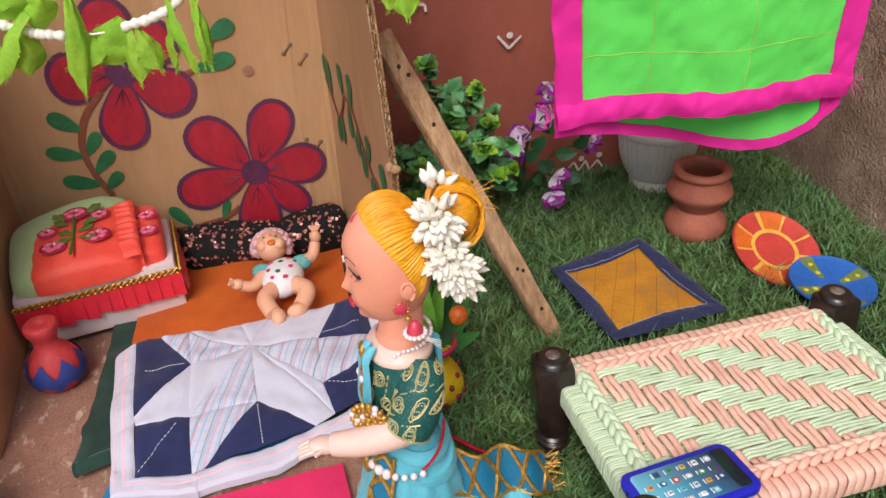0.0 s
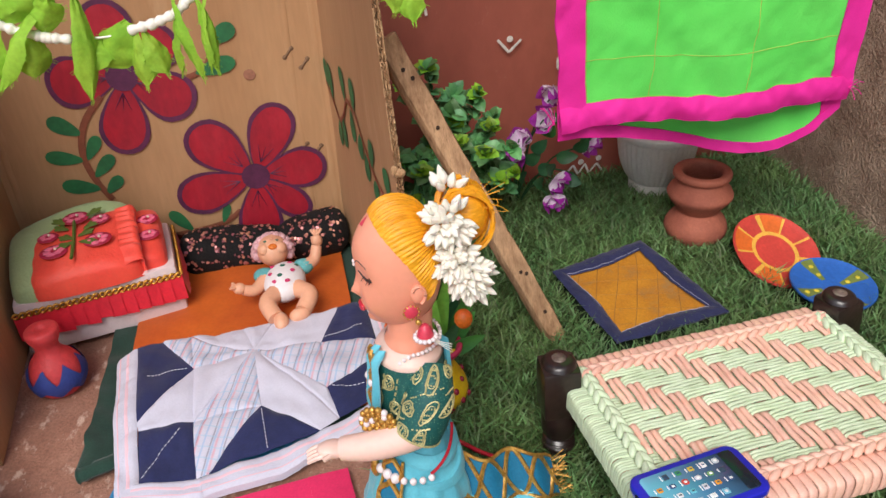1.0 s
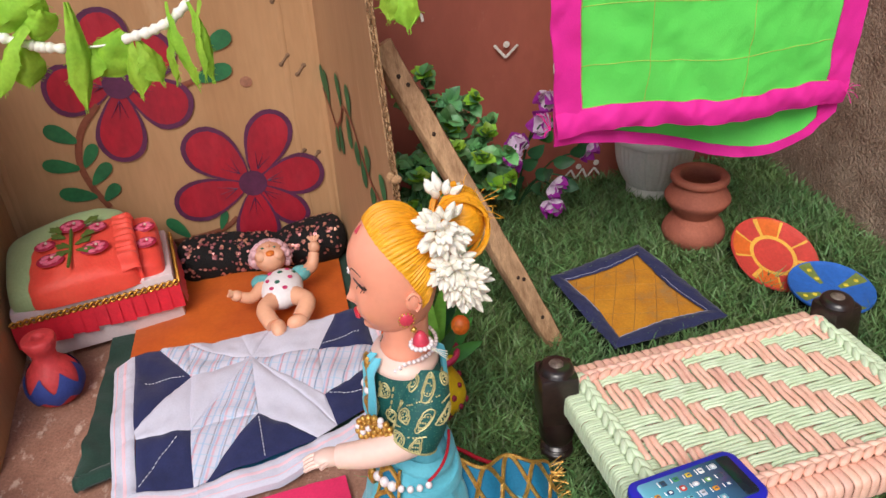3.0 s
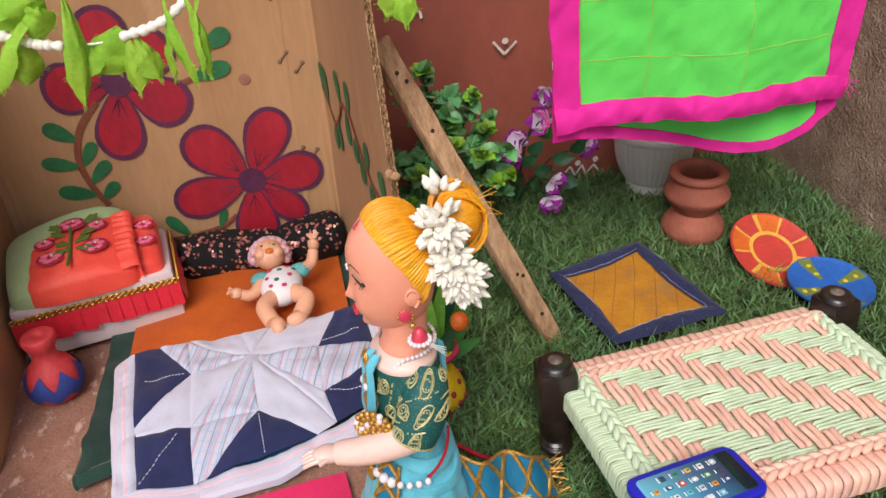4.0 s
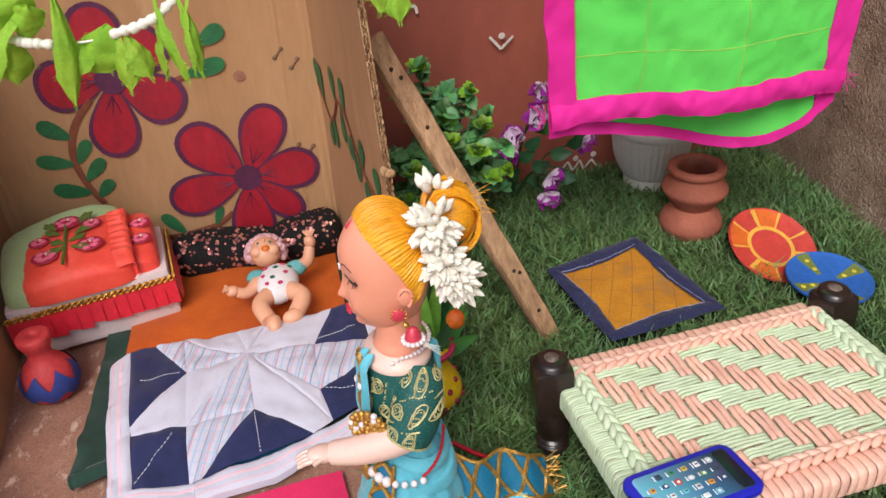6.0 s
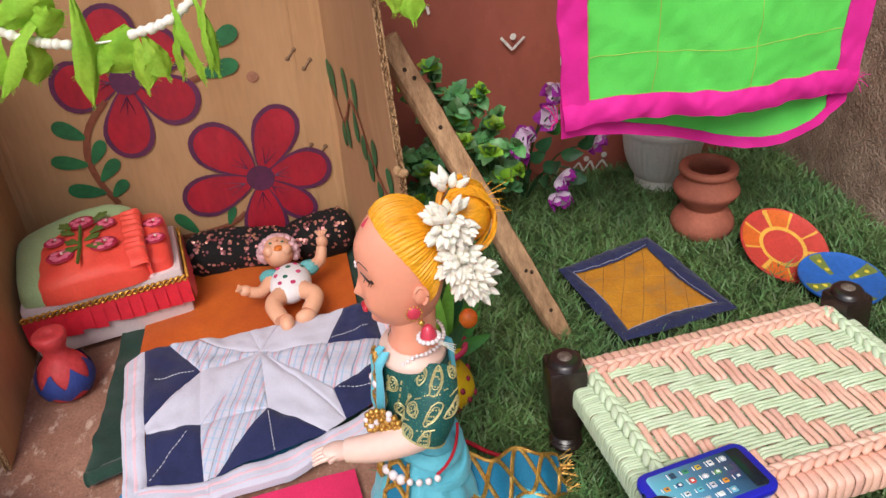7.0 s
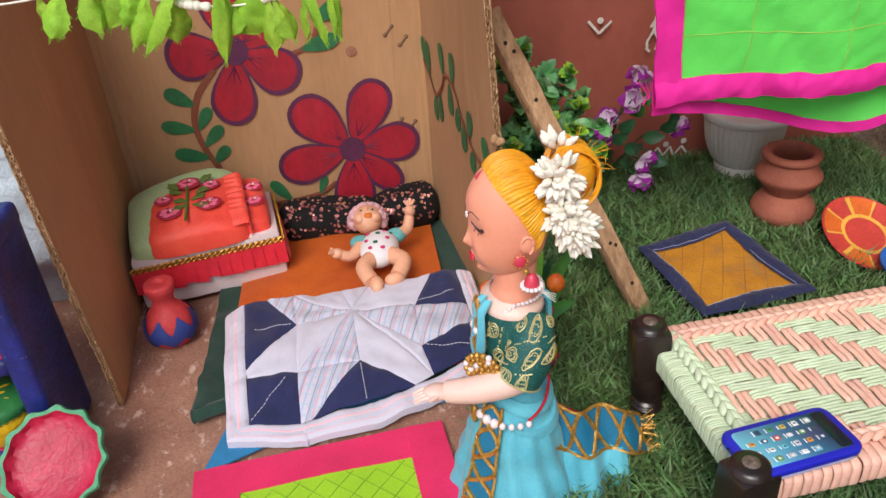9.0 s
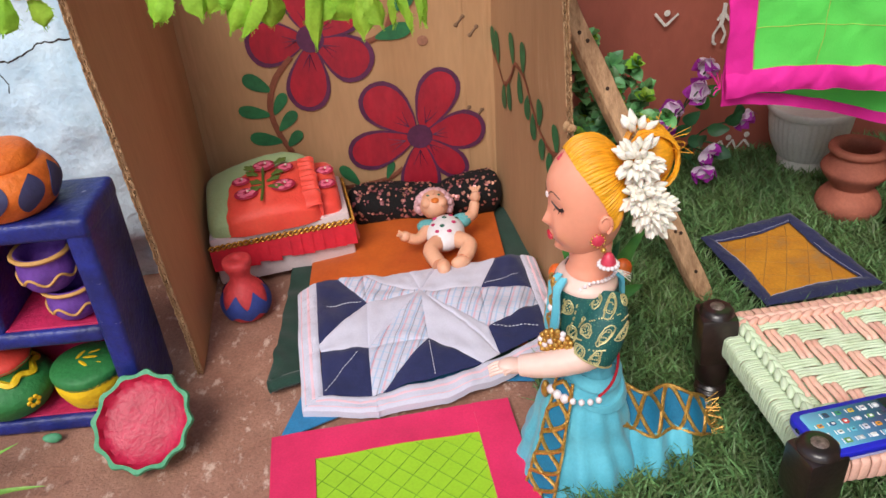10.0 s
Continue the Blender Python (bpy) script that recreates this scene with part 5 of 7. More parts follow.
bm = bmesh.new()
for k in range(14):
    a = Vector((X0, 0.562, 0.192)) if k < 7 else Vector((X1 - 0.002, 0.565, 0.19))
    d = Vector((random.uniform(-0.012, 0.004) if k < 7 else random.uniform(-0.002, 0.012), random.uniform(-0.006, 0.004), random.uniform(-0.014, 0.016)))
    tube(bm, path([a, a + d * 0.6 + Vector((0, 0, 0.002)), a + d], 5), 0.0003, 4)
part("frayed_threads", bm, cloth_pink, hung)["kind"] = "stuff"
bm = bmesh.new()
tube(bm, [(0.0, 0.566, 0.431), (0.28, 0.563, 0.428), (0.53, 0.56, 0.432)], 0.0015, 6)
tagged(part("clothes_line", bm, plain("jute_cord", 150, 126, 92, 0.9)), "thin jute clothes line tied to the wall", "cord")

# ---- terracotta pot ----
pot = thing("terracotta_pot", (0.349, 0.659, 0), "unglazed terracotta water pot standing on the grass", "pot")
bm = bmesh.new()
lathe(bm, [(r * 0.88, z * 0.95) for r, z in smooth_profile([(0.020, 0.004), (0.027, 0.008), (0.0345, 0.020), (0.0315, 0.031), (0.0225, 0.040), (0.0225, 0.0425), (0.0260, 0.047), (0.0345, 0.058), (0.0345, 0.064), (0.0265, 0.074), (0.0260, 0.0775), (0.0305, 0.080), (0.0312, 0.0835),
                          (0.0290, 0.0862), (0.0225, 0.0855), (0.0205, 0.080), (0.0230, 0.072), (0.0300, 0.060), (0.022, 0.048), (0.004, 0.046)], 4)], (0.349, 0.659, 0), 48, wob=0.012)
part("body", bm, terracotta, pot)

# ---- painted clay plates ----
def clay_plate(name, at, r, tilt, turn, label, mats, pick):
    th = thing(name, at, label, "plate", "painted clay plates")
    m = Matrix.Translation(at) @ pose(0, 0, 0, tilt, 0, turn)
    bm = bmesh.new()
    prof = [(0.03, 0.000), (0.45, 0.001), (0.80, 0.003), (0.98, 0.0075), (1.0, 0.0092), (0.985, 0.0105), (0.95, 0.0102), (0.90, 0.0092)]
    prof = [(a * r, z) for a, z in prof]
    seg = 96
    inner = [0.90, 0.86, 0.78, 0.70, 0.62, 0.54, 0.485, 0.45, 0.40, 0.28, 0.14, 0.01]
    prof += [(a * r, 0.0092 - 0.0040 * (1 - (a / 0.9) ** 2)) for a in inner[1:]]
    rows = [[bm.verts.new((rr * (1 + 0.015 * nz(math.cos(2 * math.pi * i / seg) * 2, math.sin(2 * math.pi * i / seg) * 2, at[0] * 30)) * math.cos(2 * math.pi * i / seg), rr * math.sin(2 * math.pi * i / seg), z)) for i in range(seg)] for rr, z in prof]
    for k in range(len(rows) - 1):
        rm = (prof[k][0] + prof[k + 1][0]) / 2 / r
        for i in range(seg):
            f = bm.faces.new((rows[k][i], rows[k][(i + 1) % seg], rows[k + 1][(i + 1) % seg], rows[k + 1][i]))
            f.material_index = pick(rm, (i + 0.5) / seg, k >= 5)
    bm.transform(m)
    part("dish", bm, mats, th)
    return th, m
red_p, orange_p, yellow_p = [mat(n, hexa(*c), 0.55, 0.1, 60, 300, 0.4, 0.0006, brush=80) for n, c in (("plate_red", (204, 68, 58)), ("plate_orange", (224, 108, 40)), ("plate_yellow", (236, 180, 74)))]
def sun_pick(r, a, top):
    if not top:
        return 0
    if r < 0.44:
        return 0
    if r < 0.52:
        return 2
    if r > 0.93:
        return 0
    s = (a * 9) % 1
    if s < 0.13:
        return 2
    return 1 if int(a * 9) % 2 else 0
clay_plate("clay_plate", (0.394, 0.594, 0.0165), 0.0420, 25, 12, "red and orange clay plate painted with a yellow sun", [red_p, orange_p, yellow_p], sun_pick)
blue_p, olive_p, ydot = [mat(n, hexa(*c), 0.5, 0.1, 60, 300, 0.4, 0.0006, brush=80) for n, c in (("plate_blue", (44, 104, 190)), ("plate_olive", (120, 136, 66)), ("plate_dot", (226, 208, 70)))]
def blue_pick(r, a, top):
    return 1 if top and ((a * 4 + 0.1) % 1) < 0.26 and 0.30 < r < 0.96 else 0
bp_, bpm = clay_plate("clay_plate", (0.414, 0.534, 0.012), 0.0362, 5, 5, "blue clay plate with olive stripes and yellow dots", [blue_p, olive_p], blue_pick)
for k in range(4):
    for r in (0.47, 0.76):
        bm = bmesh.new()
        a = 2 * math.pi * (k + 0.03) / 4
        ball(bm, (0.0362 * r * math.cos(a), 0.0362 * r * math.sin(a), 0.0092 - 0.004 * (1 - (r / 0.9) ** 2)), (0.0024, 0.0024, 0.0006), 0, 8)
        bm.transform(bpm)
        part("painted_dot", bm, ydot, bp_)

# ---- white planter ----
planter = thing("white_planter", (0.3555, 0.7665, 0), "fluted white plastic flowerpot with dark soil", "flowerpot")
PC_ = (0.3550, 0.7665, 0.015)
bm = bmesh.new()
lathe(bm, smooth_profile([(0.0255, -0.012), (0.0270, -0.008), (0.0275, 0.000), (0.0275, 0.003), (0.0270, 0.008)], 3), PC_, 48)
lathe(bm, smooth_profile([(0.0280, 0.0075), (0.0330, 0.0150), (0.0385, 0.0290), (0.0415, 0.0450), (0.0428, 0.0600)], 5), PC_, 160, flute=40, depth=0.016)
lathe(bm, smooth_profile([(0.0425, 0.0590), (0.0450, 0.0600), (0.0455, 0.0650), (0.0440, 0.0680), (0.0415, 0.0660), (0.0400, 0.0560), (0.0390, 0.0520)], 4), PC_, 64)
part("tub", bm, pot_white, planter)
bm = bmesh.new()
sheet(bm, lambda u, v: (PC_[0] + 0.0395 * u * math.cos(v * 2 * math.pi), PC_[1] + 0.0395 * u * math.sin(v * 2 * math.pi), 0.0690 + 0.0022 * nz(u * 7 * math.cos(v * 6.2832), u * 7 * math.sin(v * 6.2832)) + 0.004 * (1 - u)), 14, 40)
part("soil", bm, soil, planter, "dark crumbly soil")

# ---- leaning stick ----
stick = thing("wooden_stick", (0.170, 0.534, 0.004), "weathered wooden slat with nail holes leaning on the house", "wooden stick")
A, Bp = Vector((0.1655, 0.5405, 0.005)), Vector((0.0455, 0.588, 0.262))
ax = (Bp - A).normalized()
side = ax.cross(Vector((0.15, -1, 0.55))).normalized()
nrm = side.cross(ax).normalized()
if nrm.y > 0:
    nrm = -nrm
def stick_pt(t, a, b):
    w = 0.0088 + 0.0008 * nz(t * 8, 1.0) - 0.0018 * max(0, 1 - t * 8)
    return A.lerp(Bp, t) + side * a * w + nrm * b * 0.0055 + side * 0.0012 * nz(t * 5, 9.0)
bm = bmesh.new()
ringp = [(-1, -0.9), (-1, 0.5), (-0.82, 1), (0, 1.03), (0.82, 1), (1, 0.5), (1, -0.9), (0, -1)]
rows = [[bm.verts.new(stick_pt(k / 40, a + 0.05 * nz(k * 0.6, a), b + 0.08 * nz(k * 0.5, a, b))) for a, b in ringp] for k in range(41)]
for r0, r1 in zip(rows, rows[1:]):
    for i in range(8):
        bm.faces.new((r0[i], r0[(i + 1) % 8], r1[(i + 1) % 8], r1[i]))
bm.faces.new(rows[0])
bm.faces.new(rows[-1])
part("slat", bm, wood_old, stick)
for t, a in ((0.915, -0.1), (0.885, 0.25), (0.745, -0.05), (0.56, 0.2), (0.27, -0.1), (0.255, 0.3), (0.12, 0.05)):
    bm = bmesh.new()
    ball(bm, stick_pt(t, a, 1.0), 0.0017, 0, 8)
    part("nail_hole", bm, wood_hole, stick)

# ---- leaves ----
def leaf(bm, base, tip, width, cup=0.2, normal=(0, 0, 1), mi=0, n=5, ragged=0.0, fold=0.25):
    base, tip = Vector(base), Vector(tip)
    d = tip - base
    s = d.cross(Vector(normal))
    s = s.normalized() if s.length > 1e-6 else d.orthogonal().normalized()
    up = s.cross(d).normalized()
    rows = []
    for k in range(n + 1):
        t = k / n
        w = width * math.sin(math.pi * min(1, 0.06 + 0.94 * t ** 0.8)) ** 0.75 * 0.5
        c = base + d * t + up * cup * d.length * math.sin(math.pi * t) * 0.5
        row = []
        for q in (-1, -0.5, 0, 0.5, 1):
            jag = ragged * nz(t * 23 + q, base.x * 900) if abs(q) == 1 else 0
            row.append(bm.verts.new(c + s * w * q * (1 + jag) + up * abs(q) * w * fold))
        rows.append(row)
    for a, b in zip(rows, rows[1:]):
        for i in range(4):
            bm.faces.new((a[i], a[i + 1], b[i + 1], b[i])).material_index = mi

# ---- leaf garland ----
garland_m = mat("lime_cloth_leaf", hexa(166, 212, 66), 0.75, 0.08, 50, 500, 0.3, 0.0004, col2=hexa(130, 186, 48), trans=0.3, obj_random=0.14)
bead_m = plain("ivory_bead", 236, 232, 218, 0.4, vary=0.03)
garland = thing("leaf_garland", (-0.14, 0.515, 0.30), "garland of lime cloth leaves and ivory beads above the doorway", "garland")
gpts = path([(-0.48, 0.56, 0.352), (-0.40, 0.525, 0.326), (-0.33, 0.515, 0.318), (-0.25, 0.513, 0.316), (-0.185, 0.512, 0.324), (-0.165, 0.511, 0.3125), (-0.144, 0.511, 0.305), (-0.118, 0.511, 0.303), (-0.098, 0.511, 0.3065), (-0.085, 0.511, 0.310), (-0.070, 0.513, 0.319), (-0.045, 0.522, 0.345), (-0.01, 0.53, 0.372), (0.03, 0.536, 0.362), (0.050, 0.534, 0.336), (0.055, 0.532, 0.320)], 10)
bm = bmesh.new()
tube(bm, gpts, 0.0007, 5)
part("string", bm, bead_m, garland)
def at_x(x):
    return min(gpts[:-20], key=lambda p: abs(p.x - x))
bm = bmesh.new()
lathe(bm, smooth_profile([(0.0006, -0.0085), (0.0026, -0.0075), (0.0030, -0.005), (0.0022, -0.0025), (0.0033, 0.0), (0.0022, 0.0025), (0.0030, 0.005), (0.0026, 0.0075), (0.0006, 0.0085)], 2), (0, 0, 0), 12)
bead0 = None
for x in (-0.310, -0.262, -0.205, -0.177, -0.165, -0.153, -0.144, -0.098, -0.087, -0.073):
    p = at_x(x)
    i = gpts.index(p)
    d = (gpts[i + 1] - gpts[i - 1]).normalized()
    q = d.to_track_quat("Z", "Y").to_matrix().to_4x4()
    if bead0 is None:
        me = bpy.data.meshes.new("bead")
        for f in bm.faces:
            f.smooth = True
        bm.to_mesh(me)
        bm.free()
        me.materials.append(bead_m)
        bead0 = me
    o = new("bead", bead0)
    o.parent = garland
    o.matrix_basis = Matrix.Translation(p - garland.location) @ q
random.seed(11)
def cloth_leaf(x0, z0, x1, z1, width, yaw, y0=0.511):
    """A frayed cloth leaf from its knot on the string to its tip; yaw turns its face about its own length."""
    bm = bmesh.new()
    seed = random.uniform(0, 50)
    a, b = Vector((x0, y0, z0)), Vector((x1, y0 + random.uniform(-0.012, 0.002), z1))
    d = (b - a)
    L_ = d.length
    d.normalize()
    side = d.cross(Vector((0, -1, 0.35))).normalized()
    rot = Matrix.Rotation(radians(yaw), 3, d)
    side, up = rot @ side, rot @ side.cross(d).normalized()
    def blade(u, v):
        t, q = u, 2 * v - 1
        w = width * 0.5 * min(1, (0.22 + 1.5 * t)) * (1 - max(0, (t - 0.72) / 0.28) ** 2.2 * 0.8)
        w *= 1 + 0.10 * nz(t * 7 + seed, q * 1.5) + (0.07 * nz(t * 34, q * 2 + seed) if abs(q) > 0.9 else 0)
        c = a + d * L_ * t * (1 - 0.05 * q * q + 0.05 * nz(q * 3 + seed, 2.0) * t)
        sag = 0.16 * L_ * math.sin(math.pi * t) + 0.0030 * nz(t * 4 + seed, q * 1.2) + 0.0016 * nz(t * 11, q * 4 + seed)
        return c + side * w * q + up * (sag * 0.6 - abs(q) ** 1.4 * w * 0.55)
    sheet(bm, blade, 18, 10)
    for k in range(26):
        e = 0.35 + 0.65 * random.random()
        sd = random.choice((0.0, 1.0))
        p = Vector(blade(e, sd)) if k < 16 else Vector(blade(1.0, random.random()))
        out = (side * (sd * 2 - 1) if k < 16 else d) + d * 0.5 + up * random.uniform(-0.3, 0.3)
        tube(bm, [p, p + out * random.uniform(0.0008, 0.0026)], 0.00016, 3)
    part("leaf", bm, garland_m, garland)
for q in ((-0.172, 0.317, -0.138, 0.333, 0.022, 30), (-0.176, 0.319, -0.188, 0.298, 0.016, -10), (-0.146, 0.325, -0.179, 0.281, 0.0150, 40), (-0.156, 0.311, -0.159, 0.286, 0.020, -25),
          (-0.171, 0.315, -0.186, 0.284, 0.0160, 10), (-0.129, 0.328, -0.132, 0.272, 0.0150, -45), (-0.105, 0.310, -0.122, 0.286, 0.024, 5), (-0.103, 0.305, -0.102, 0.274, 0.0150, 30),
          (-0.098, 0.304, -0.089, 0.281, 0.0150, -30), (-0.079, 0.323, -0.071, 0.276, 0.0110, 55), (-0.080, 0.308, -0.082, 0.279, 0.0080, 60), (-0.067, 0.322, -0.061, 0.279, 0.0110, -55), (-0.061, 0.322, -0.065, 0.282, 0.0085, 60)):
    cloth_leaf(*q)
for x0, dx, dz, w, yaw in ((-0.123, -0.006, -0.016, 0.016, 20), (-0.190, -0.008, -0.028, 0.018, 25), (-0.205, 0.006, -0.026, 0.016, -35), (-0.222, -0.010, -0.024, 0.017, 10), (-0.236, 0.004, -0.024, 0.017, 40),
                           (-0.308, 0.004, -0.020, 0.018, 20), (-0.322, -0.004, -0.022, 0.018, -20), (-0.345, 0.006, -0.022, 0.018, 10), (-0.366, -0.004, -0.020, 0.018, 30), (-0.150, 0.010, 0.020, 0.018, 20), (-0.190, -0.006, 0.020, 0.020, -20)):
    p = at_x(x0)
    cloth_leaf(p.x, p.z, p.x + dx, p.z + dz, w, yaw, p.y + 0.003)
for dx, dz, w, yaw in ((-0.010, -0.024, 0.018, 20), (0.009, -0.022, 0.018, -30), (0.001, -0.029, 0.016, 5), (0.004, -0.014, 0.020, 60), (-0.004, -0.018, 0.016, -60)):
    p = gpts[-1]
    cloth_leaf(p.x, p.z, p.x + dx, p.z + dz, w, yaw, p.y - 0.004)

# ---- yellow vase with artificial plant ----
yv = thing("yellow_vase", (0.052, 0.493, 0), "yellow clay vase with maroon spots and pink rim", "vase")
yellow_clay = mat("yellow_painted_clay", hexa(240, 200, 34), 0.5, 0.06, 50, 240, 0.4, 0.0008, col2=hexa(224, 176, 24), brush=60)
maroon = plain("maroon_paint", 156, 34, 62, 0.55)
rim_pink = plain("pink_rim_paint", 206, 54, 92, 0.5, bump=0.3)
yprof = smooth_profile([(0.012, 0.002), (0.017, 0.005), (0.0225, 0.018), (0.0222, 0.027), (0.0165, 0.039), (0.0130, 0.046), (0.0145, 0.053), (0.0165, 0.0585)], 5)
bm = bmesh.new()
lathe(bm, yprof, (0.052, 0.493, 0), 40, wob=0.03)
part("body", bm, yellow_clay, yv)
bm = bmesh.new()
lathe(bm, smooth_profile([(0.0160, 0.0555), (0.0195, 0.0600), (0.0200, 0.0630), (0.0175, 0.0640), (0.0150, 0.0600), (0.0120, 0.050), (0.002, 0.049)], 4), (0.052, 0.493, 0), 36, wob=0.05)
part("rim", bm, rim_pink, yv, "pink painted rim")
def yr(z):
    for (r0, z0), (r1, z1) in zip(yprof, yprof[1:]):
        if z0 <= z <= z1:
            return r0 + (r1 - r0) * (z - z0) / max(1e-6, z1 - z0)
    return 0.015
for a, z, s in ((-60, 0.030, 0.0022), (-30, 0.034, 0.0020), (-48, 0.020, 0.0022), (-110, 0.034, 0.0020), (-140, 0.022, 0.0024), (-20, 0.018, 0.0026), (-85, 0.040, 0.0016), (20, 0.03, 0.0024), (-165, 0.035, 0.002), (60, 0.025, 0.0024)):
    bm = bmesh.new()
    r = yr(z) * 1.008
    ball(bm, (0.052 + r * math.cos(radians(a)), 0.493 + r * math.sin(radians(a)), z), (s, s, s * 1.2), 0, 10, pose(0, 0, 0, 0, 0, a))
    part("spot", bm, maroon, yv)
for a0 in (-85, 5):
    bm = bmesh.new()
    for k in range(6):
        a, z = a0 + 10 * math.cos(k * 1.047), 0.0145 + 0.0042 * math.sin(k * 1.047)
        r = yr(max(0.004, z)) * 1.01
        ball(bm, (0.052 + r * math.cos(radians(a)), 0.493 + r * math.sin(radians(a)), z), (0.0012, 0.0034, 0.0026), 0, 8, pose(0, 0, 0, 0, 0, a))
    part("painted_flower", bm, maroon, yv)
plant_g = mat("plastic_leaf_green", hexa(86, 150, 66), 0.45, 0.1, 50, 300, 0.1, col2=hexa(52, 116, 58), trans=0.2, obj_random=0.15)
plant_l = mat("plastic_leaf_lime", hexa(140, 190, 76), 0.45, 0.1, 50, 300, 0.1, col2=hexa(104, 164, 60), trans=0.2, obj_random=0.15)
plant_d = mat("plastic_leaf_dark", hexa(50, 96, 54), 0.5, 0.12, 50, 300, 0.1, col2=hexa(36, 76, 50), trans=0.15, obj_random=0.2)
posy = thing("artificial_plant", (0.052, 0.493, 0.052), "artificial green plant with orange berries in the yellow vase", "plant")
PB = Vector((0.052, 0.493, 0.052))
def one_leaf(parent, base, tip, w, cup, m, normal=(0, -1, 0.4), n=7):
    bm = bmesh.new()
    leaf(bm, base, tip, w, cup, normal, n=n)
    part("leaf", bm, m, parent)
for dx, dy, dz, w, m in ((-0.028, 0.0, 0.064, 0.010, plant_g), (0.040, 0.0, 0.070, 0.011, plant_g), (0.010, -0.006, 0.074, 0.011, plant_l), (-0.004, -0.004, 0.078, 0.012, plant_l), (0.002, 0.006, 0.060, 0.011, plant_g),
                         (-0.018, -0.010, 0.036, 0.010, plant_d), (0.016, -0.012, 0.038, 0.010, plant_d), (-0.036, -0.008, 0.026, 0.012, plant_l), (0.032, 0.004, 0.032, 0.014, plant_g), (0.036, -0.010, 0.020, 0.012, plant_g), (-0.020, 0.010, 0.044, 0.010, plant_g), (0.022, 0.010, 0.050, 0.010, plant_d), (0.0, -0.012, 0.040, 0.009, plant_g)):
    one_leaf(posy, PB + Vector((dx * 0.12, dy * 0.3, 0)), PB + Vector((dx, dy, dz)), w, 0.12 if dx < 0 else -0.12, m)
for dx, dy, dz in ((-0.030, -0.006, 0.036), (0.020, -0.008, 0.036)):
    bm = bmesh.new()
    ball(bm, PB + Vector((dx, dy, dz)), (0.0068, 0.0066, 0.0075), 0, 14)
    ob = part("berry", bm, plain("orange_berry", 238, 128, 34, 0.4, col2=hexa(226, 84, 40)), posy, "orange plastic berry")
bm = bmesh.new()
sp = path([PB, PB + Vector((0.004, 0, 0.06)), PB + Vector((0.004, 0.0, 0.095)), PB + Vector((-0.010, 0.0, 0.122)), PB + Vector((-0.026, 0.0, 0.136))], 6)
tube(bm, sp, 0.0009, 5)
part("stem", bm, plant_d, posy)
for k in range(11):
    p = sp[8 + int(k * 1.45)]
    s = 0.0125 * (1 - k / 15)
    for sg in (-1, 1):
        one_leaf(posy, p, p + Vector((sg * s, -0.001, s * 0.55)), s * 0.62, 0.1, plant_l if (k + sg) % 3 else plant_g, n=4)

# ---- bush in a black pot, and purple flowers ----
random.seed(5)
bush = thing("artificial_bush", (0.122, 0.775, 0), "dense artificial boxwood bush in a black pot", "bush")
bm = bmesh.new()
lathe(bm, [(0.015, 0.002), (0.017, 0.004), (0.0225, 0.036), (0.0245, 0.036), (0.0245, 0.041), (0.020, 0.041), (0.019, 0.034), (0.001, 0.034)], (0.122, 0.775, 0), 28)
part("pot", bm, black_plastic, bush, "black plastic pot")
lime_tip = mat("lime_tip_leaf", hexa(158, 200, 60), 0.5, 0.1, 60, 300, 0.1, col2=hexa(122, 172, 50), trans=0.25, island=0.25)
box_m = mat("boxwood_leaf", hexa(120, 172, 104), 0.4, 0.12, 40, 300, 0.1, col2=hexa(78, 136, 88), trans=0.25, island=0.5)
bmL, bmT = bmesh.new(), bmesh.new()
root = Vector((0.122, 0.772, 0.036))
tips = []
for k in range(34):
    tx, tz = random.uniform(0.045, 0.178), random.uniform(0.045, 0.185)
    if tz > 0.172 - abs(tx - 0.115) * 1.05:
        tz = random.uniform(0.05, 0.12)
    tips.append(Vector((tx, random.uniform(0.690, 0.770), tz)))
tips += [Vector(p) for p in ((0.147, 0.728, 0.156), (0.161, 0.735, 0.116), (0.100, 0.735, 0.184), (0.168, 0.728, 0.072), (0.077, 0.73, 0.172), (0.06, 0.71, 0.10), (0.075, 0.705, 0.065))]
for k, t in enumerate(tips):
    bm = bmesh.new()
    mid = root.lerp(t, 0.5) + Vector((random.uniform(-0.01, 0.01), 0, 0.015))
    st = path([root, mid, t], 6)
    tube(bm, st, 0.0008, 4)
    part("stem", bm, plant_d, bush)
    for p in st[3:]:
        for _ in range(4):
            d = Vector((random.uniform(-1, 1), random.uniform(-1, 0.6), random.uniform(-0.4, 1))).normalized()
            L_ = random.uniform(0.0105, 0.0175)
            leaf(bmL, p, p + d * L_, L_ * 0.78, 0.2, (random.uniform(-0.5, 0.5), -0.6, 1), n=5)
    if k % 2 == 0 or k >= 34:
        for _ in range(11):
            d = Vector((random.uniform(-1, 1), random.uniform(-1, 0.5), random.uniform(-0.1, 1))).normalized()
            L_ = random.uniform(0.009, 0.0150)
            leaf(bmT, t, t + d * L_, L_ * 0.80, 0.25, (0, -0.6, 1), n=5)
part("foliage", bmL, box_m, bush, "dark green boxwood leaves")["kind"] = "stuff"
part("young_foliage", bmT, lime_tip, bush, "lime green young leaf tips")["kind"] = "stuff"

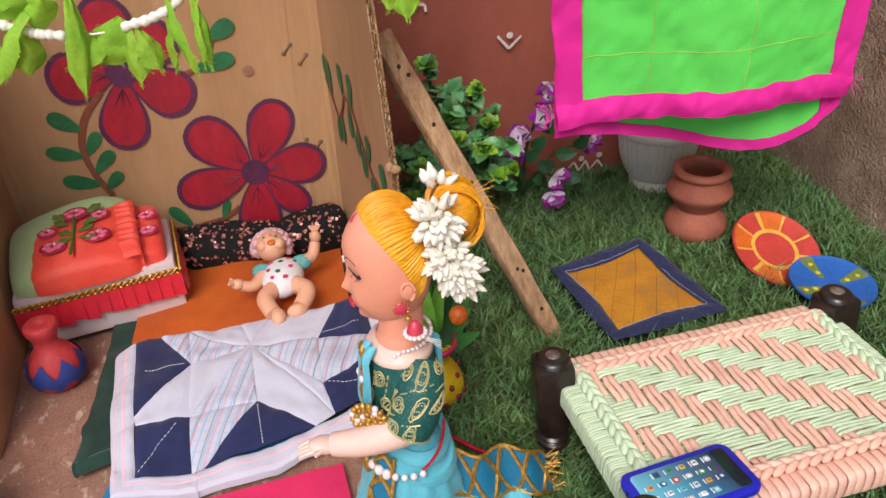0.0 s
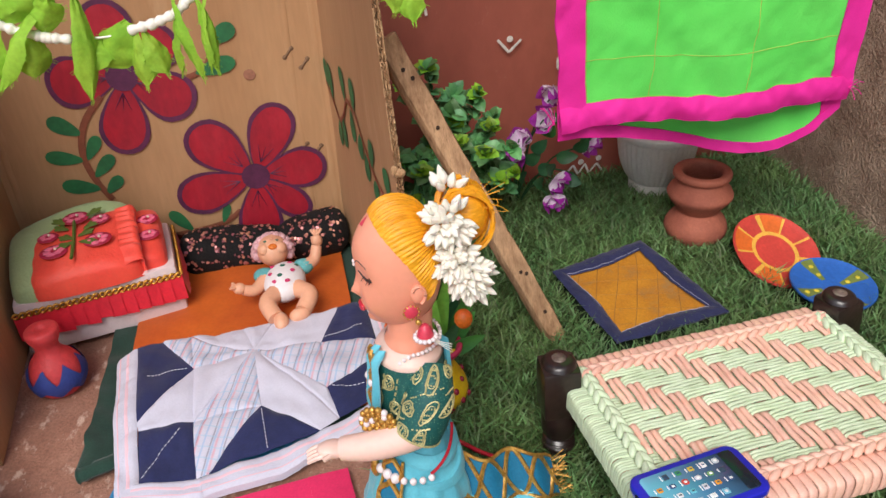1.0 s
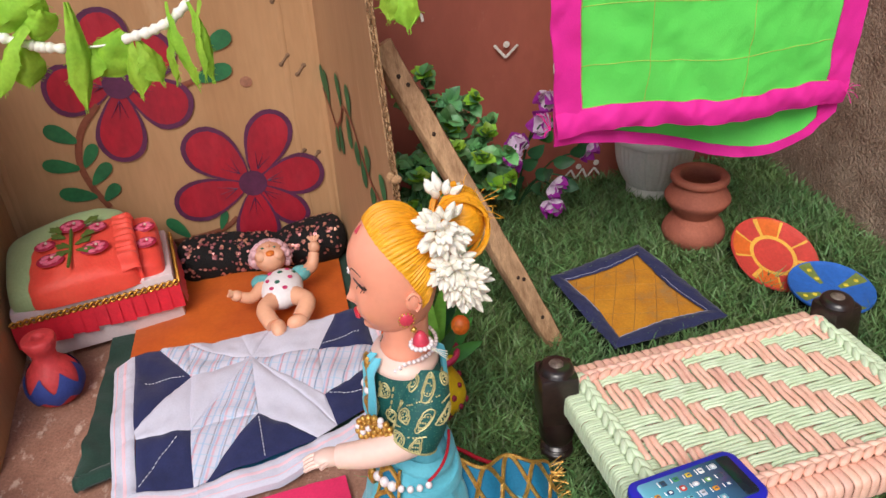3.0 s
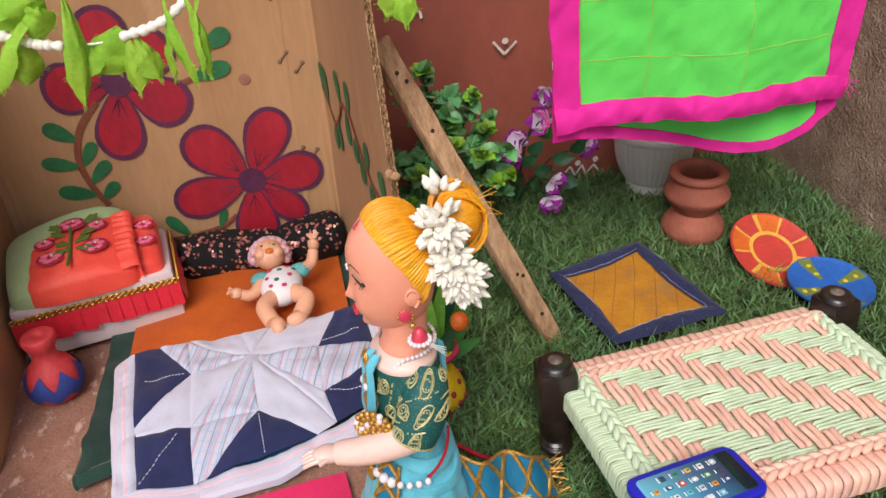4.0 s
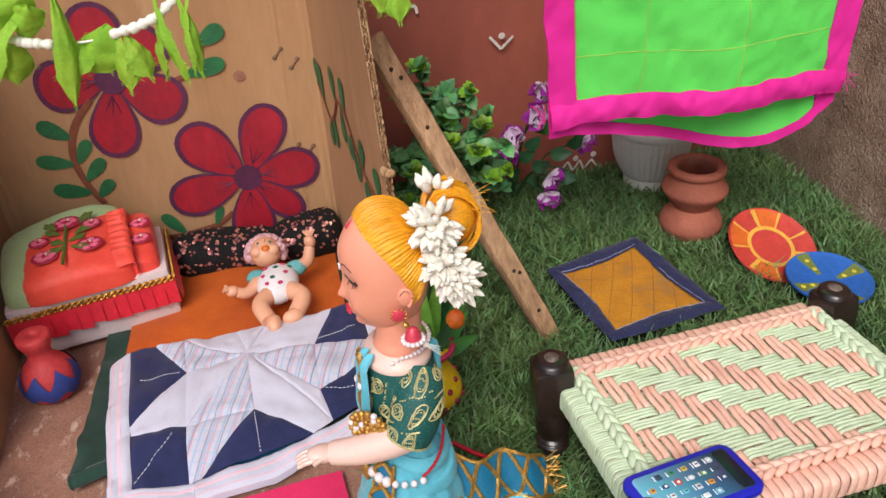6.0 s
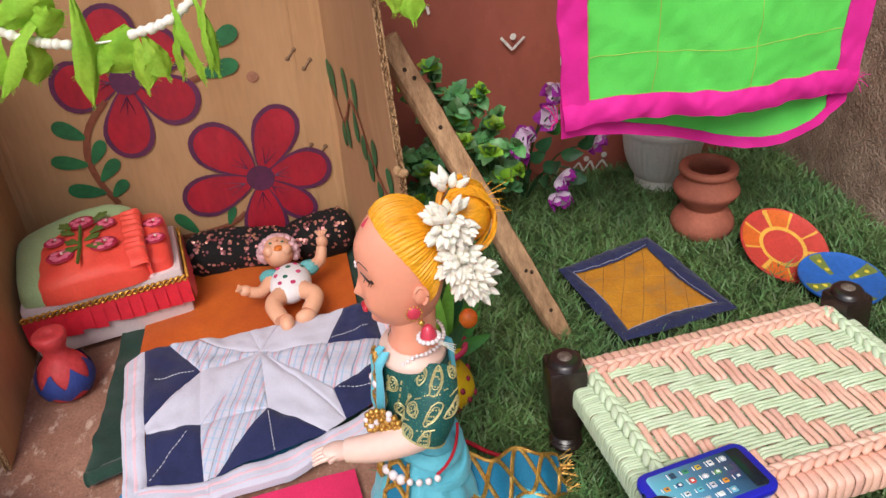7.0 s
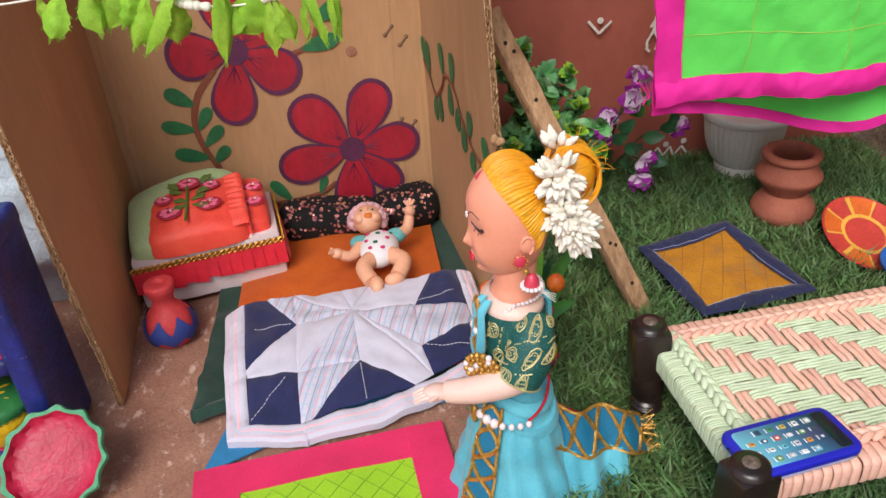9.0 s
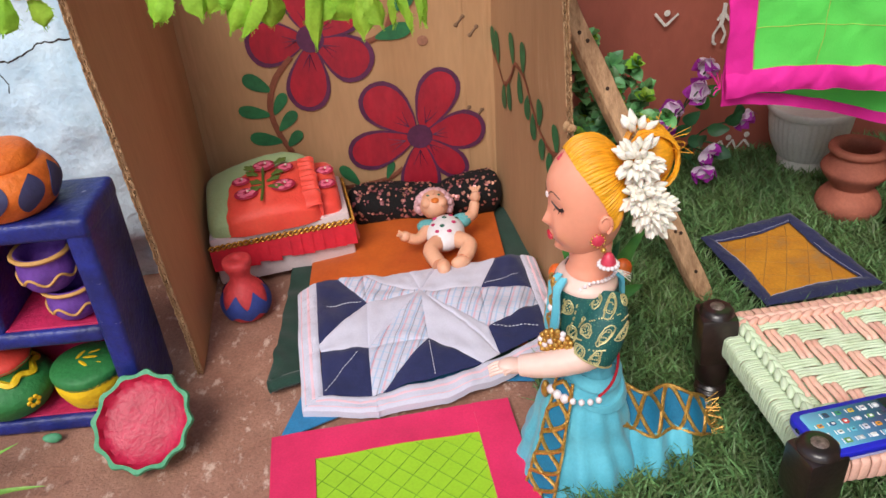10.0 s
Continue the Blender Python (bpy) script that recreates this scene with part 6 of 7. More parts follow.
fl = thing("flower_spray", (0.200, 0.765, 0), "artificial purple and white flowers beside the wall", "flowers")
petal_p = mat("purple_petal", hexa(162, 34, 160), 0.6, 0.1, 90, 400, 0.2, col2=hexa(190, 70, 188), trans=0.25)
petal_w = mat("white_petal", hexa(248, 240, 248), 0.6, 0.05, 90, 400, 0.2, col2=hexa(236, 204, 236), trans=0.35)
froot = Vector((0.200, 0.775, 0.004))
FACING = [Vector(p).normalized() for p in ((-0.6, -0.4, -0.3), (-0.8, -0.4, 0.3), (-0.5, -0.5, 0.7), (-0.3, -0.6, -0.5), (0.6, -0.5, -0.6), (0.6, -0.5, -0.5), (-0.1, -0.7, -0.7))]
for k, (x, y, z) in enumerate(((0.221, 0.735, 0.143), (0.214, 0.735, 0.120), (0.196, 0.757, 0.092), (0.186, 0.748, 0.078), (0.270, 0.74, 0.082), (0.229, 0.722, 0.054), (0.222, 0.715, 0.036), (0.204, 0.745, 0.098), (0.246, 0.728, 0.060))):
    c = Vector((x, y, z))
    bm = bmesh.new()
    tube(bm, path([froot, froot.lerp(c, 0.5) + Vector((0.0, 0.006, 0.02)), c], 6), 0.0009, 5)
    part("stem", bm, plant_d, fl)
    if k >= 7:
        continue
    bm = bmesh.new()
    tilt = random.uniform(0, 6.28)
    face = Vector(FACING[k])
    side = face.cross(Vector((0.3, -1, 0.4))).normalized()
    upv = side.cross(face)
    for n_, spread, r_ in ((4, 0.45, 0.0185), (5, 0.95, 0.0195)):
        for q in range(n_):
            a = tilt + 2 * math.pi * q / n_ + spread
            d = face + (side * math.cos(a) + upv * math.sin(a)) * spread
            leaf(bm, c - face * 0.008, c - face * 0.008 + d.normalized() * r_ * random.uniform(0.88, 1.08), 0.0165, 0.3, side * math.cos(a) + upv * math.sin(a) - face * 0.4, 0, n=8, ragged=0.12, fold=0.2)
    edge_ = c - face * 0.008
    for f in bm.faces:
        f.material_index = 0 if (f.calc_center_median() - edge_).length > 0.0132 else 1
    part("blossom", bm, [petal_p, petal_w] if k % 3 else [petal_p, petal_w], fl, "purple and white cloth blossom")
# spray leaves: darker green for those starting below 0.09, mid green above
for x, y, z, dx, dz in ((0.200, 0.748, 0.070, 0.014, 0.012), (0.212, 0.742, 0.062, 0.016, 0.006), (0.205, 0.74, 0.085, 0.012, 0.016), (0.23, 0.738, 0.075, 0.020, 0.004), (0.250, 0.738, 0.080, 0.010, 0.018),
                      (0.258, 0.736, 0.088, -0.004, 0.020), (0.215, 0.735, 0.05, -0.014, 0.008), (0.198, 0.742, 0.055, -0.012, 0.010), (0.224, 0.730, 0.065, -0.012, 0.012), (0.235, 0.728, 0.056, 0.016, -0.004), (0.218, 0.74, 0.10, 0.006, 0.016), (0.226, 0.742, 0.115, 0.010, 0.010)):
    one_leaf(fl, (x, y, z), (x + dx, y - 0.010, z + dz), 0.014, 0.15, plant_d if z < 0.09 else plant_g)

# ---- painted clay shelf ----
shelf = thing("clay_shelf", (-0.40, 0.50, 0), "blue painted clay shelf with pink compartments", "shelf")
SX0, SX1, SY0, SY1, ST = -0.52, -0.297, 0.463, 0.528, 0.181
def lump(bm, k=0.0012):
    bmesh.ops.subdivide_edges(bm, edges=[e for e in bm.edges if e.calc_length() > 0.02], cuts=3, use_grid_fill=True)
    for v in bm.verts:
        v.co += k * Vector((nz(v.co.x * 60, v.co.y * 60, v.co.z * 60), nz(v.co.y * 60, v.co.z * 60, 3.0), nz(v.co.z * 60, v.co.x * 60, 7.0)))
def slab(name, lo, hi, m, bev=0.005, label=""):
    bm = bmesh.new()
    box(bm, lo, hi, bev, seg=3)
    lump(bm)
    return part(name, bm, m, shelf, label)
slab("side_panel", (SX1 - 0.017, SY0, 0.0), (SX1, SY1, ST), shelf_blue)
slab("side_panel", (SX0, SY0, 0.0), (SX0 + 0.017, SY1, ST), shelf_blue)
slab("top_board", (SX0, SY0 - 0.001, ST - 0.012), (SX1 + 0.001, SY1, ST + 0.004), shelf_blue)
slab("middle_board", (SX0 + 0.015, SY0 + 0.001, 0.082), (SX1 - 0.015, SY1 - 0.004, 0.096), shelf_blue)
slab("base_board", (SX0 + 0.015, SY0 + 0.001, 0.0), (SX1 - 0.015, SY1 - 0.004, 0.013), shelf_blue)
slab("divider", (-0.398, SY0 + 0.004, 0.094), (-0.380, SY1 - 0.004, ST - 0.010), shelf_blue)
slab("back_board", (SX0 + 0.01, SY1 - 0.006, 0.004), (SX1 - 0.01, SY1 - 0.001, ST - 0.004), shelf_pink, 0.001, "pink painted back")
for z in (0.013, 0.096):
    slab("shelf_floor", (SX0 + 0.017, SY0 + 0.006, z - 0.001), (SX1 - 0.017, SY1 - 0.006, z + 0.0012), shelf_pink, 0.0004, "pink painted shelf floor")

def pot_thing(name, at, prof, m, label, bands=()):
    th = thing(name, at, label, "pot")
    bm = bmesh.new()
    pr = smooth_profile(prof, 4)
    lathe(bm, pr, at, 36, wob=0.03)
    part("body", bm, m, th)
    for z0, amp, n, w, bmats, nm in bands:
        bm = bmesh.new()
        def rad(z):
            for (r0, za), (r1, zb) in zip(pr, pr[1:]):
                if za <= z <= zb:
                    return r0 + (r1 - r0) * (z - za) / max(1e-6, zb - za)
            return pr[0][0]
        pts = []
        for k in range(97):
            a = 2 * math.pi * k / 96
            z = z0 + amp * math.sin(n * a)
            r = rad(z) * 1.01
            pts.append(Vector(at) + Vector((r * math.cos(a), r * math.sin(a), z)))
        tube(bm, pts, w, 5)
        part(nm, bm, bmats, th)
    return th
purple_c = mat("purple_painted_clay", hexa(112, 66, 160), 0.65, 0.12, 60, 300, 0.4, 0.0008, col2=hexa(86, 46, 130), brush=60)
ochre_c = mat("ochre_paint", hexa(204, 152, 84), 0.65, 0.1, 60, 300, 0.3)
orange_c = mat("orange_painted_clay", hexa(226, 116, 34), 0.6, 0.08, 60, 300, 0.4, 0.0008, col2=hexa(206, 94, 24), brush=60)
indigo_c = mat("indigo_paint", hexa(58, 58, 96), 0.65, 0.1, 60, 300, 0.3)
green_c = mat("green_painted_clay", hexa(44, 122, 62), 0.6, 0.1, 60, 300, 0.4, 0.0008, brush=60)
red_c = mat("red_lid_paint", hexa(214, 62, 50), 0.6, 0.1, 60, 300, 0.3)
cup = [(0.010, 0.0), (0.0145, 0.003), (0.0185, 0.012), (0.0175, 0.022), (0.0185, 0.0255), (0.0165, 0.0275), (0.0125, 0.024), (0.010, 0.016), (0.001, 0.015)]
pot_thing("clay_cup", (-0.333, 0.485, 0.097), cup, purple_c, "purple clay pot with ochre wavy line and rim", ((0.012, 0.003, 6, 0.0011, ochre_c, "wavy_line"), (0.0262, 0, 1, 0.0016, ochre_c, "rim_line")))
pot_thing("clay_cup", (-0.342, 0.482, 0.1245), [(r * 1.05, z * 1.12) for r, z in cup], purple_c, "purple clay pot stacked on another one", ((0.013, 0.003, 6, 0.0011, ochre_c, "wavy_line"), (0.0296, 0, 1, 0.0019, ochre_c, "rim_line")))
op = pot_thing("clay_pot", (-0.352, 0.490, 0.184), [(0.020, 0.0), (0.028, 0.003), (0.0345, 0.015), (0.0335, 0.025), (0.026, 0.034), (0.001, 0.037)], orange_c, "orange clay pot with indigo leaf shapes and lid")
for k in range(9):
    bm = bmesh.new()
    a = k * 40
    def blot(u, v, a=a):
        s = math.sin(math.pi * u) ** 0.7
        z = 0.0075 + 0.0235 * u
        r = 0.0360 - 32 * (z - 0.018) ** 2
        g = radians(a + (u - 0.5) * 16 + 15 * s * (v - 0.5) * 2)
        return (-0.352 + r * math.cos(g), 0.490 + r * math.sin(g), 0.184 + z)
    sheet(bm, blot, 12, 8, thick=-0.0006)
    part("painted_leaf", bm, indigo_c, op)
bm = bmesh.new()
lathe(bm, smooth_profile([(0.024, 0.0), (0.0255, 0.004), (0.020, 0.012), (0.001, 0.015)], 4), (-0.352, 0.490, 0.2165), 32, wob=0.05)
part("lid", bm, orange_c, op, "domed orange lid")
yp = pot_thing("lidded_pot", (-0.345, 0.487, 0.014), [(0.013, 0.0), (0.020, 0.004), (0.0255, 0.018), (0.0255, 0.026), (0.024, 0.028), (0.001, 0.028)], yellow_clay, "yellow clay pot with green lid on the lower shelf")
bm = bmesh.new()
lathe(bm, smooth_profile([(0.0255, 0.026), (0.0268, 0.031), (0.024, 0.0355), (0.012, 0.0385), (0.001, 0.039)], 4), (-0.345, 0.487, 0.014), 32, wob=0.04)
lid = part("lid", bm, green_c, yp, "green lid with yellow leaf pattern")
bm = bmesh.new()
for k in range(12):
    a, r = k * 2.4, 0.004 + 0.0012 * k
    ball(bm, (-0.345 + r * math.cos(a), 0.487 + r * math.sin(a), 0.014 + 0.0385 - 0.00006 * k * k * 0.6), (0.0068, 0.0021, 0.0009), 0, 8, pose(0, 0, 0, 0, 0, k * 70))
part("leaf_pattern", bm, yellow_clay, lid)
gp = pot_thing("clay_pot", (-0.408, 0.488, 0.014), [(0.018, 0.0), (0.026, 0.004), (0.0335, 0.018), (0.030, 0.028), (0.021, 0.036), (0.020, 0.042), (0.023, 0.046), (0.001, 0.047)], green_c, "green clay pot with yellow flowers and red lid", ((0.035, 0.0016, 8, 0.003, yellow_clay, "yellow_collar"),))
bm = bmesh.new()
lathe(bm, smooth_profile([(0.0235, 0.044), (0.022, 0.049), (0.012, 0.055), (0.005, 0.060), (0.001, 0.062)], 4), (-0.408, 0.488, 0.014), 28, wob=0.05)
part("lid", bm, red_c, gp, "red lid")
for a in (-100, -40, 10):
    bm = bmesh.new()
    for k in range(6):
        aa, z = a + 6.5 * math.cos(k * 1.047), 0.014 + 0.018 + 0.0036 * math.sin(k * 1.047)
        ball(bm, (-0.408 + 0.0336 * math.cos(radians(aa)), 0.488 + 0.0336 * math.sin(radians(aa)), z), (0.001, 0.0022, 0.0020), 0, 6, pose(0, 0, 0, 0, 0, aa))
    part("painted_flower", bm, yellow_clay, gp)

# ---- scalloped dish leaning on the shelf ----
dish = thing("scalloped_dish", (-0.292, 0.410, 0), "pink clay dish with green scalloped rim leaning on the shelf", "dish")
DM = Matrix.Translation((-0.291, 0.436, 0.0265)) @ pose(0, 0, 0, 40, 0, -6) @ Matrix.Diagonal((0.95, 0.95, 1, 1))
bm = bmesh.new()
def scal(a):
    return 0.97 + 0.085 * abs(math.cos(6.0 * a)) ** 3
prof = [(0.001, -0.004, 0), (0.026, -0.004, 0), (0.034, 0.000, 0.4), (0.0385, 0.008, 1), (0.0375, 0.0105, 1), (0.0345, 0.0095, 0.6), (0.0325, 0.004, 0.1), (0.028, 0.002, 0), (0.016, 0.001, 0), (0.00005, 0.001, 0)]
rows = [[bm.verts.new((r * (1 + (scal(2 * math.pi * i / 96) - 1) * k) * math.cos(2 * math.pi * i / 96), r * (1 + (scal(2 * math.pi * i / 96) - 1) * k) * math.sin(2 * math.pi * i / 96), z)) for i in range(96)] for r, z, k in prof]
for k in range(len(rows) - 1):
    for i in range(96):
        bm.faces.new((rows[k][i], rows[k][(i + 1) % 96], rows[k + 1][(i + 1) % 96], rows[k + 1][i])).material_index = 0 if k < 5 else 1
bm.transform(DM)
mint_c = mat("mint_painted_clay", hexa(92, 164, 124), 0.6, 0.12, 60, 300, 0.4, 0.0008, col2=hexa(64, 140, 98), brush=60)
rose_c = mat("rose_painted_clay", hexa(190, 32, 70), 0.45, 0.1, 40, 300, 0.4, 0.0008, col2=hexa(160, 20, 52), brush=50)
part("bowl", bm, [mint_c, rose_c], dish)

# ---- grass tuft by the shelf ----
tuft = thing("grass_tuft", (-0.412, 0.415, 0), "sparse tuft of thin green grass blades", "grass")
for x, y, dx, dy, dz in ((-0.42, 0.415, 0.030, 0.01, 0.055), (-0.425, 0.41, 0.045, 0.0, 0.035), (-0.43, 0.42, 0.02, 0.0, 0.06), (-0.415, 0.40, 0.05, -0.005, 0.012), (-0.44, 0.41, 0.01, 0.02, 0.05)):
    bm = bmesh.new()
    leaf(bm, (x, y, 0), (x + dx + 0.012, y + dy, dz * 1.25), 0.0040, 0.25, (0, -0.5, 1), n=8)
    part("blade", bm, plant_l, tuft)

bm = bmesh.new()
ball(bm, (-0.374, 0.455, 0.003), (0.007, 0.004, 0.0035), 0, 10)
lump(bm, 0.002)
tagged(part("clay_chip", bm, mint_c), "small teal clay chip lying on the floor", "clay chip")

# ---- doll in a sari ----
skin = mat("doll_vinyl", hexa(236, 158, 130), 0.40, 0.02, 20, 300, 0.02, sub=0.08)
arm_skin = mat("doll_arm_vinyl", hexa(238, 202, 188), 0.42, 0.03, 30, 300, 0.03, sub=0.08)
hair = mat("yellow_doll_hair", hexa(244, 176, 34), 0.45, 0.16, 30, 700, 0.5, 0.0006, col2=hexa(222, 142, 18), stretch=(0.25, 1, 1))
sari = mat("turquoise_chiffon", hexa(98, 186, 204), 0.7, 0.05, 30, 500, 0.25, 0.0006, col2=hexa(72, 164, 186), sheen=0.2, brush=40)
brocade = mat("teal_brocade", hexa(20, 88, 84), 0.6, 0.1, 60, 700, 0.3, 0.0004)
def add_brocade(m):
    """A fine lighter weave over the teal ground."""
    N, L = m.node_tree.nodes, m.node_tree.links
    b = N["Principled BSDF"]
    src = b.inputs["Base Color"].links[0].from_socket
    tc = N.new("ShaderNodeTexCoord")
    for sc, lo, hi in ((620, 0.0, 0.24),):
        v = N.new("ShaderNodeTexVoronoi")
        v.inputs["Scale"].default_value, v.inputs["Randomness"].default_value = sc, 0.35
        L.new(tc.outputs["Object"], v.inputs["Vector"])
        g1, g2, mu, mx = N.new("ShaderNodeMath"), N.new("ShaderNodeMath"), N.new("ShaderNodeMath"), N.new("ShaderNodeMixRGB")
        g1.operation, g2.operation, mu.operation = "GREATER_THAN", "LESS_THAN", "MULTIPLY"
        g1.inputs[1].default_value, g2.inputs[1].default_value = lo, hi
        L.new(v.outputs["Distance"], g1.inputs[0])
        L.new(v.outputs["Distance"], g2.inputs[0])
        L.new(g1.outputs[0], mu.inputs[0])
        L.new(g2.outputs[0], mu.inputs[1])
        L.new(mu.outputs[0], mx.inputs[0])
        L.new(src, mx.inputs[1])
        mx.inputs[2].default_value = hexa(84, 128, 104)
        src = mx.outputs[0]
    L.new(src, b.inputs["Base Color"])
add_brocade(brocade)
flower_w = plain("ivory_cloth_flower", 240, 234, 220, 0.6, vary=0.03, sub=0.1)
gold_d = mat("gold_lace", hexa(222, 176, 92), 0.32, 0.25, 200, 900, 0.5, 0.0005, metal=0.65, col2=hexa(166, 114, 46))
lace_blue = mat("blue_lace_ground", hexa(18, 112, 150), 0.7, 0.1, 80, 600, 0.3)
pearl = mat("pearl", hexa(236, 224, 226), 0.22, 0.02, 40, 300, 0.0, coat=0.5)
ruby = mat("pink_enamel", hexa(214, 62, 86), 0.35, 0.1, 200, 600, 0.3, coat=0.3)
red_cord = mat("red_cord", hexa(190, 20, 44), 0.8, 0.1, 80, 700, 0.4)
lip = plain("lip_paint", 204, 44, 64, 0.35)
lash = plain("lash_paint", 50, 34, 32, 0.5)
motif_g = mat("gold_brocade_thread", hexa(206, 196, 140), 0.5, 0.15, 200, 900, 0.3, metal=0.3)
DOLL = [skin, arm_skin, hair, sari, brocade, flower_w, gold_d, lace_blue, pearl, ruby, red_cord, lip, lash, motif_g]
SK, AR, HA, SA, BR, FL, GO, LB, PE, RU, RC, LI, LA, MG = range(14)
random.seed(21)
bm = bmesh.new()
DY = 0.385
hc = Vector((0.0178, DY, 0.2085))
# head: an egg with cheeks, nose and chin, looking along -x
vs = ball(bm, (0, 0, 0), 1.0, SK, 84)
def head_shape(d):
    x, y, z = d
    r = Vector((x * 0.0218, y * 0.0212, z * 0.0360))
    if z < 0:
        rho = max(0.12, math.sqrt(max(0, 1 - z * z)))
        full = min(1.5, max(0, 1 - abs(z) ** 2.7) ** (1 / 2.7) / rho)
        r.x *= full * (1 - 0.10 * z * z)
        r.y *= 1 + (full - 1) * 0.55 - 0.22 * z * z
    else:
        r.x *= 1 + 0.06 * z
    if x < 0:
        mid = math.exp(-(y / 0.55) ** 2)
        r.x -= 0.0022 * math.exp(-((z - 0.42) / 0.30) ** 2) * mid
        cheek = math.exp(-((z + 0.46) / 0.24) ** 2) * math.exp(-((abs(y) - 0.42) / 0.26) ** 2)
        r += Vector((-0.0020, 0.0008 * (1 if y > 0 else -1), 0)) * cheek
        r.x -= 0.0040 * math.exp(-((z + 0.33) / 0.085) ** 2) * math.exp(-(y / 0.105) ** 2)
        r.x -= 0.0018 * math.exp(-((z + 0.20) / 0.13) ** 2) * math.exp(-(y / 0.085) ** 2)
        r.x += 0.0010 * math.exp(-((z + 0.47) / 0.035) ** 2) * math.exp(-(y / 0.20) ** 2)
        r.x -= 0.0026 * math.exp(-((z + 0.60) / 0.085) ** 2) * math.exp(-(y / 0.19) ** 2)
        r.x += 0.0008 * math.exp(-((z + 0.72) / 0.04) ** 2) * math.exp(-(y / 0.22) ** 2)
        r.x -= 0.0042 * math.exp(-((z + 0.85) / 0.10) ** 2) * math.exp(-(y / 0.24) ** 2)
        r.x += 0.0018 * math.exp(-((z + 0.04) / 0.13) ** 2) * math.exp(-((abs(y) - 0.40) / 0.20) ** 2)
    return r
for v in vs:
    v.co = hc + head_shape(v.co)
face_v = list(vs)
# hair cap: rooted strands swept back to the bun
bun = Vector((0.0455, DY, 0.226))
def cap(u, v):
    a = (u - 0.5) * 2 * radians(112)
    lift = radians(58)
    sa = math.sin(a) ** 2
    d0 = Vector((-math.cos(a) * math.cos(lift) * 1.05 + 0.34 * sa * sa, math.sin(a), math.sin(lift) * math.cos(a * 1.10) + 0.02 * nz(u * 60, 2.0)))
    d1 = Vector((0.9, math.sin(a) * 0.25, 0.40))
    d = (d0.normalized() * (1 - v) + d1.normalized() * v).normalized()
    p = hc + head_shape(d) * (1.004 + 0.052 * math.sin(math.pi * min(1, 0.04 + v * 1.0)) ** 0.7)
    ridge = (0.00022 * math.sin(u * 430 + 5 * nz(u * 9, v * 2)) + 0.0007 * nz(u * 55, v * 1.6) + 0.0005 * nz(u * 130, v * 2.5, 3.0)) * min(1, 0.3 + v * 4)
    return p + d * ridge
n_before = len(bm.verts)
sheet(bm, cap, 420, 16, HA)
bm.verts.ensure_lookup_table()
face_v += list(bm.verts)[n_before:]
ball(bm, bun + Vector((0.008, 0.002, 0.004)), (0.0125, 0.0125, 0.0150), HA, 20)
for k in range(26):
    a = random.uniform(0, 6.28)
    c = bun + Vector((0.008, 0.002, 0.004))
    pts = [c + Vector((0.0130 * math.cos(a + s * 1.4), 0.0130 * math.sin(k * 0.9) * math.cos(s), 0.0152 * math.sin(a + s * 1.4))) for s in np.linspace(0, 1.6, 8)]
    tube(bm, pts, 0.0011, 5, HA)
for k in range(16):
    c = bun + Vector((0.012, 0, 0.012))
    d = Vector((random.uniform(-0.3, 1), random.uniform(-0.8, 0.4), random.uniform(-0.4, 1))).normalized()
    tube(bm, path([c, c + d * 0.012, c + d * 0.016 + Vector((random.uniform(-0.004, 0.004), 0, random.uniform(-0.004, 0.002)))], 4), 0.00016, 3, HA)
# ivory buds round the bun
def bud_cluster(c, n, r, axis):
    for k in range(n):
        d = (Vector(axis) * 0.5 + Vector((random.uniform(-1, 1), random.uniform(-1, 0.5), random.uniform(-1, 1)))).normalized()
        q = d.to_track_quat("Z", "Y").to_matrix().to_4x4()
        L_ = random.uniform(0.0075, 0.0115)
        lathe(bm, [(0.0004, 0), (0.0020, L_ * 0.25), (0.0024, L_ * 0.5), (0.0012, L_ * 0.85), (0.0001, L_)], Vector(c) + d * r, 7, q.to_3x3(), FL)
for c, n, r, ax_ in (((0.0415, 0.3725, 0.236), 52, 0.0065, (-0.2, -1, 0.5)), ((0.0490, 0.371, 0.2075), 50, 0.0070, (0.3, -1, -0.4)), ((0.0440, 0.370, 0.217), 44, 0.0055, (-0.1, -1, 0)), ((0.046, 0.392, 0.240), 14, 0.005, (0, 0.6, 0.8)), ((0.043, 0.374, 0.226), 14, 0.003, (-0.8, -0.8, 0.2)), ((0.053, 0.371, 0.199), 14, 0.003, (0.2, -0.8, -1))):
    bud_cluster(c, n, r, ax_)
for k in range(7):
    z = 0.205 + 0.0032 * k
    tube(bm, path([(0.040, 0.3685, z), (0.044, 0.3635, z - 0.0005), (0.0485, 0.3655, z - 0.001)], 4), 0.0012, 6, FL)
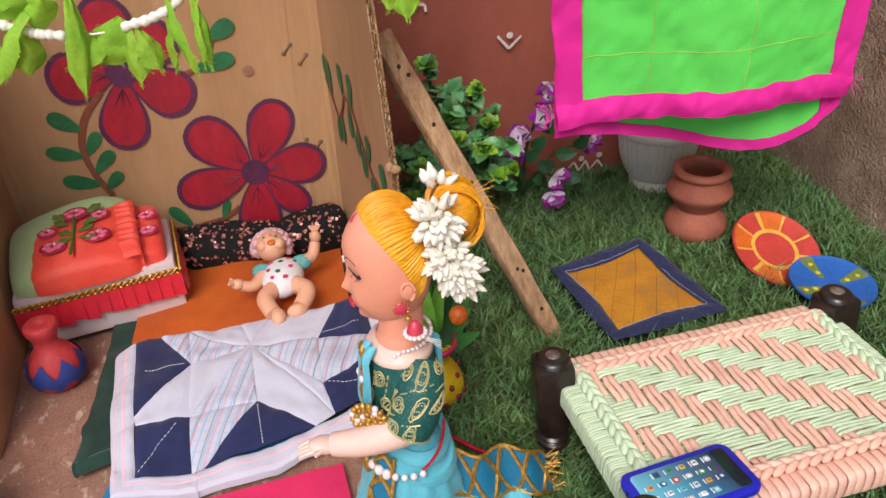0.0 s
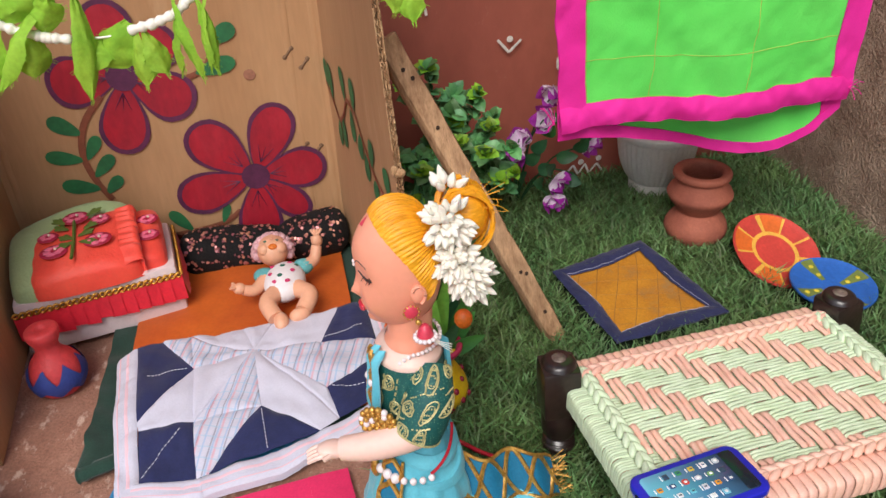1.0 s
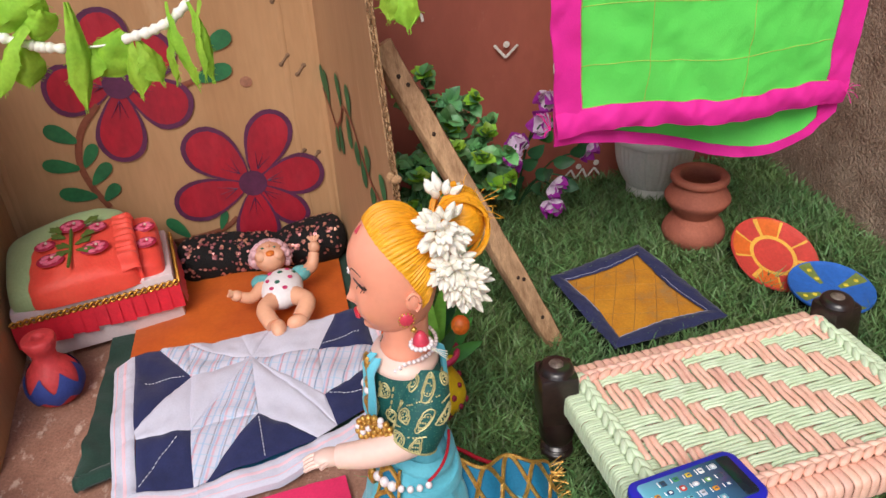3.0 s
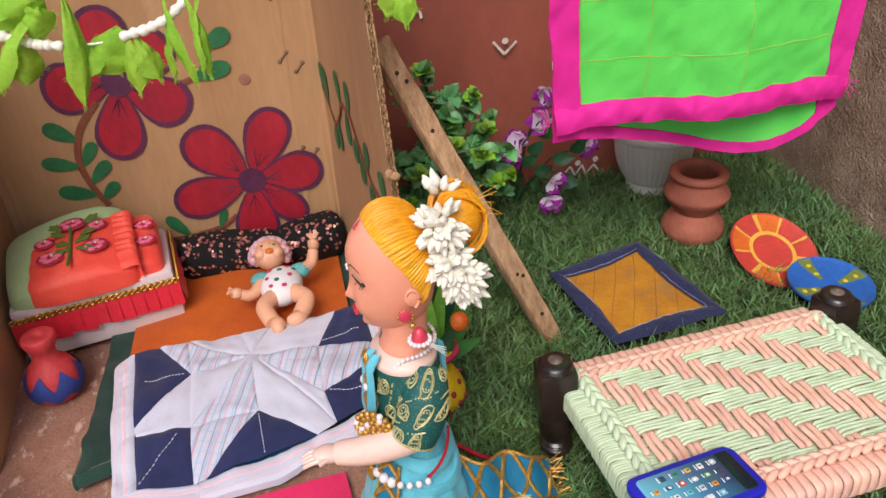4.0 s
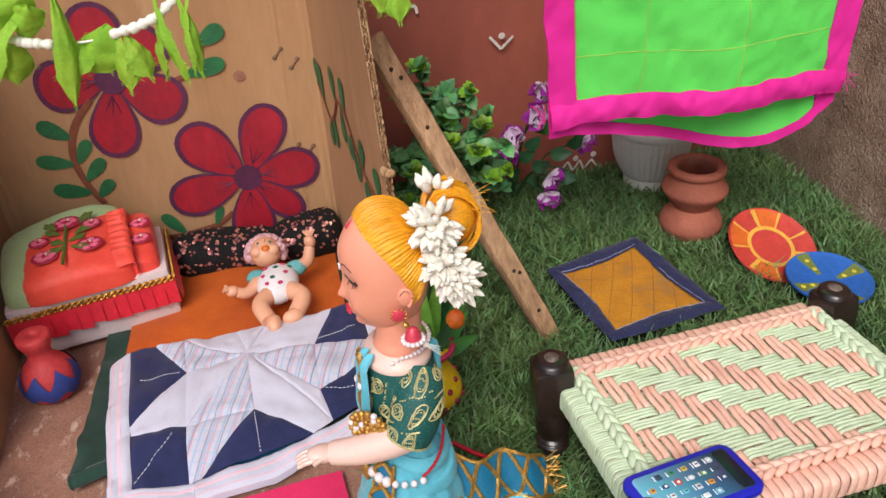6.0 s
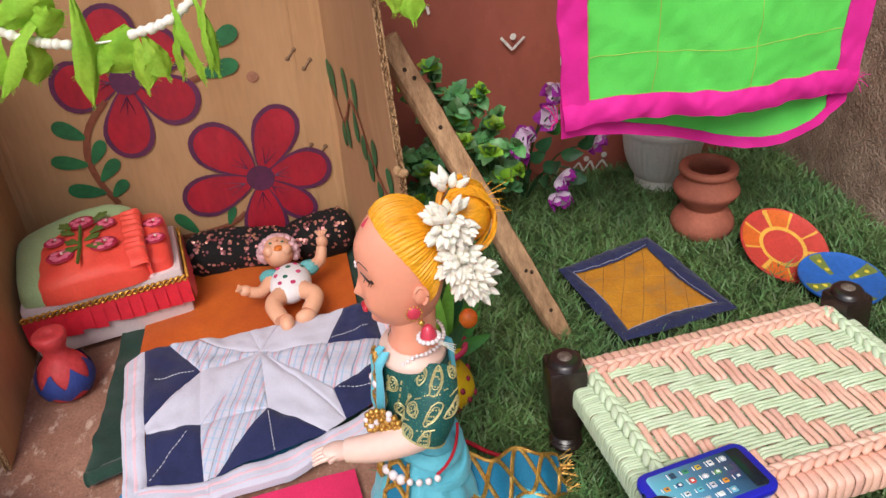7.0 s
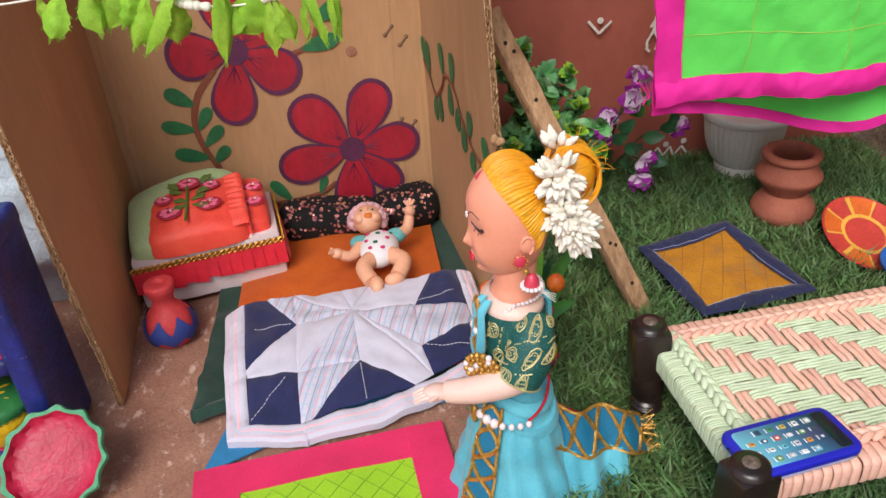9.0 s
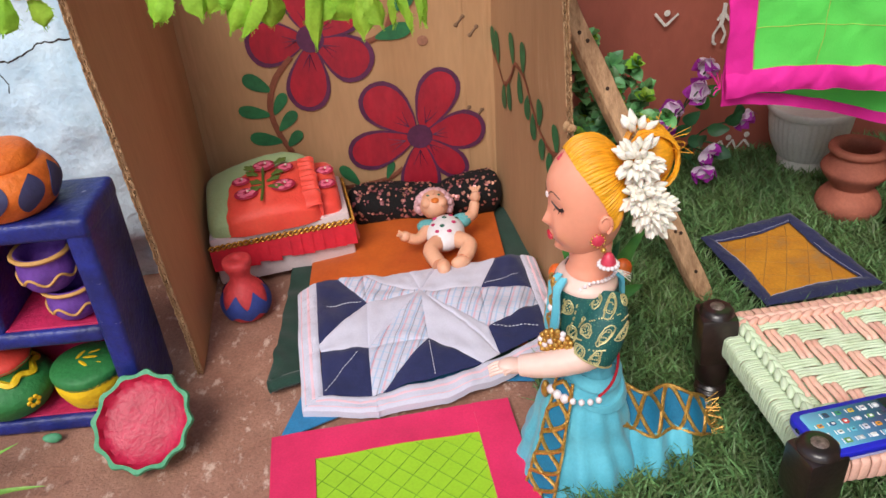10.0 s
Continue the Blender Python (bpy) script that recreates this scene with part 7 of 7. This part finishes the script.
# ear, brow, lashes, lips, forehead mark
EAR = Vector((0.0235, DY - 0.0205, 0.2015))
ball(bm, EAR, (0.0040, 0.0022, 0.0058), SK, 16)
tube(bm, path([EAR + Vector((0.0034 * math.cos(a), -0.0016, 0.0054 * math.sin(a))) for a in np.linspace(-1.2, 2.6, 9)], 3), 0.0010, 6, SK)
n_before = len(bm.verts)
for s in (-1, 1):
    pts = [hc + head_shape(Vector((-math.cos(a), s * math.sin(a), zz)).normalized()) * 1.006 for a, zz in ((0.22, 0.08), (0.32, 0.00), (0.46, -0.03), (0.64, 0.02))]
    tube(bm, path(pts, 4), lambda t: 0.0009 * (0.4 + t), 5, LA)
    for q in pts[1:] if s < 0 else []:
        tube(bm, [q, q + Vector((-0.0016, s * 0.0018, -0.0012))], 0.00022, 4, LA)
    pts = [hc + head_shape(Vector((-math.cos(a), s * math.sin(a), zz)).normalized()) * 1.004 for a, zz in ((0.12, 0.18), (0.30, 0.27), (0.56, 0.19))]
    tube(bm, path(pts, 4), 0.0003, 4, LA)
lp = hc + head_shape(Vector((-1, 0, -0.76)).normalized()) + Vector((-0.0001, 0, 0))
ball(bm, lp + Vector((0.0004, 0, 0.0010)), (0.0017, 0.0042, 0.0013), LI, 12)
ball(bm, lp + Vector((0.0006, 0, -0.0010)), (0.0017, 0.0034, 0.0013), LI, 12)
bp2 = hc + head_shape(Vector((-1, 0, 0.14)).normalized())
for k in range(6):
    ball(bm, bp2 + Vector((-0.0003, 0.0012 * math.cos(k * 1.047), 0.0012 * math.sin(k * 1.047))), 0.0007, PE, 6)
tube(bm, [hc + head_shape(Vector((-0.62, 0, zz)).normalized()) * 1.01 for zz in (0.62, 0.75, 0.9)], lambda t: 0.0016 * (1.1 - t), 5, RU, flat=0.4)
# the head is turned a little to its left
bm.verts.ensure_lookup_table()
face_v += list(bm.verts)[n_before:]
turned = Matrix.Rotation(radians(4), 3, "Z")
for v in face_v:
    v.co = hc + turned @ (v.co - hc)
n_before = len(bm.verts)
# neck and shoulders
tube(bm, path([(0.0215, DY, 0.180), (0.0210, DY, 0.165), (0.0205, DY, 0.150), (0.020, DY, 0.140)], 4), lambda t: 0.0122 + 0.007 * max(0, t - 0.55) * 2, 28, SK)
# blouse and body
def body_row(z):
    prof_ = [(0.150, 0.0125, 0.016), (0.144, 0.0185, 0.0215), (0.128, 0.0190, 0.0235), (0.112, 0.0195, 0.0215), (0.098, 0.0165, 0.0175), (0.086, 0.0165, 0.0175), (0.070, 0.021, 0.023), (0.045, 0.030, 0.032), (0.02, 0.038, 0.041), (0.0, 0.043, 0.046)]
    for (z0, a0, b0), (z1, a1, b1) in zip(prof_, prof_[1:]):
        if z1 <= z <= z0 + 1e-6:
            t = (z0 - z) / (z0 - z1)
            t = t * t * (3 - 2 * t)
            return a0 + (a1 - a0) * t, b0 + (b1 - b0) * t
    return prof_[-1][1:]
def body_pt(a, z, grow=0.0, folds=0.0):
    rx, ry = body_row(z)
    k = 1 + folds * math.sin(a * 13 + 3 * nz(z * 30, 2.0)) * min(1, max(0, (0.10 - z) / 0.08))
    bust = 0.002 * math.exp(-((z - 0.116) / 0.012) ** 2) * max(0, -math.cos(a)) ** 2
    return Vector((0.0190 - bust + (rx + grow) * k * math.cos(a), DY + (ry + grow) * k * math.sin(a), z))
def body_band(z0, z1, mi, grow=0.0, folds=0.0, a0=0.0, a1=2 * math.pi, nv=16):
    sheet(bm, lambda u, v: body_pt(a0 + (a1 - a0) * u, z0 + (z1 - z0) * v, grow, folds), 72, nv, mi)
body_band(0.141, 0.150, AR, nv=6)
body_band(0.098, 0.1425, BR, 0.0006)
body_band(0.0, 0.100, SA, 0.0006, 0.055, nv=30)
# woven figures: gold leaf outlines with a netted middle, and slanting rows of dashes between them
def figure(at, ca, cb, ra, rb, turn):
    def pt(k, m):
        x, y = m * math.cos(k), m * math.sin(k) * (0.62 + 0.25 * math.cos(k))
        c, n_ = math.cos(turn), math.sin(turn)
        return at(ca + ra * (x * c - y * n_), cb + rb * (x * n_ + y * c))
    tube(bm, [pt(k, 1.0) for k in np.linspace(0, 2 * math.pi, 19)], 0.00052, 4, MG)
    tube(bm, [pt(k, 0.72) for k in np.linspace(0, 2 * math.pi, 15)], 0.00030, 4, MG)
    for x in (-0.45, 0.0, 0.45):
        for y in (-0.4, 0.0, 0.4):
            if x * x + y * y < 0.5:
                ball(bm, pt(math.atan2(y, x), math.hypot(x, y)), 0.00058, MG, 5)
def dash_row(at, a0, b0, a1, b1, n):
    for k in range(n):
        t0, t1 = (k + 0.1) / n, (k + 0.6) / n
        tube(bm, [at(a0 + (a1 - a0) * t, b0 + (b1 - b0) * t) for t in (t0, t1)], 0.00055, 4, MG)
blouse_at = lambda a, b: body_pt(math.pi + a, 0.098 + 0.044 * b, 0.0011)
for k, (a, b) in enumerate(((0.75, 0.80), (0.45, 0.45), (1.00, 0.42), (2.75, 0.75), (2.9, 0.4), (2.7, 0.1), (1.0, 0.1), (0.5, 0.1))):
    figure(blouse_at, a, b, 0.20, 0.15, 0.6 + k * 0.9)
for a in (0.3, 0.72, 1.25, 2.6, 3.0):
    dash_row(blouse_at, a, 0.05, a + 0.35, 0.95, 9)
# sleeve and arm towards the viewer
sl = path([(0.0285, DY - 0.0140, 0.1375), (0.0260, DY - 0.0225, 0.130), (0.0220, DY - 0.0270, 0.118), (0.0165, DY - 0.0290, 0.1065)], 6)
tube(bm, sl, lambda t: 0.0105 + 0.0030 * math.sin(t * 2.4), 28, BR)
def sleeve_at(a, b):
    """a: the angle round the sleeve, b: 0 at the shoulder to 1 at the hem."""
    i = min(len(sl) - 2, max(0, int(b * (len(sl) - 1))))
    c = sl[i].lerp(sl[i + 1], min(1, max(0, b * (len(sl) - 1) - i)))
    r = 0.0108 + 0.0030 * math.sin(b * 2.4)
    d = (sl[i + 1] - sl[i]).normalized()
    s_ = d.cross(Vector((0, 0, 1))).normalized()
    return c - s_ * r * math.cos(a) + s_.cross(d).normalized() * r * math.sin(a)
for k, (a, b) in enumerate(((0.5, 0.10), (1.35, 0.22), (2.2, 0.16), (0.15, 0.48), (0.95, 0.56), (1.80, 0.58), (2.6, 0.52), (0.55, 0.88), (1.40, 0.90), (2.25, 0.88))):
    figure(sleeve_at, a, b, 0.36, 0.15, 0.4 + k * 1.1)
for a, b in ((0.1, 0.28), (0.8, 0.30), (1.5, 0.36), (2.2, 0.20), (0.5, 0.72), (1.55, 0.74), (2.4, 0.78)):
    dash_row(sleeve_at, a, b, a + 0.55, b + 0.08, 5)
tube(bm, [sleeve_at(a, 1.0) for a in np.linspace(0, 2 * math.pi, 33)], 0.0006, 5, MG)
arm = path([(0.0185, DY - 0.0285, 0.1085), (0.0080, DY - 0.0285, 0.1045), (-0.009, DY - 0.0250, 0.0990), (-0.0250, DY - 0.0200, 0.0960)], 6)
tube(bm, arm, lambda t: 0.0096 - 0.0030 * t ** 2, 20, AR)
hand = Vector((-0.0295, DY - 0.0185, 0.0955))
ball(bm, hand, (0.0095, 0.0066, 0.0044), AR, 16, pose(0, 0, 0, 0, 12, 8))
for k in range(4):
    tube(bm, path([hand + Vector((-0.004, -0.004 + 0.0026 * k, 0)), hand + Vector((-0.010, -0.0045 + 0.0028 * k, -0.0005)), hand + Vector((-0.0145, -0.004 + 0.0026 * k, -0.0030))], 4), lambda t: 0.0017 - 0.0005 * t, 7, AR)
tube(bm, path([hand + Vector((-0.001, -0.005, 0.001)), hand + Vector((-0.006, -0.008, 0.001))], 4), 0.0016, 7, AR)
far = path([(0.0180, DY + 0.022, 0.132), (0.014, DY + 0.027, 0.108), (0.010, DY + 0.026, 0.085), (0.004, DY + 0.024, 0.066)], 6)
tube(bm, far, lambda t: 0.0098 - 0.0035 * t, 14, AR)
ball(bm, (0.002, DY + 0.024, 0.060), (0.008, 0.006, 0.0045), AR, 12)
# sari: fold across the back and shoulder, drape at the waist, lace border
def drape(u, v):
    a = radians(20) - radians(95) * v
    z = 0.148 - 0.070 * v
    p = body_pt(radians(-8) + 0.5 * (u - 0.5), z, 0.0022)
    return p + Vector((0.002 * math.sin(u * 12), 0, 0))
sheet(bm, drape, 16, 24, SA)
def front_fold(u, v):
    p = body_pt(math.pi + 0.32 + 0.62 * (u - 0.5) + 0.15 * v, 0.1495 - 0.073 * v, 0.0040 + 0.0012 * math.sin(u * 14))
    return p
sheet(bm, front_fold, 16, 24, SA)
def waist_swag(u, v):
    a = math.pi + 0.35 + (1.25 * math.pi) * u
    z = 0.094 - 0.018 * math.sin(math.pi * u) - 0.018 * v + 0.0015 * math.sin(v * 14 + u * 4)
    return body_pt(a, z, 0.0028 + 0.0014 * math.sin(v * 9))
sheet(bm, waist_swag, 40, 16, SA)
def lace(fn, nu, wv):
    """A lattice border: blue ground with crossing gold cords."""
    sheet(bm, fn, nu, 8, LB)
    for v0 in (0.0, 1.0):
        tube(bm, [Vector(fn(k / 60, v0)) + Vector((0, -0.0008, 0.0004)) for k in range(61)], 0.0011, 5, GO)
    for ph in (0, math.pi):
        tube(bm, [Vector(fn(k / 90, 0.5 + 0.5 * math.sin(k / 90 * wv + ph))) + Vector((-0.0003, -0.0009, 0.0004)) for k in range(91)], 0.0014, 5, GO)
lace(lambda u, v: body_pt(math.pi - 0.12 + 0.40 * v + 0.10 * u, 0.146 - 0.066 * u, 0.0030), 30, 16)
lace(lambda u, v: body_pt(math.pi + 0.55 + 0.50 * v - 0.1 * u, 0.078 - 0.072 * u, 0.0045), 30, 16)
# trailing end of the sari on the grass
def pallu(u, v):
    p0 = Vector((0.036, DY - 0.008, 0.066)).lerp(Vector((0.106, DY + 0.004, 0.036)), u)
    p0.z += 0.010 * (1 - u) * u - 0.004 * math.sin(u * 6)
    q = p0 + Vector((0.004, -0.012, -0.022 - 0.002 * u)) * v
    q.y += 0.003 * math.sin(u * 14)
    return q
lace(pallu, 40, 13)
sheet(bm, lambda u, v: Vector(pallu(u * 0.75, 0.9)) + Vector((0.0, -0.016, -0.030)) * v + Vector((0, 0.002 * math.sin(u * 20), 0)), 30, 8, SA)
for k in range(30):
    p = Vector(pallu(1.0, random.uniform(0, 1)))
    d = Vector((random.uniform(0.004, 0.010), random.uniform(-0.005, 0.005), random.uniform(-0.006, 0.008)))
    tube(bm, path([p, p + d * 0.6, p + d], 3), 0.00035, 4, GO)
# jewellery
nk = [Vector((0.0190 + 0.0178 * math.cos(a), DY + 0.0188 * math.sin(a), 0.1515 - 0.020 * max(0, -math.cos(a)) ** 1.5)) for a in np.linspace(0, 2 * math.pi, 45)]
for p in nk:
    ball(bm, p, 0.00125, PE, 7)
for dy in (-0.003, 0.003):
    ball(bm, body_pt(math.pi + 0.15 + dy * 40, 0.128, 0.003), 0.0030, PE, 10)
br = body_pt(math.pi + 0.78, 0.112, 0.0105)
for ring_, n_ in ((0.0, 1), (0.0038, 7), (0.0072, 13), (0.0098, 17)):
    for k in range(n_):
        a = 2 * math.pi * k / n_
        o = Vector((-0.0005, -0.0002, 0)) + Vector((0.86 * ring_ * math.cos(a), -0.50 * ring_ * math.cos(a), ring_ * math.sin(a)))
        ball(bm, br + o, (0.0020, 0.0026 - 0.0005 * (n_ > 15), 0.0020), PE if (k + n_) % 5 == 0 else GO, 7)
for a in np.linspace(math.pi + 0.5, math.pi + 1.7, 7):
    ball(bm, body_pt(a, 0.071 - 0.003 * math.sin((a - math.pi) * 1.5), 0.0058), 0.0030 if a < math.pi + 1.1 else 0.0021, PE, 10)
tube(bm, [body_pt(a, 0.071 + 0.012 * max(0, (a - math.pi - 1.7)), 0.0050) for a in np.linspace(math.pi + 1.7, math.pi + 2.9, 16)], 0.0009, 5, RC)
ball(bm, body_pt(math.pi + 0.30, 0.066, 0.006), (0.003, 0.003, 0.006), GO, 8)
bm.verts.ensure_lookup_table()
# the trunk stands taller towards the shoulders
for v in list(bm.verts)[n_before:]:
    k = min(1, max(0, (v.co.z - 0.030) / 0.045))
    k = k * k * (3 - 2 * k) * min(1, max(0, (0.182 - v.co.z) / 0.030))
    v.co.z += 0.0105 * k
n_before = len(bm.verts)
er = Vector((0.0190, DY - 0.0238, 0.1935))
ball(bm, er, (0.0046, 0.0018, 0.0046), RU, 14)
for k in range(12):
    ball(bm, er + Vector((0.0044 * math.cos(k * 0.5236), -0.0006, 0.0044 * math.sin(k * 0.5236))), 0.0008, GO, 5)
ball(bm, er + Vector((0.0035, -0.001, -0.0070)), 0.0020, GO, 8)
lathe(bm, smooth_profile([(0.001, 0.005), (0.0028, 0.0035), (0.0044, 0.0), (0.0050, -0.0025)], 3), er + Vector((0.0070, -0.001, -0.0140)), 14, None, RU)
for k in range(14):
    a = k * 2 * math.pi / 14
    ball(bm, er + Vector((0.0070 + 0.0060 * math.cos(a), -0.001 + 0.0056 * math.sin(a), -0.0178)), 0.0016, PE, 7)
for k in range(4):
    tube(bm, path([er + Vector((0.010, -0.001, -0.020)), er + Vector((0.016, -0.002, -0.023 - 0.001 * k)), er + Vector((0.022, -0.002, -0.026 - 0.002 * k))], 3), 0.00025, 4, FL)
bm.verts.ensure_lookup_table()
for v in list(bm.verts)[n_before:]:
    v.co = er + (v.co - er) * 0.88
tagged(part("sari_doll", bm, DOLL), "blonde doll in turquoise sari with ivory hair flowers kneeling", "doll")

# red cord trailing on the grass
bm = bmesh.new()
tube(bm, path([(0.040, 0.400, 0.034), (0.052, 0.436, 0.020), (0.068, 0.424, 0.018), (0.083, 0.410, 0.020), (0.090, 0.400, 0.026), (0.104, 0.395, 0.036)], 8), lambda t: 0.0016 * (1 + 0.15 * nz(t * 30, 2.0)), 8)
tagged(part("red_cord", bm, red_cord), "twisted red cord trailing over the grass", "cord")
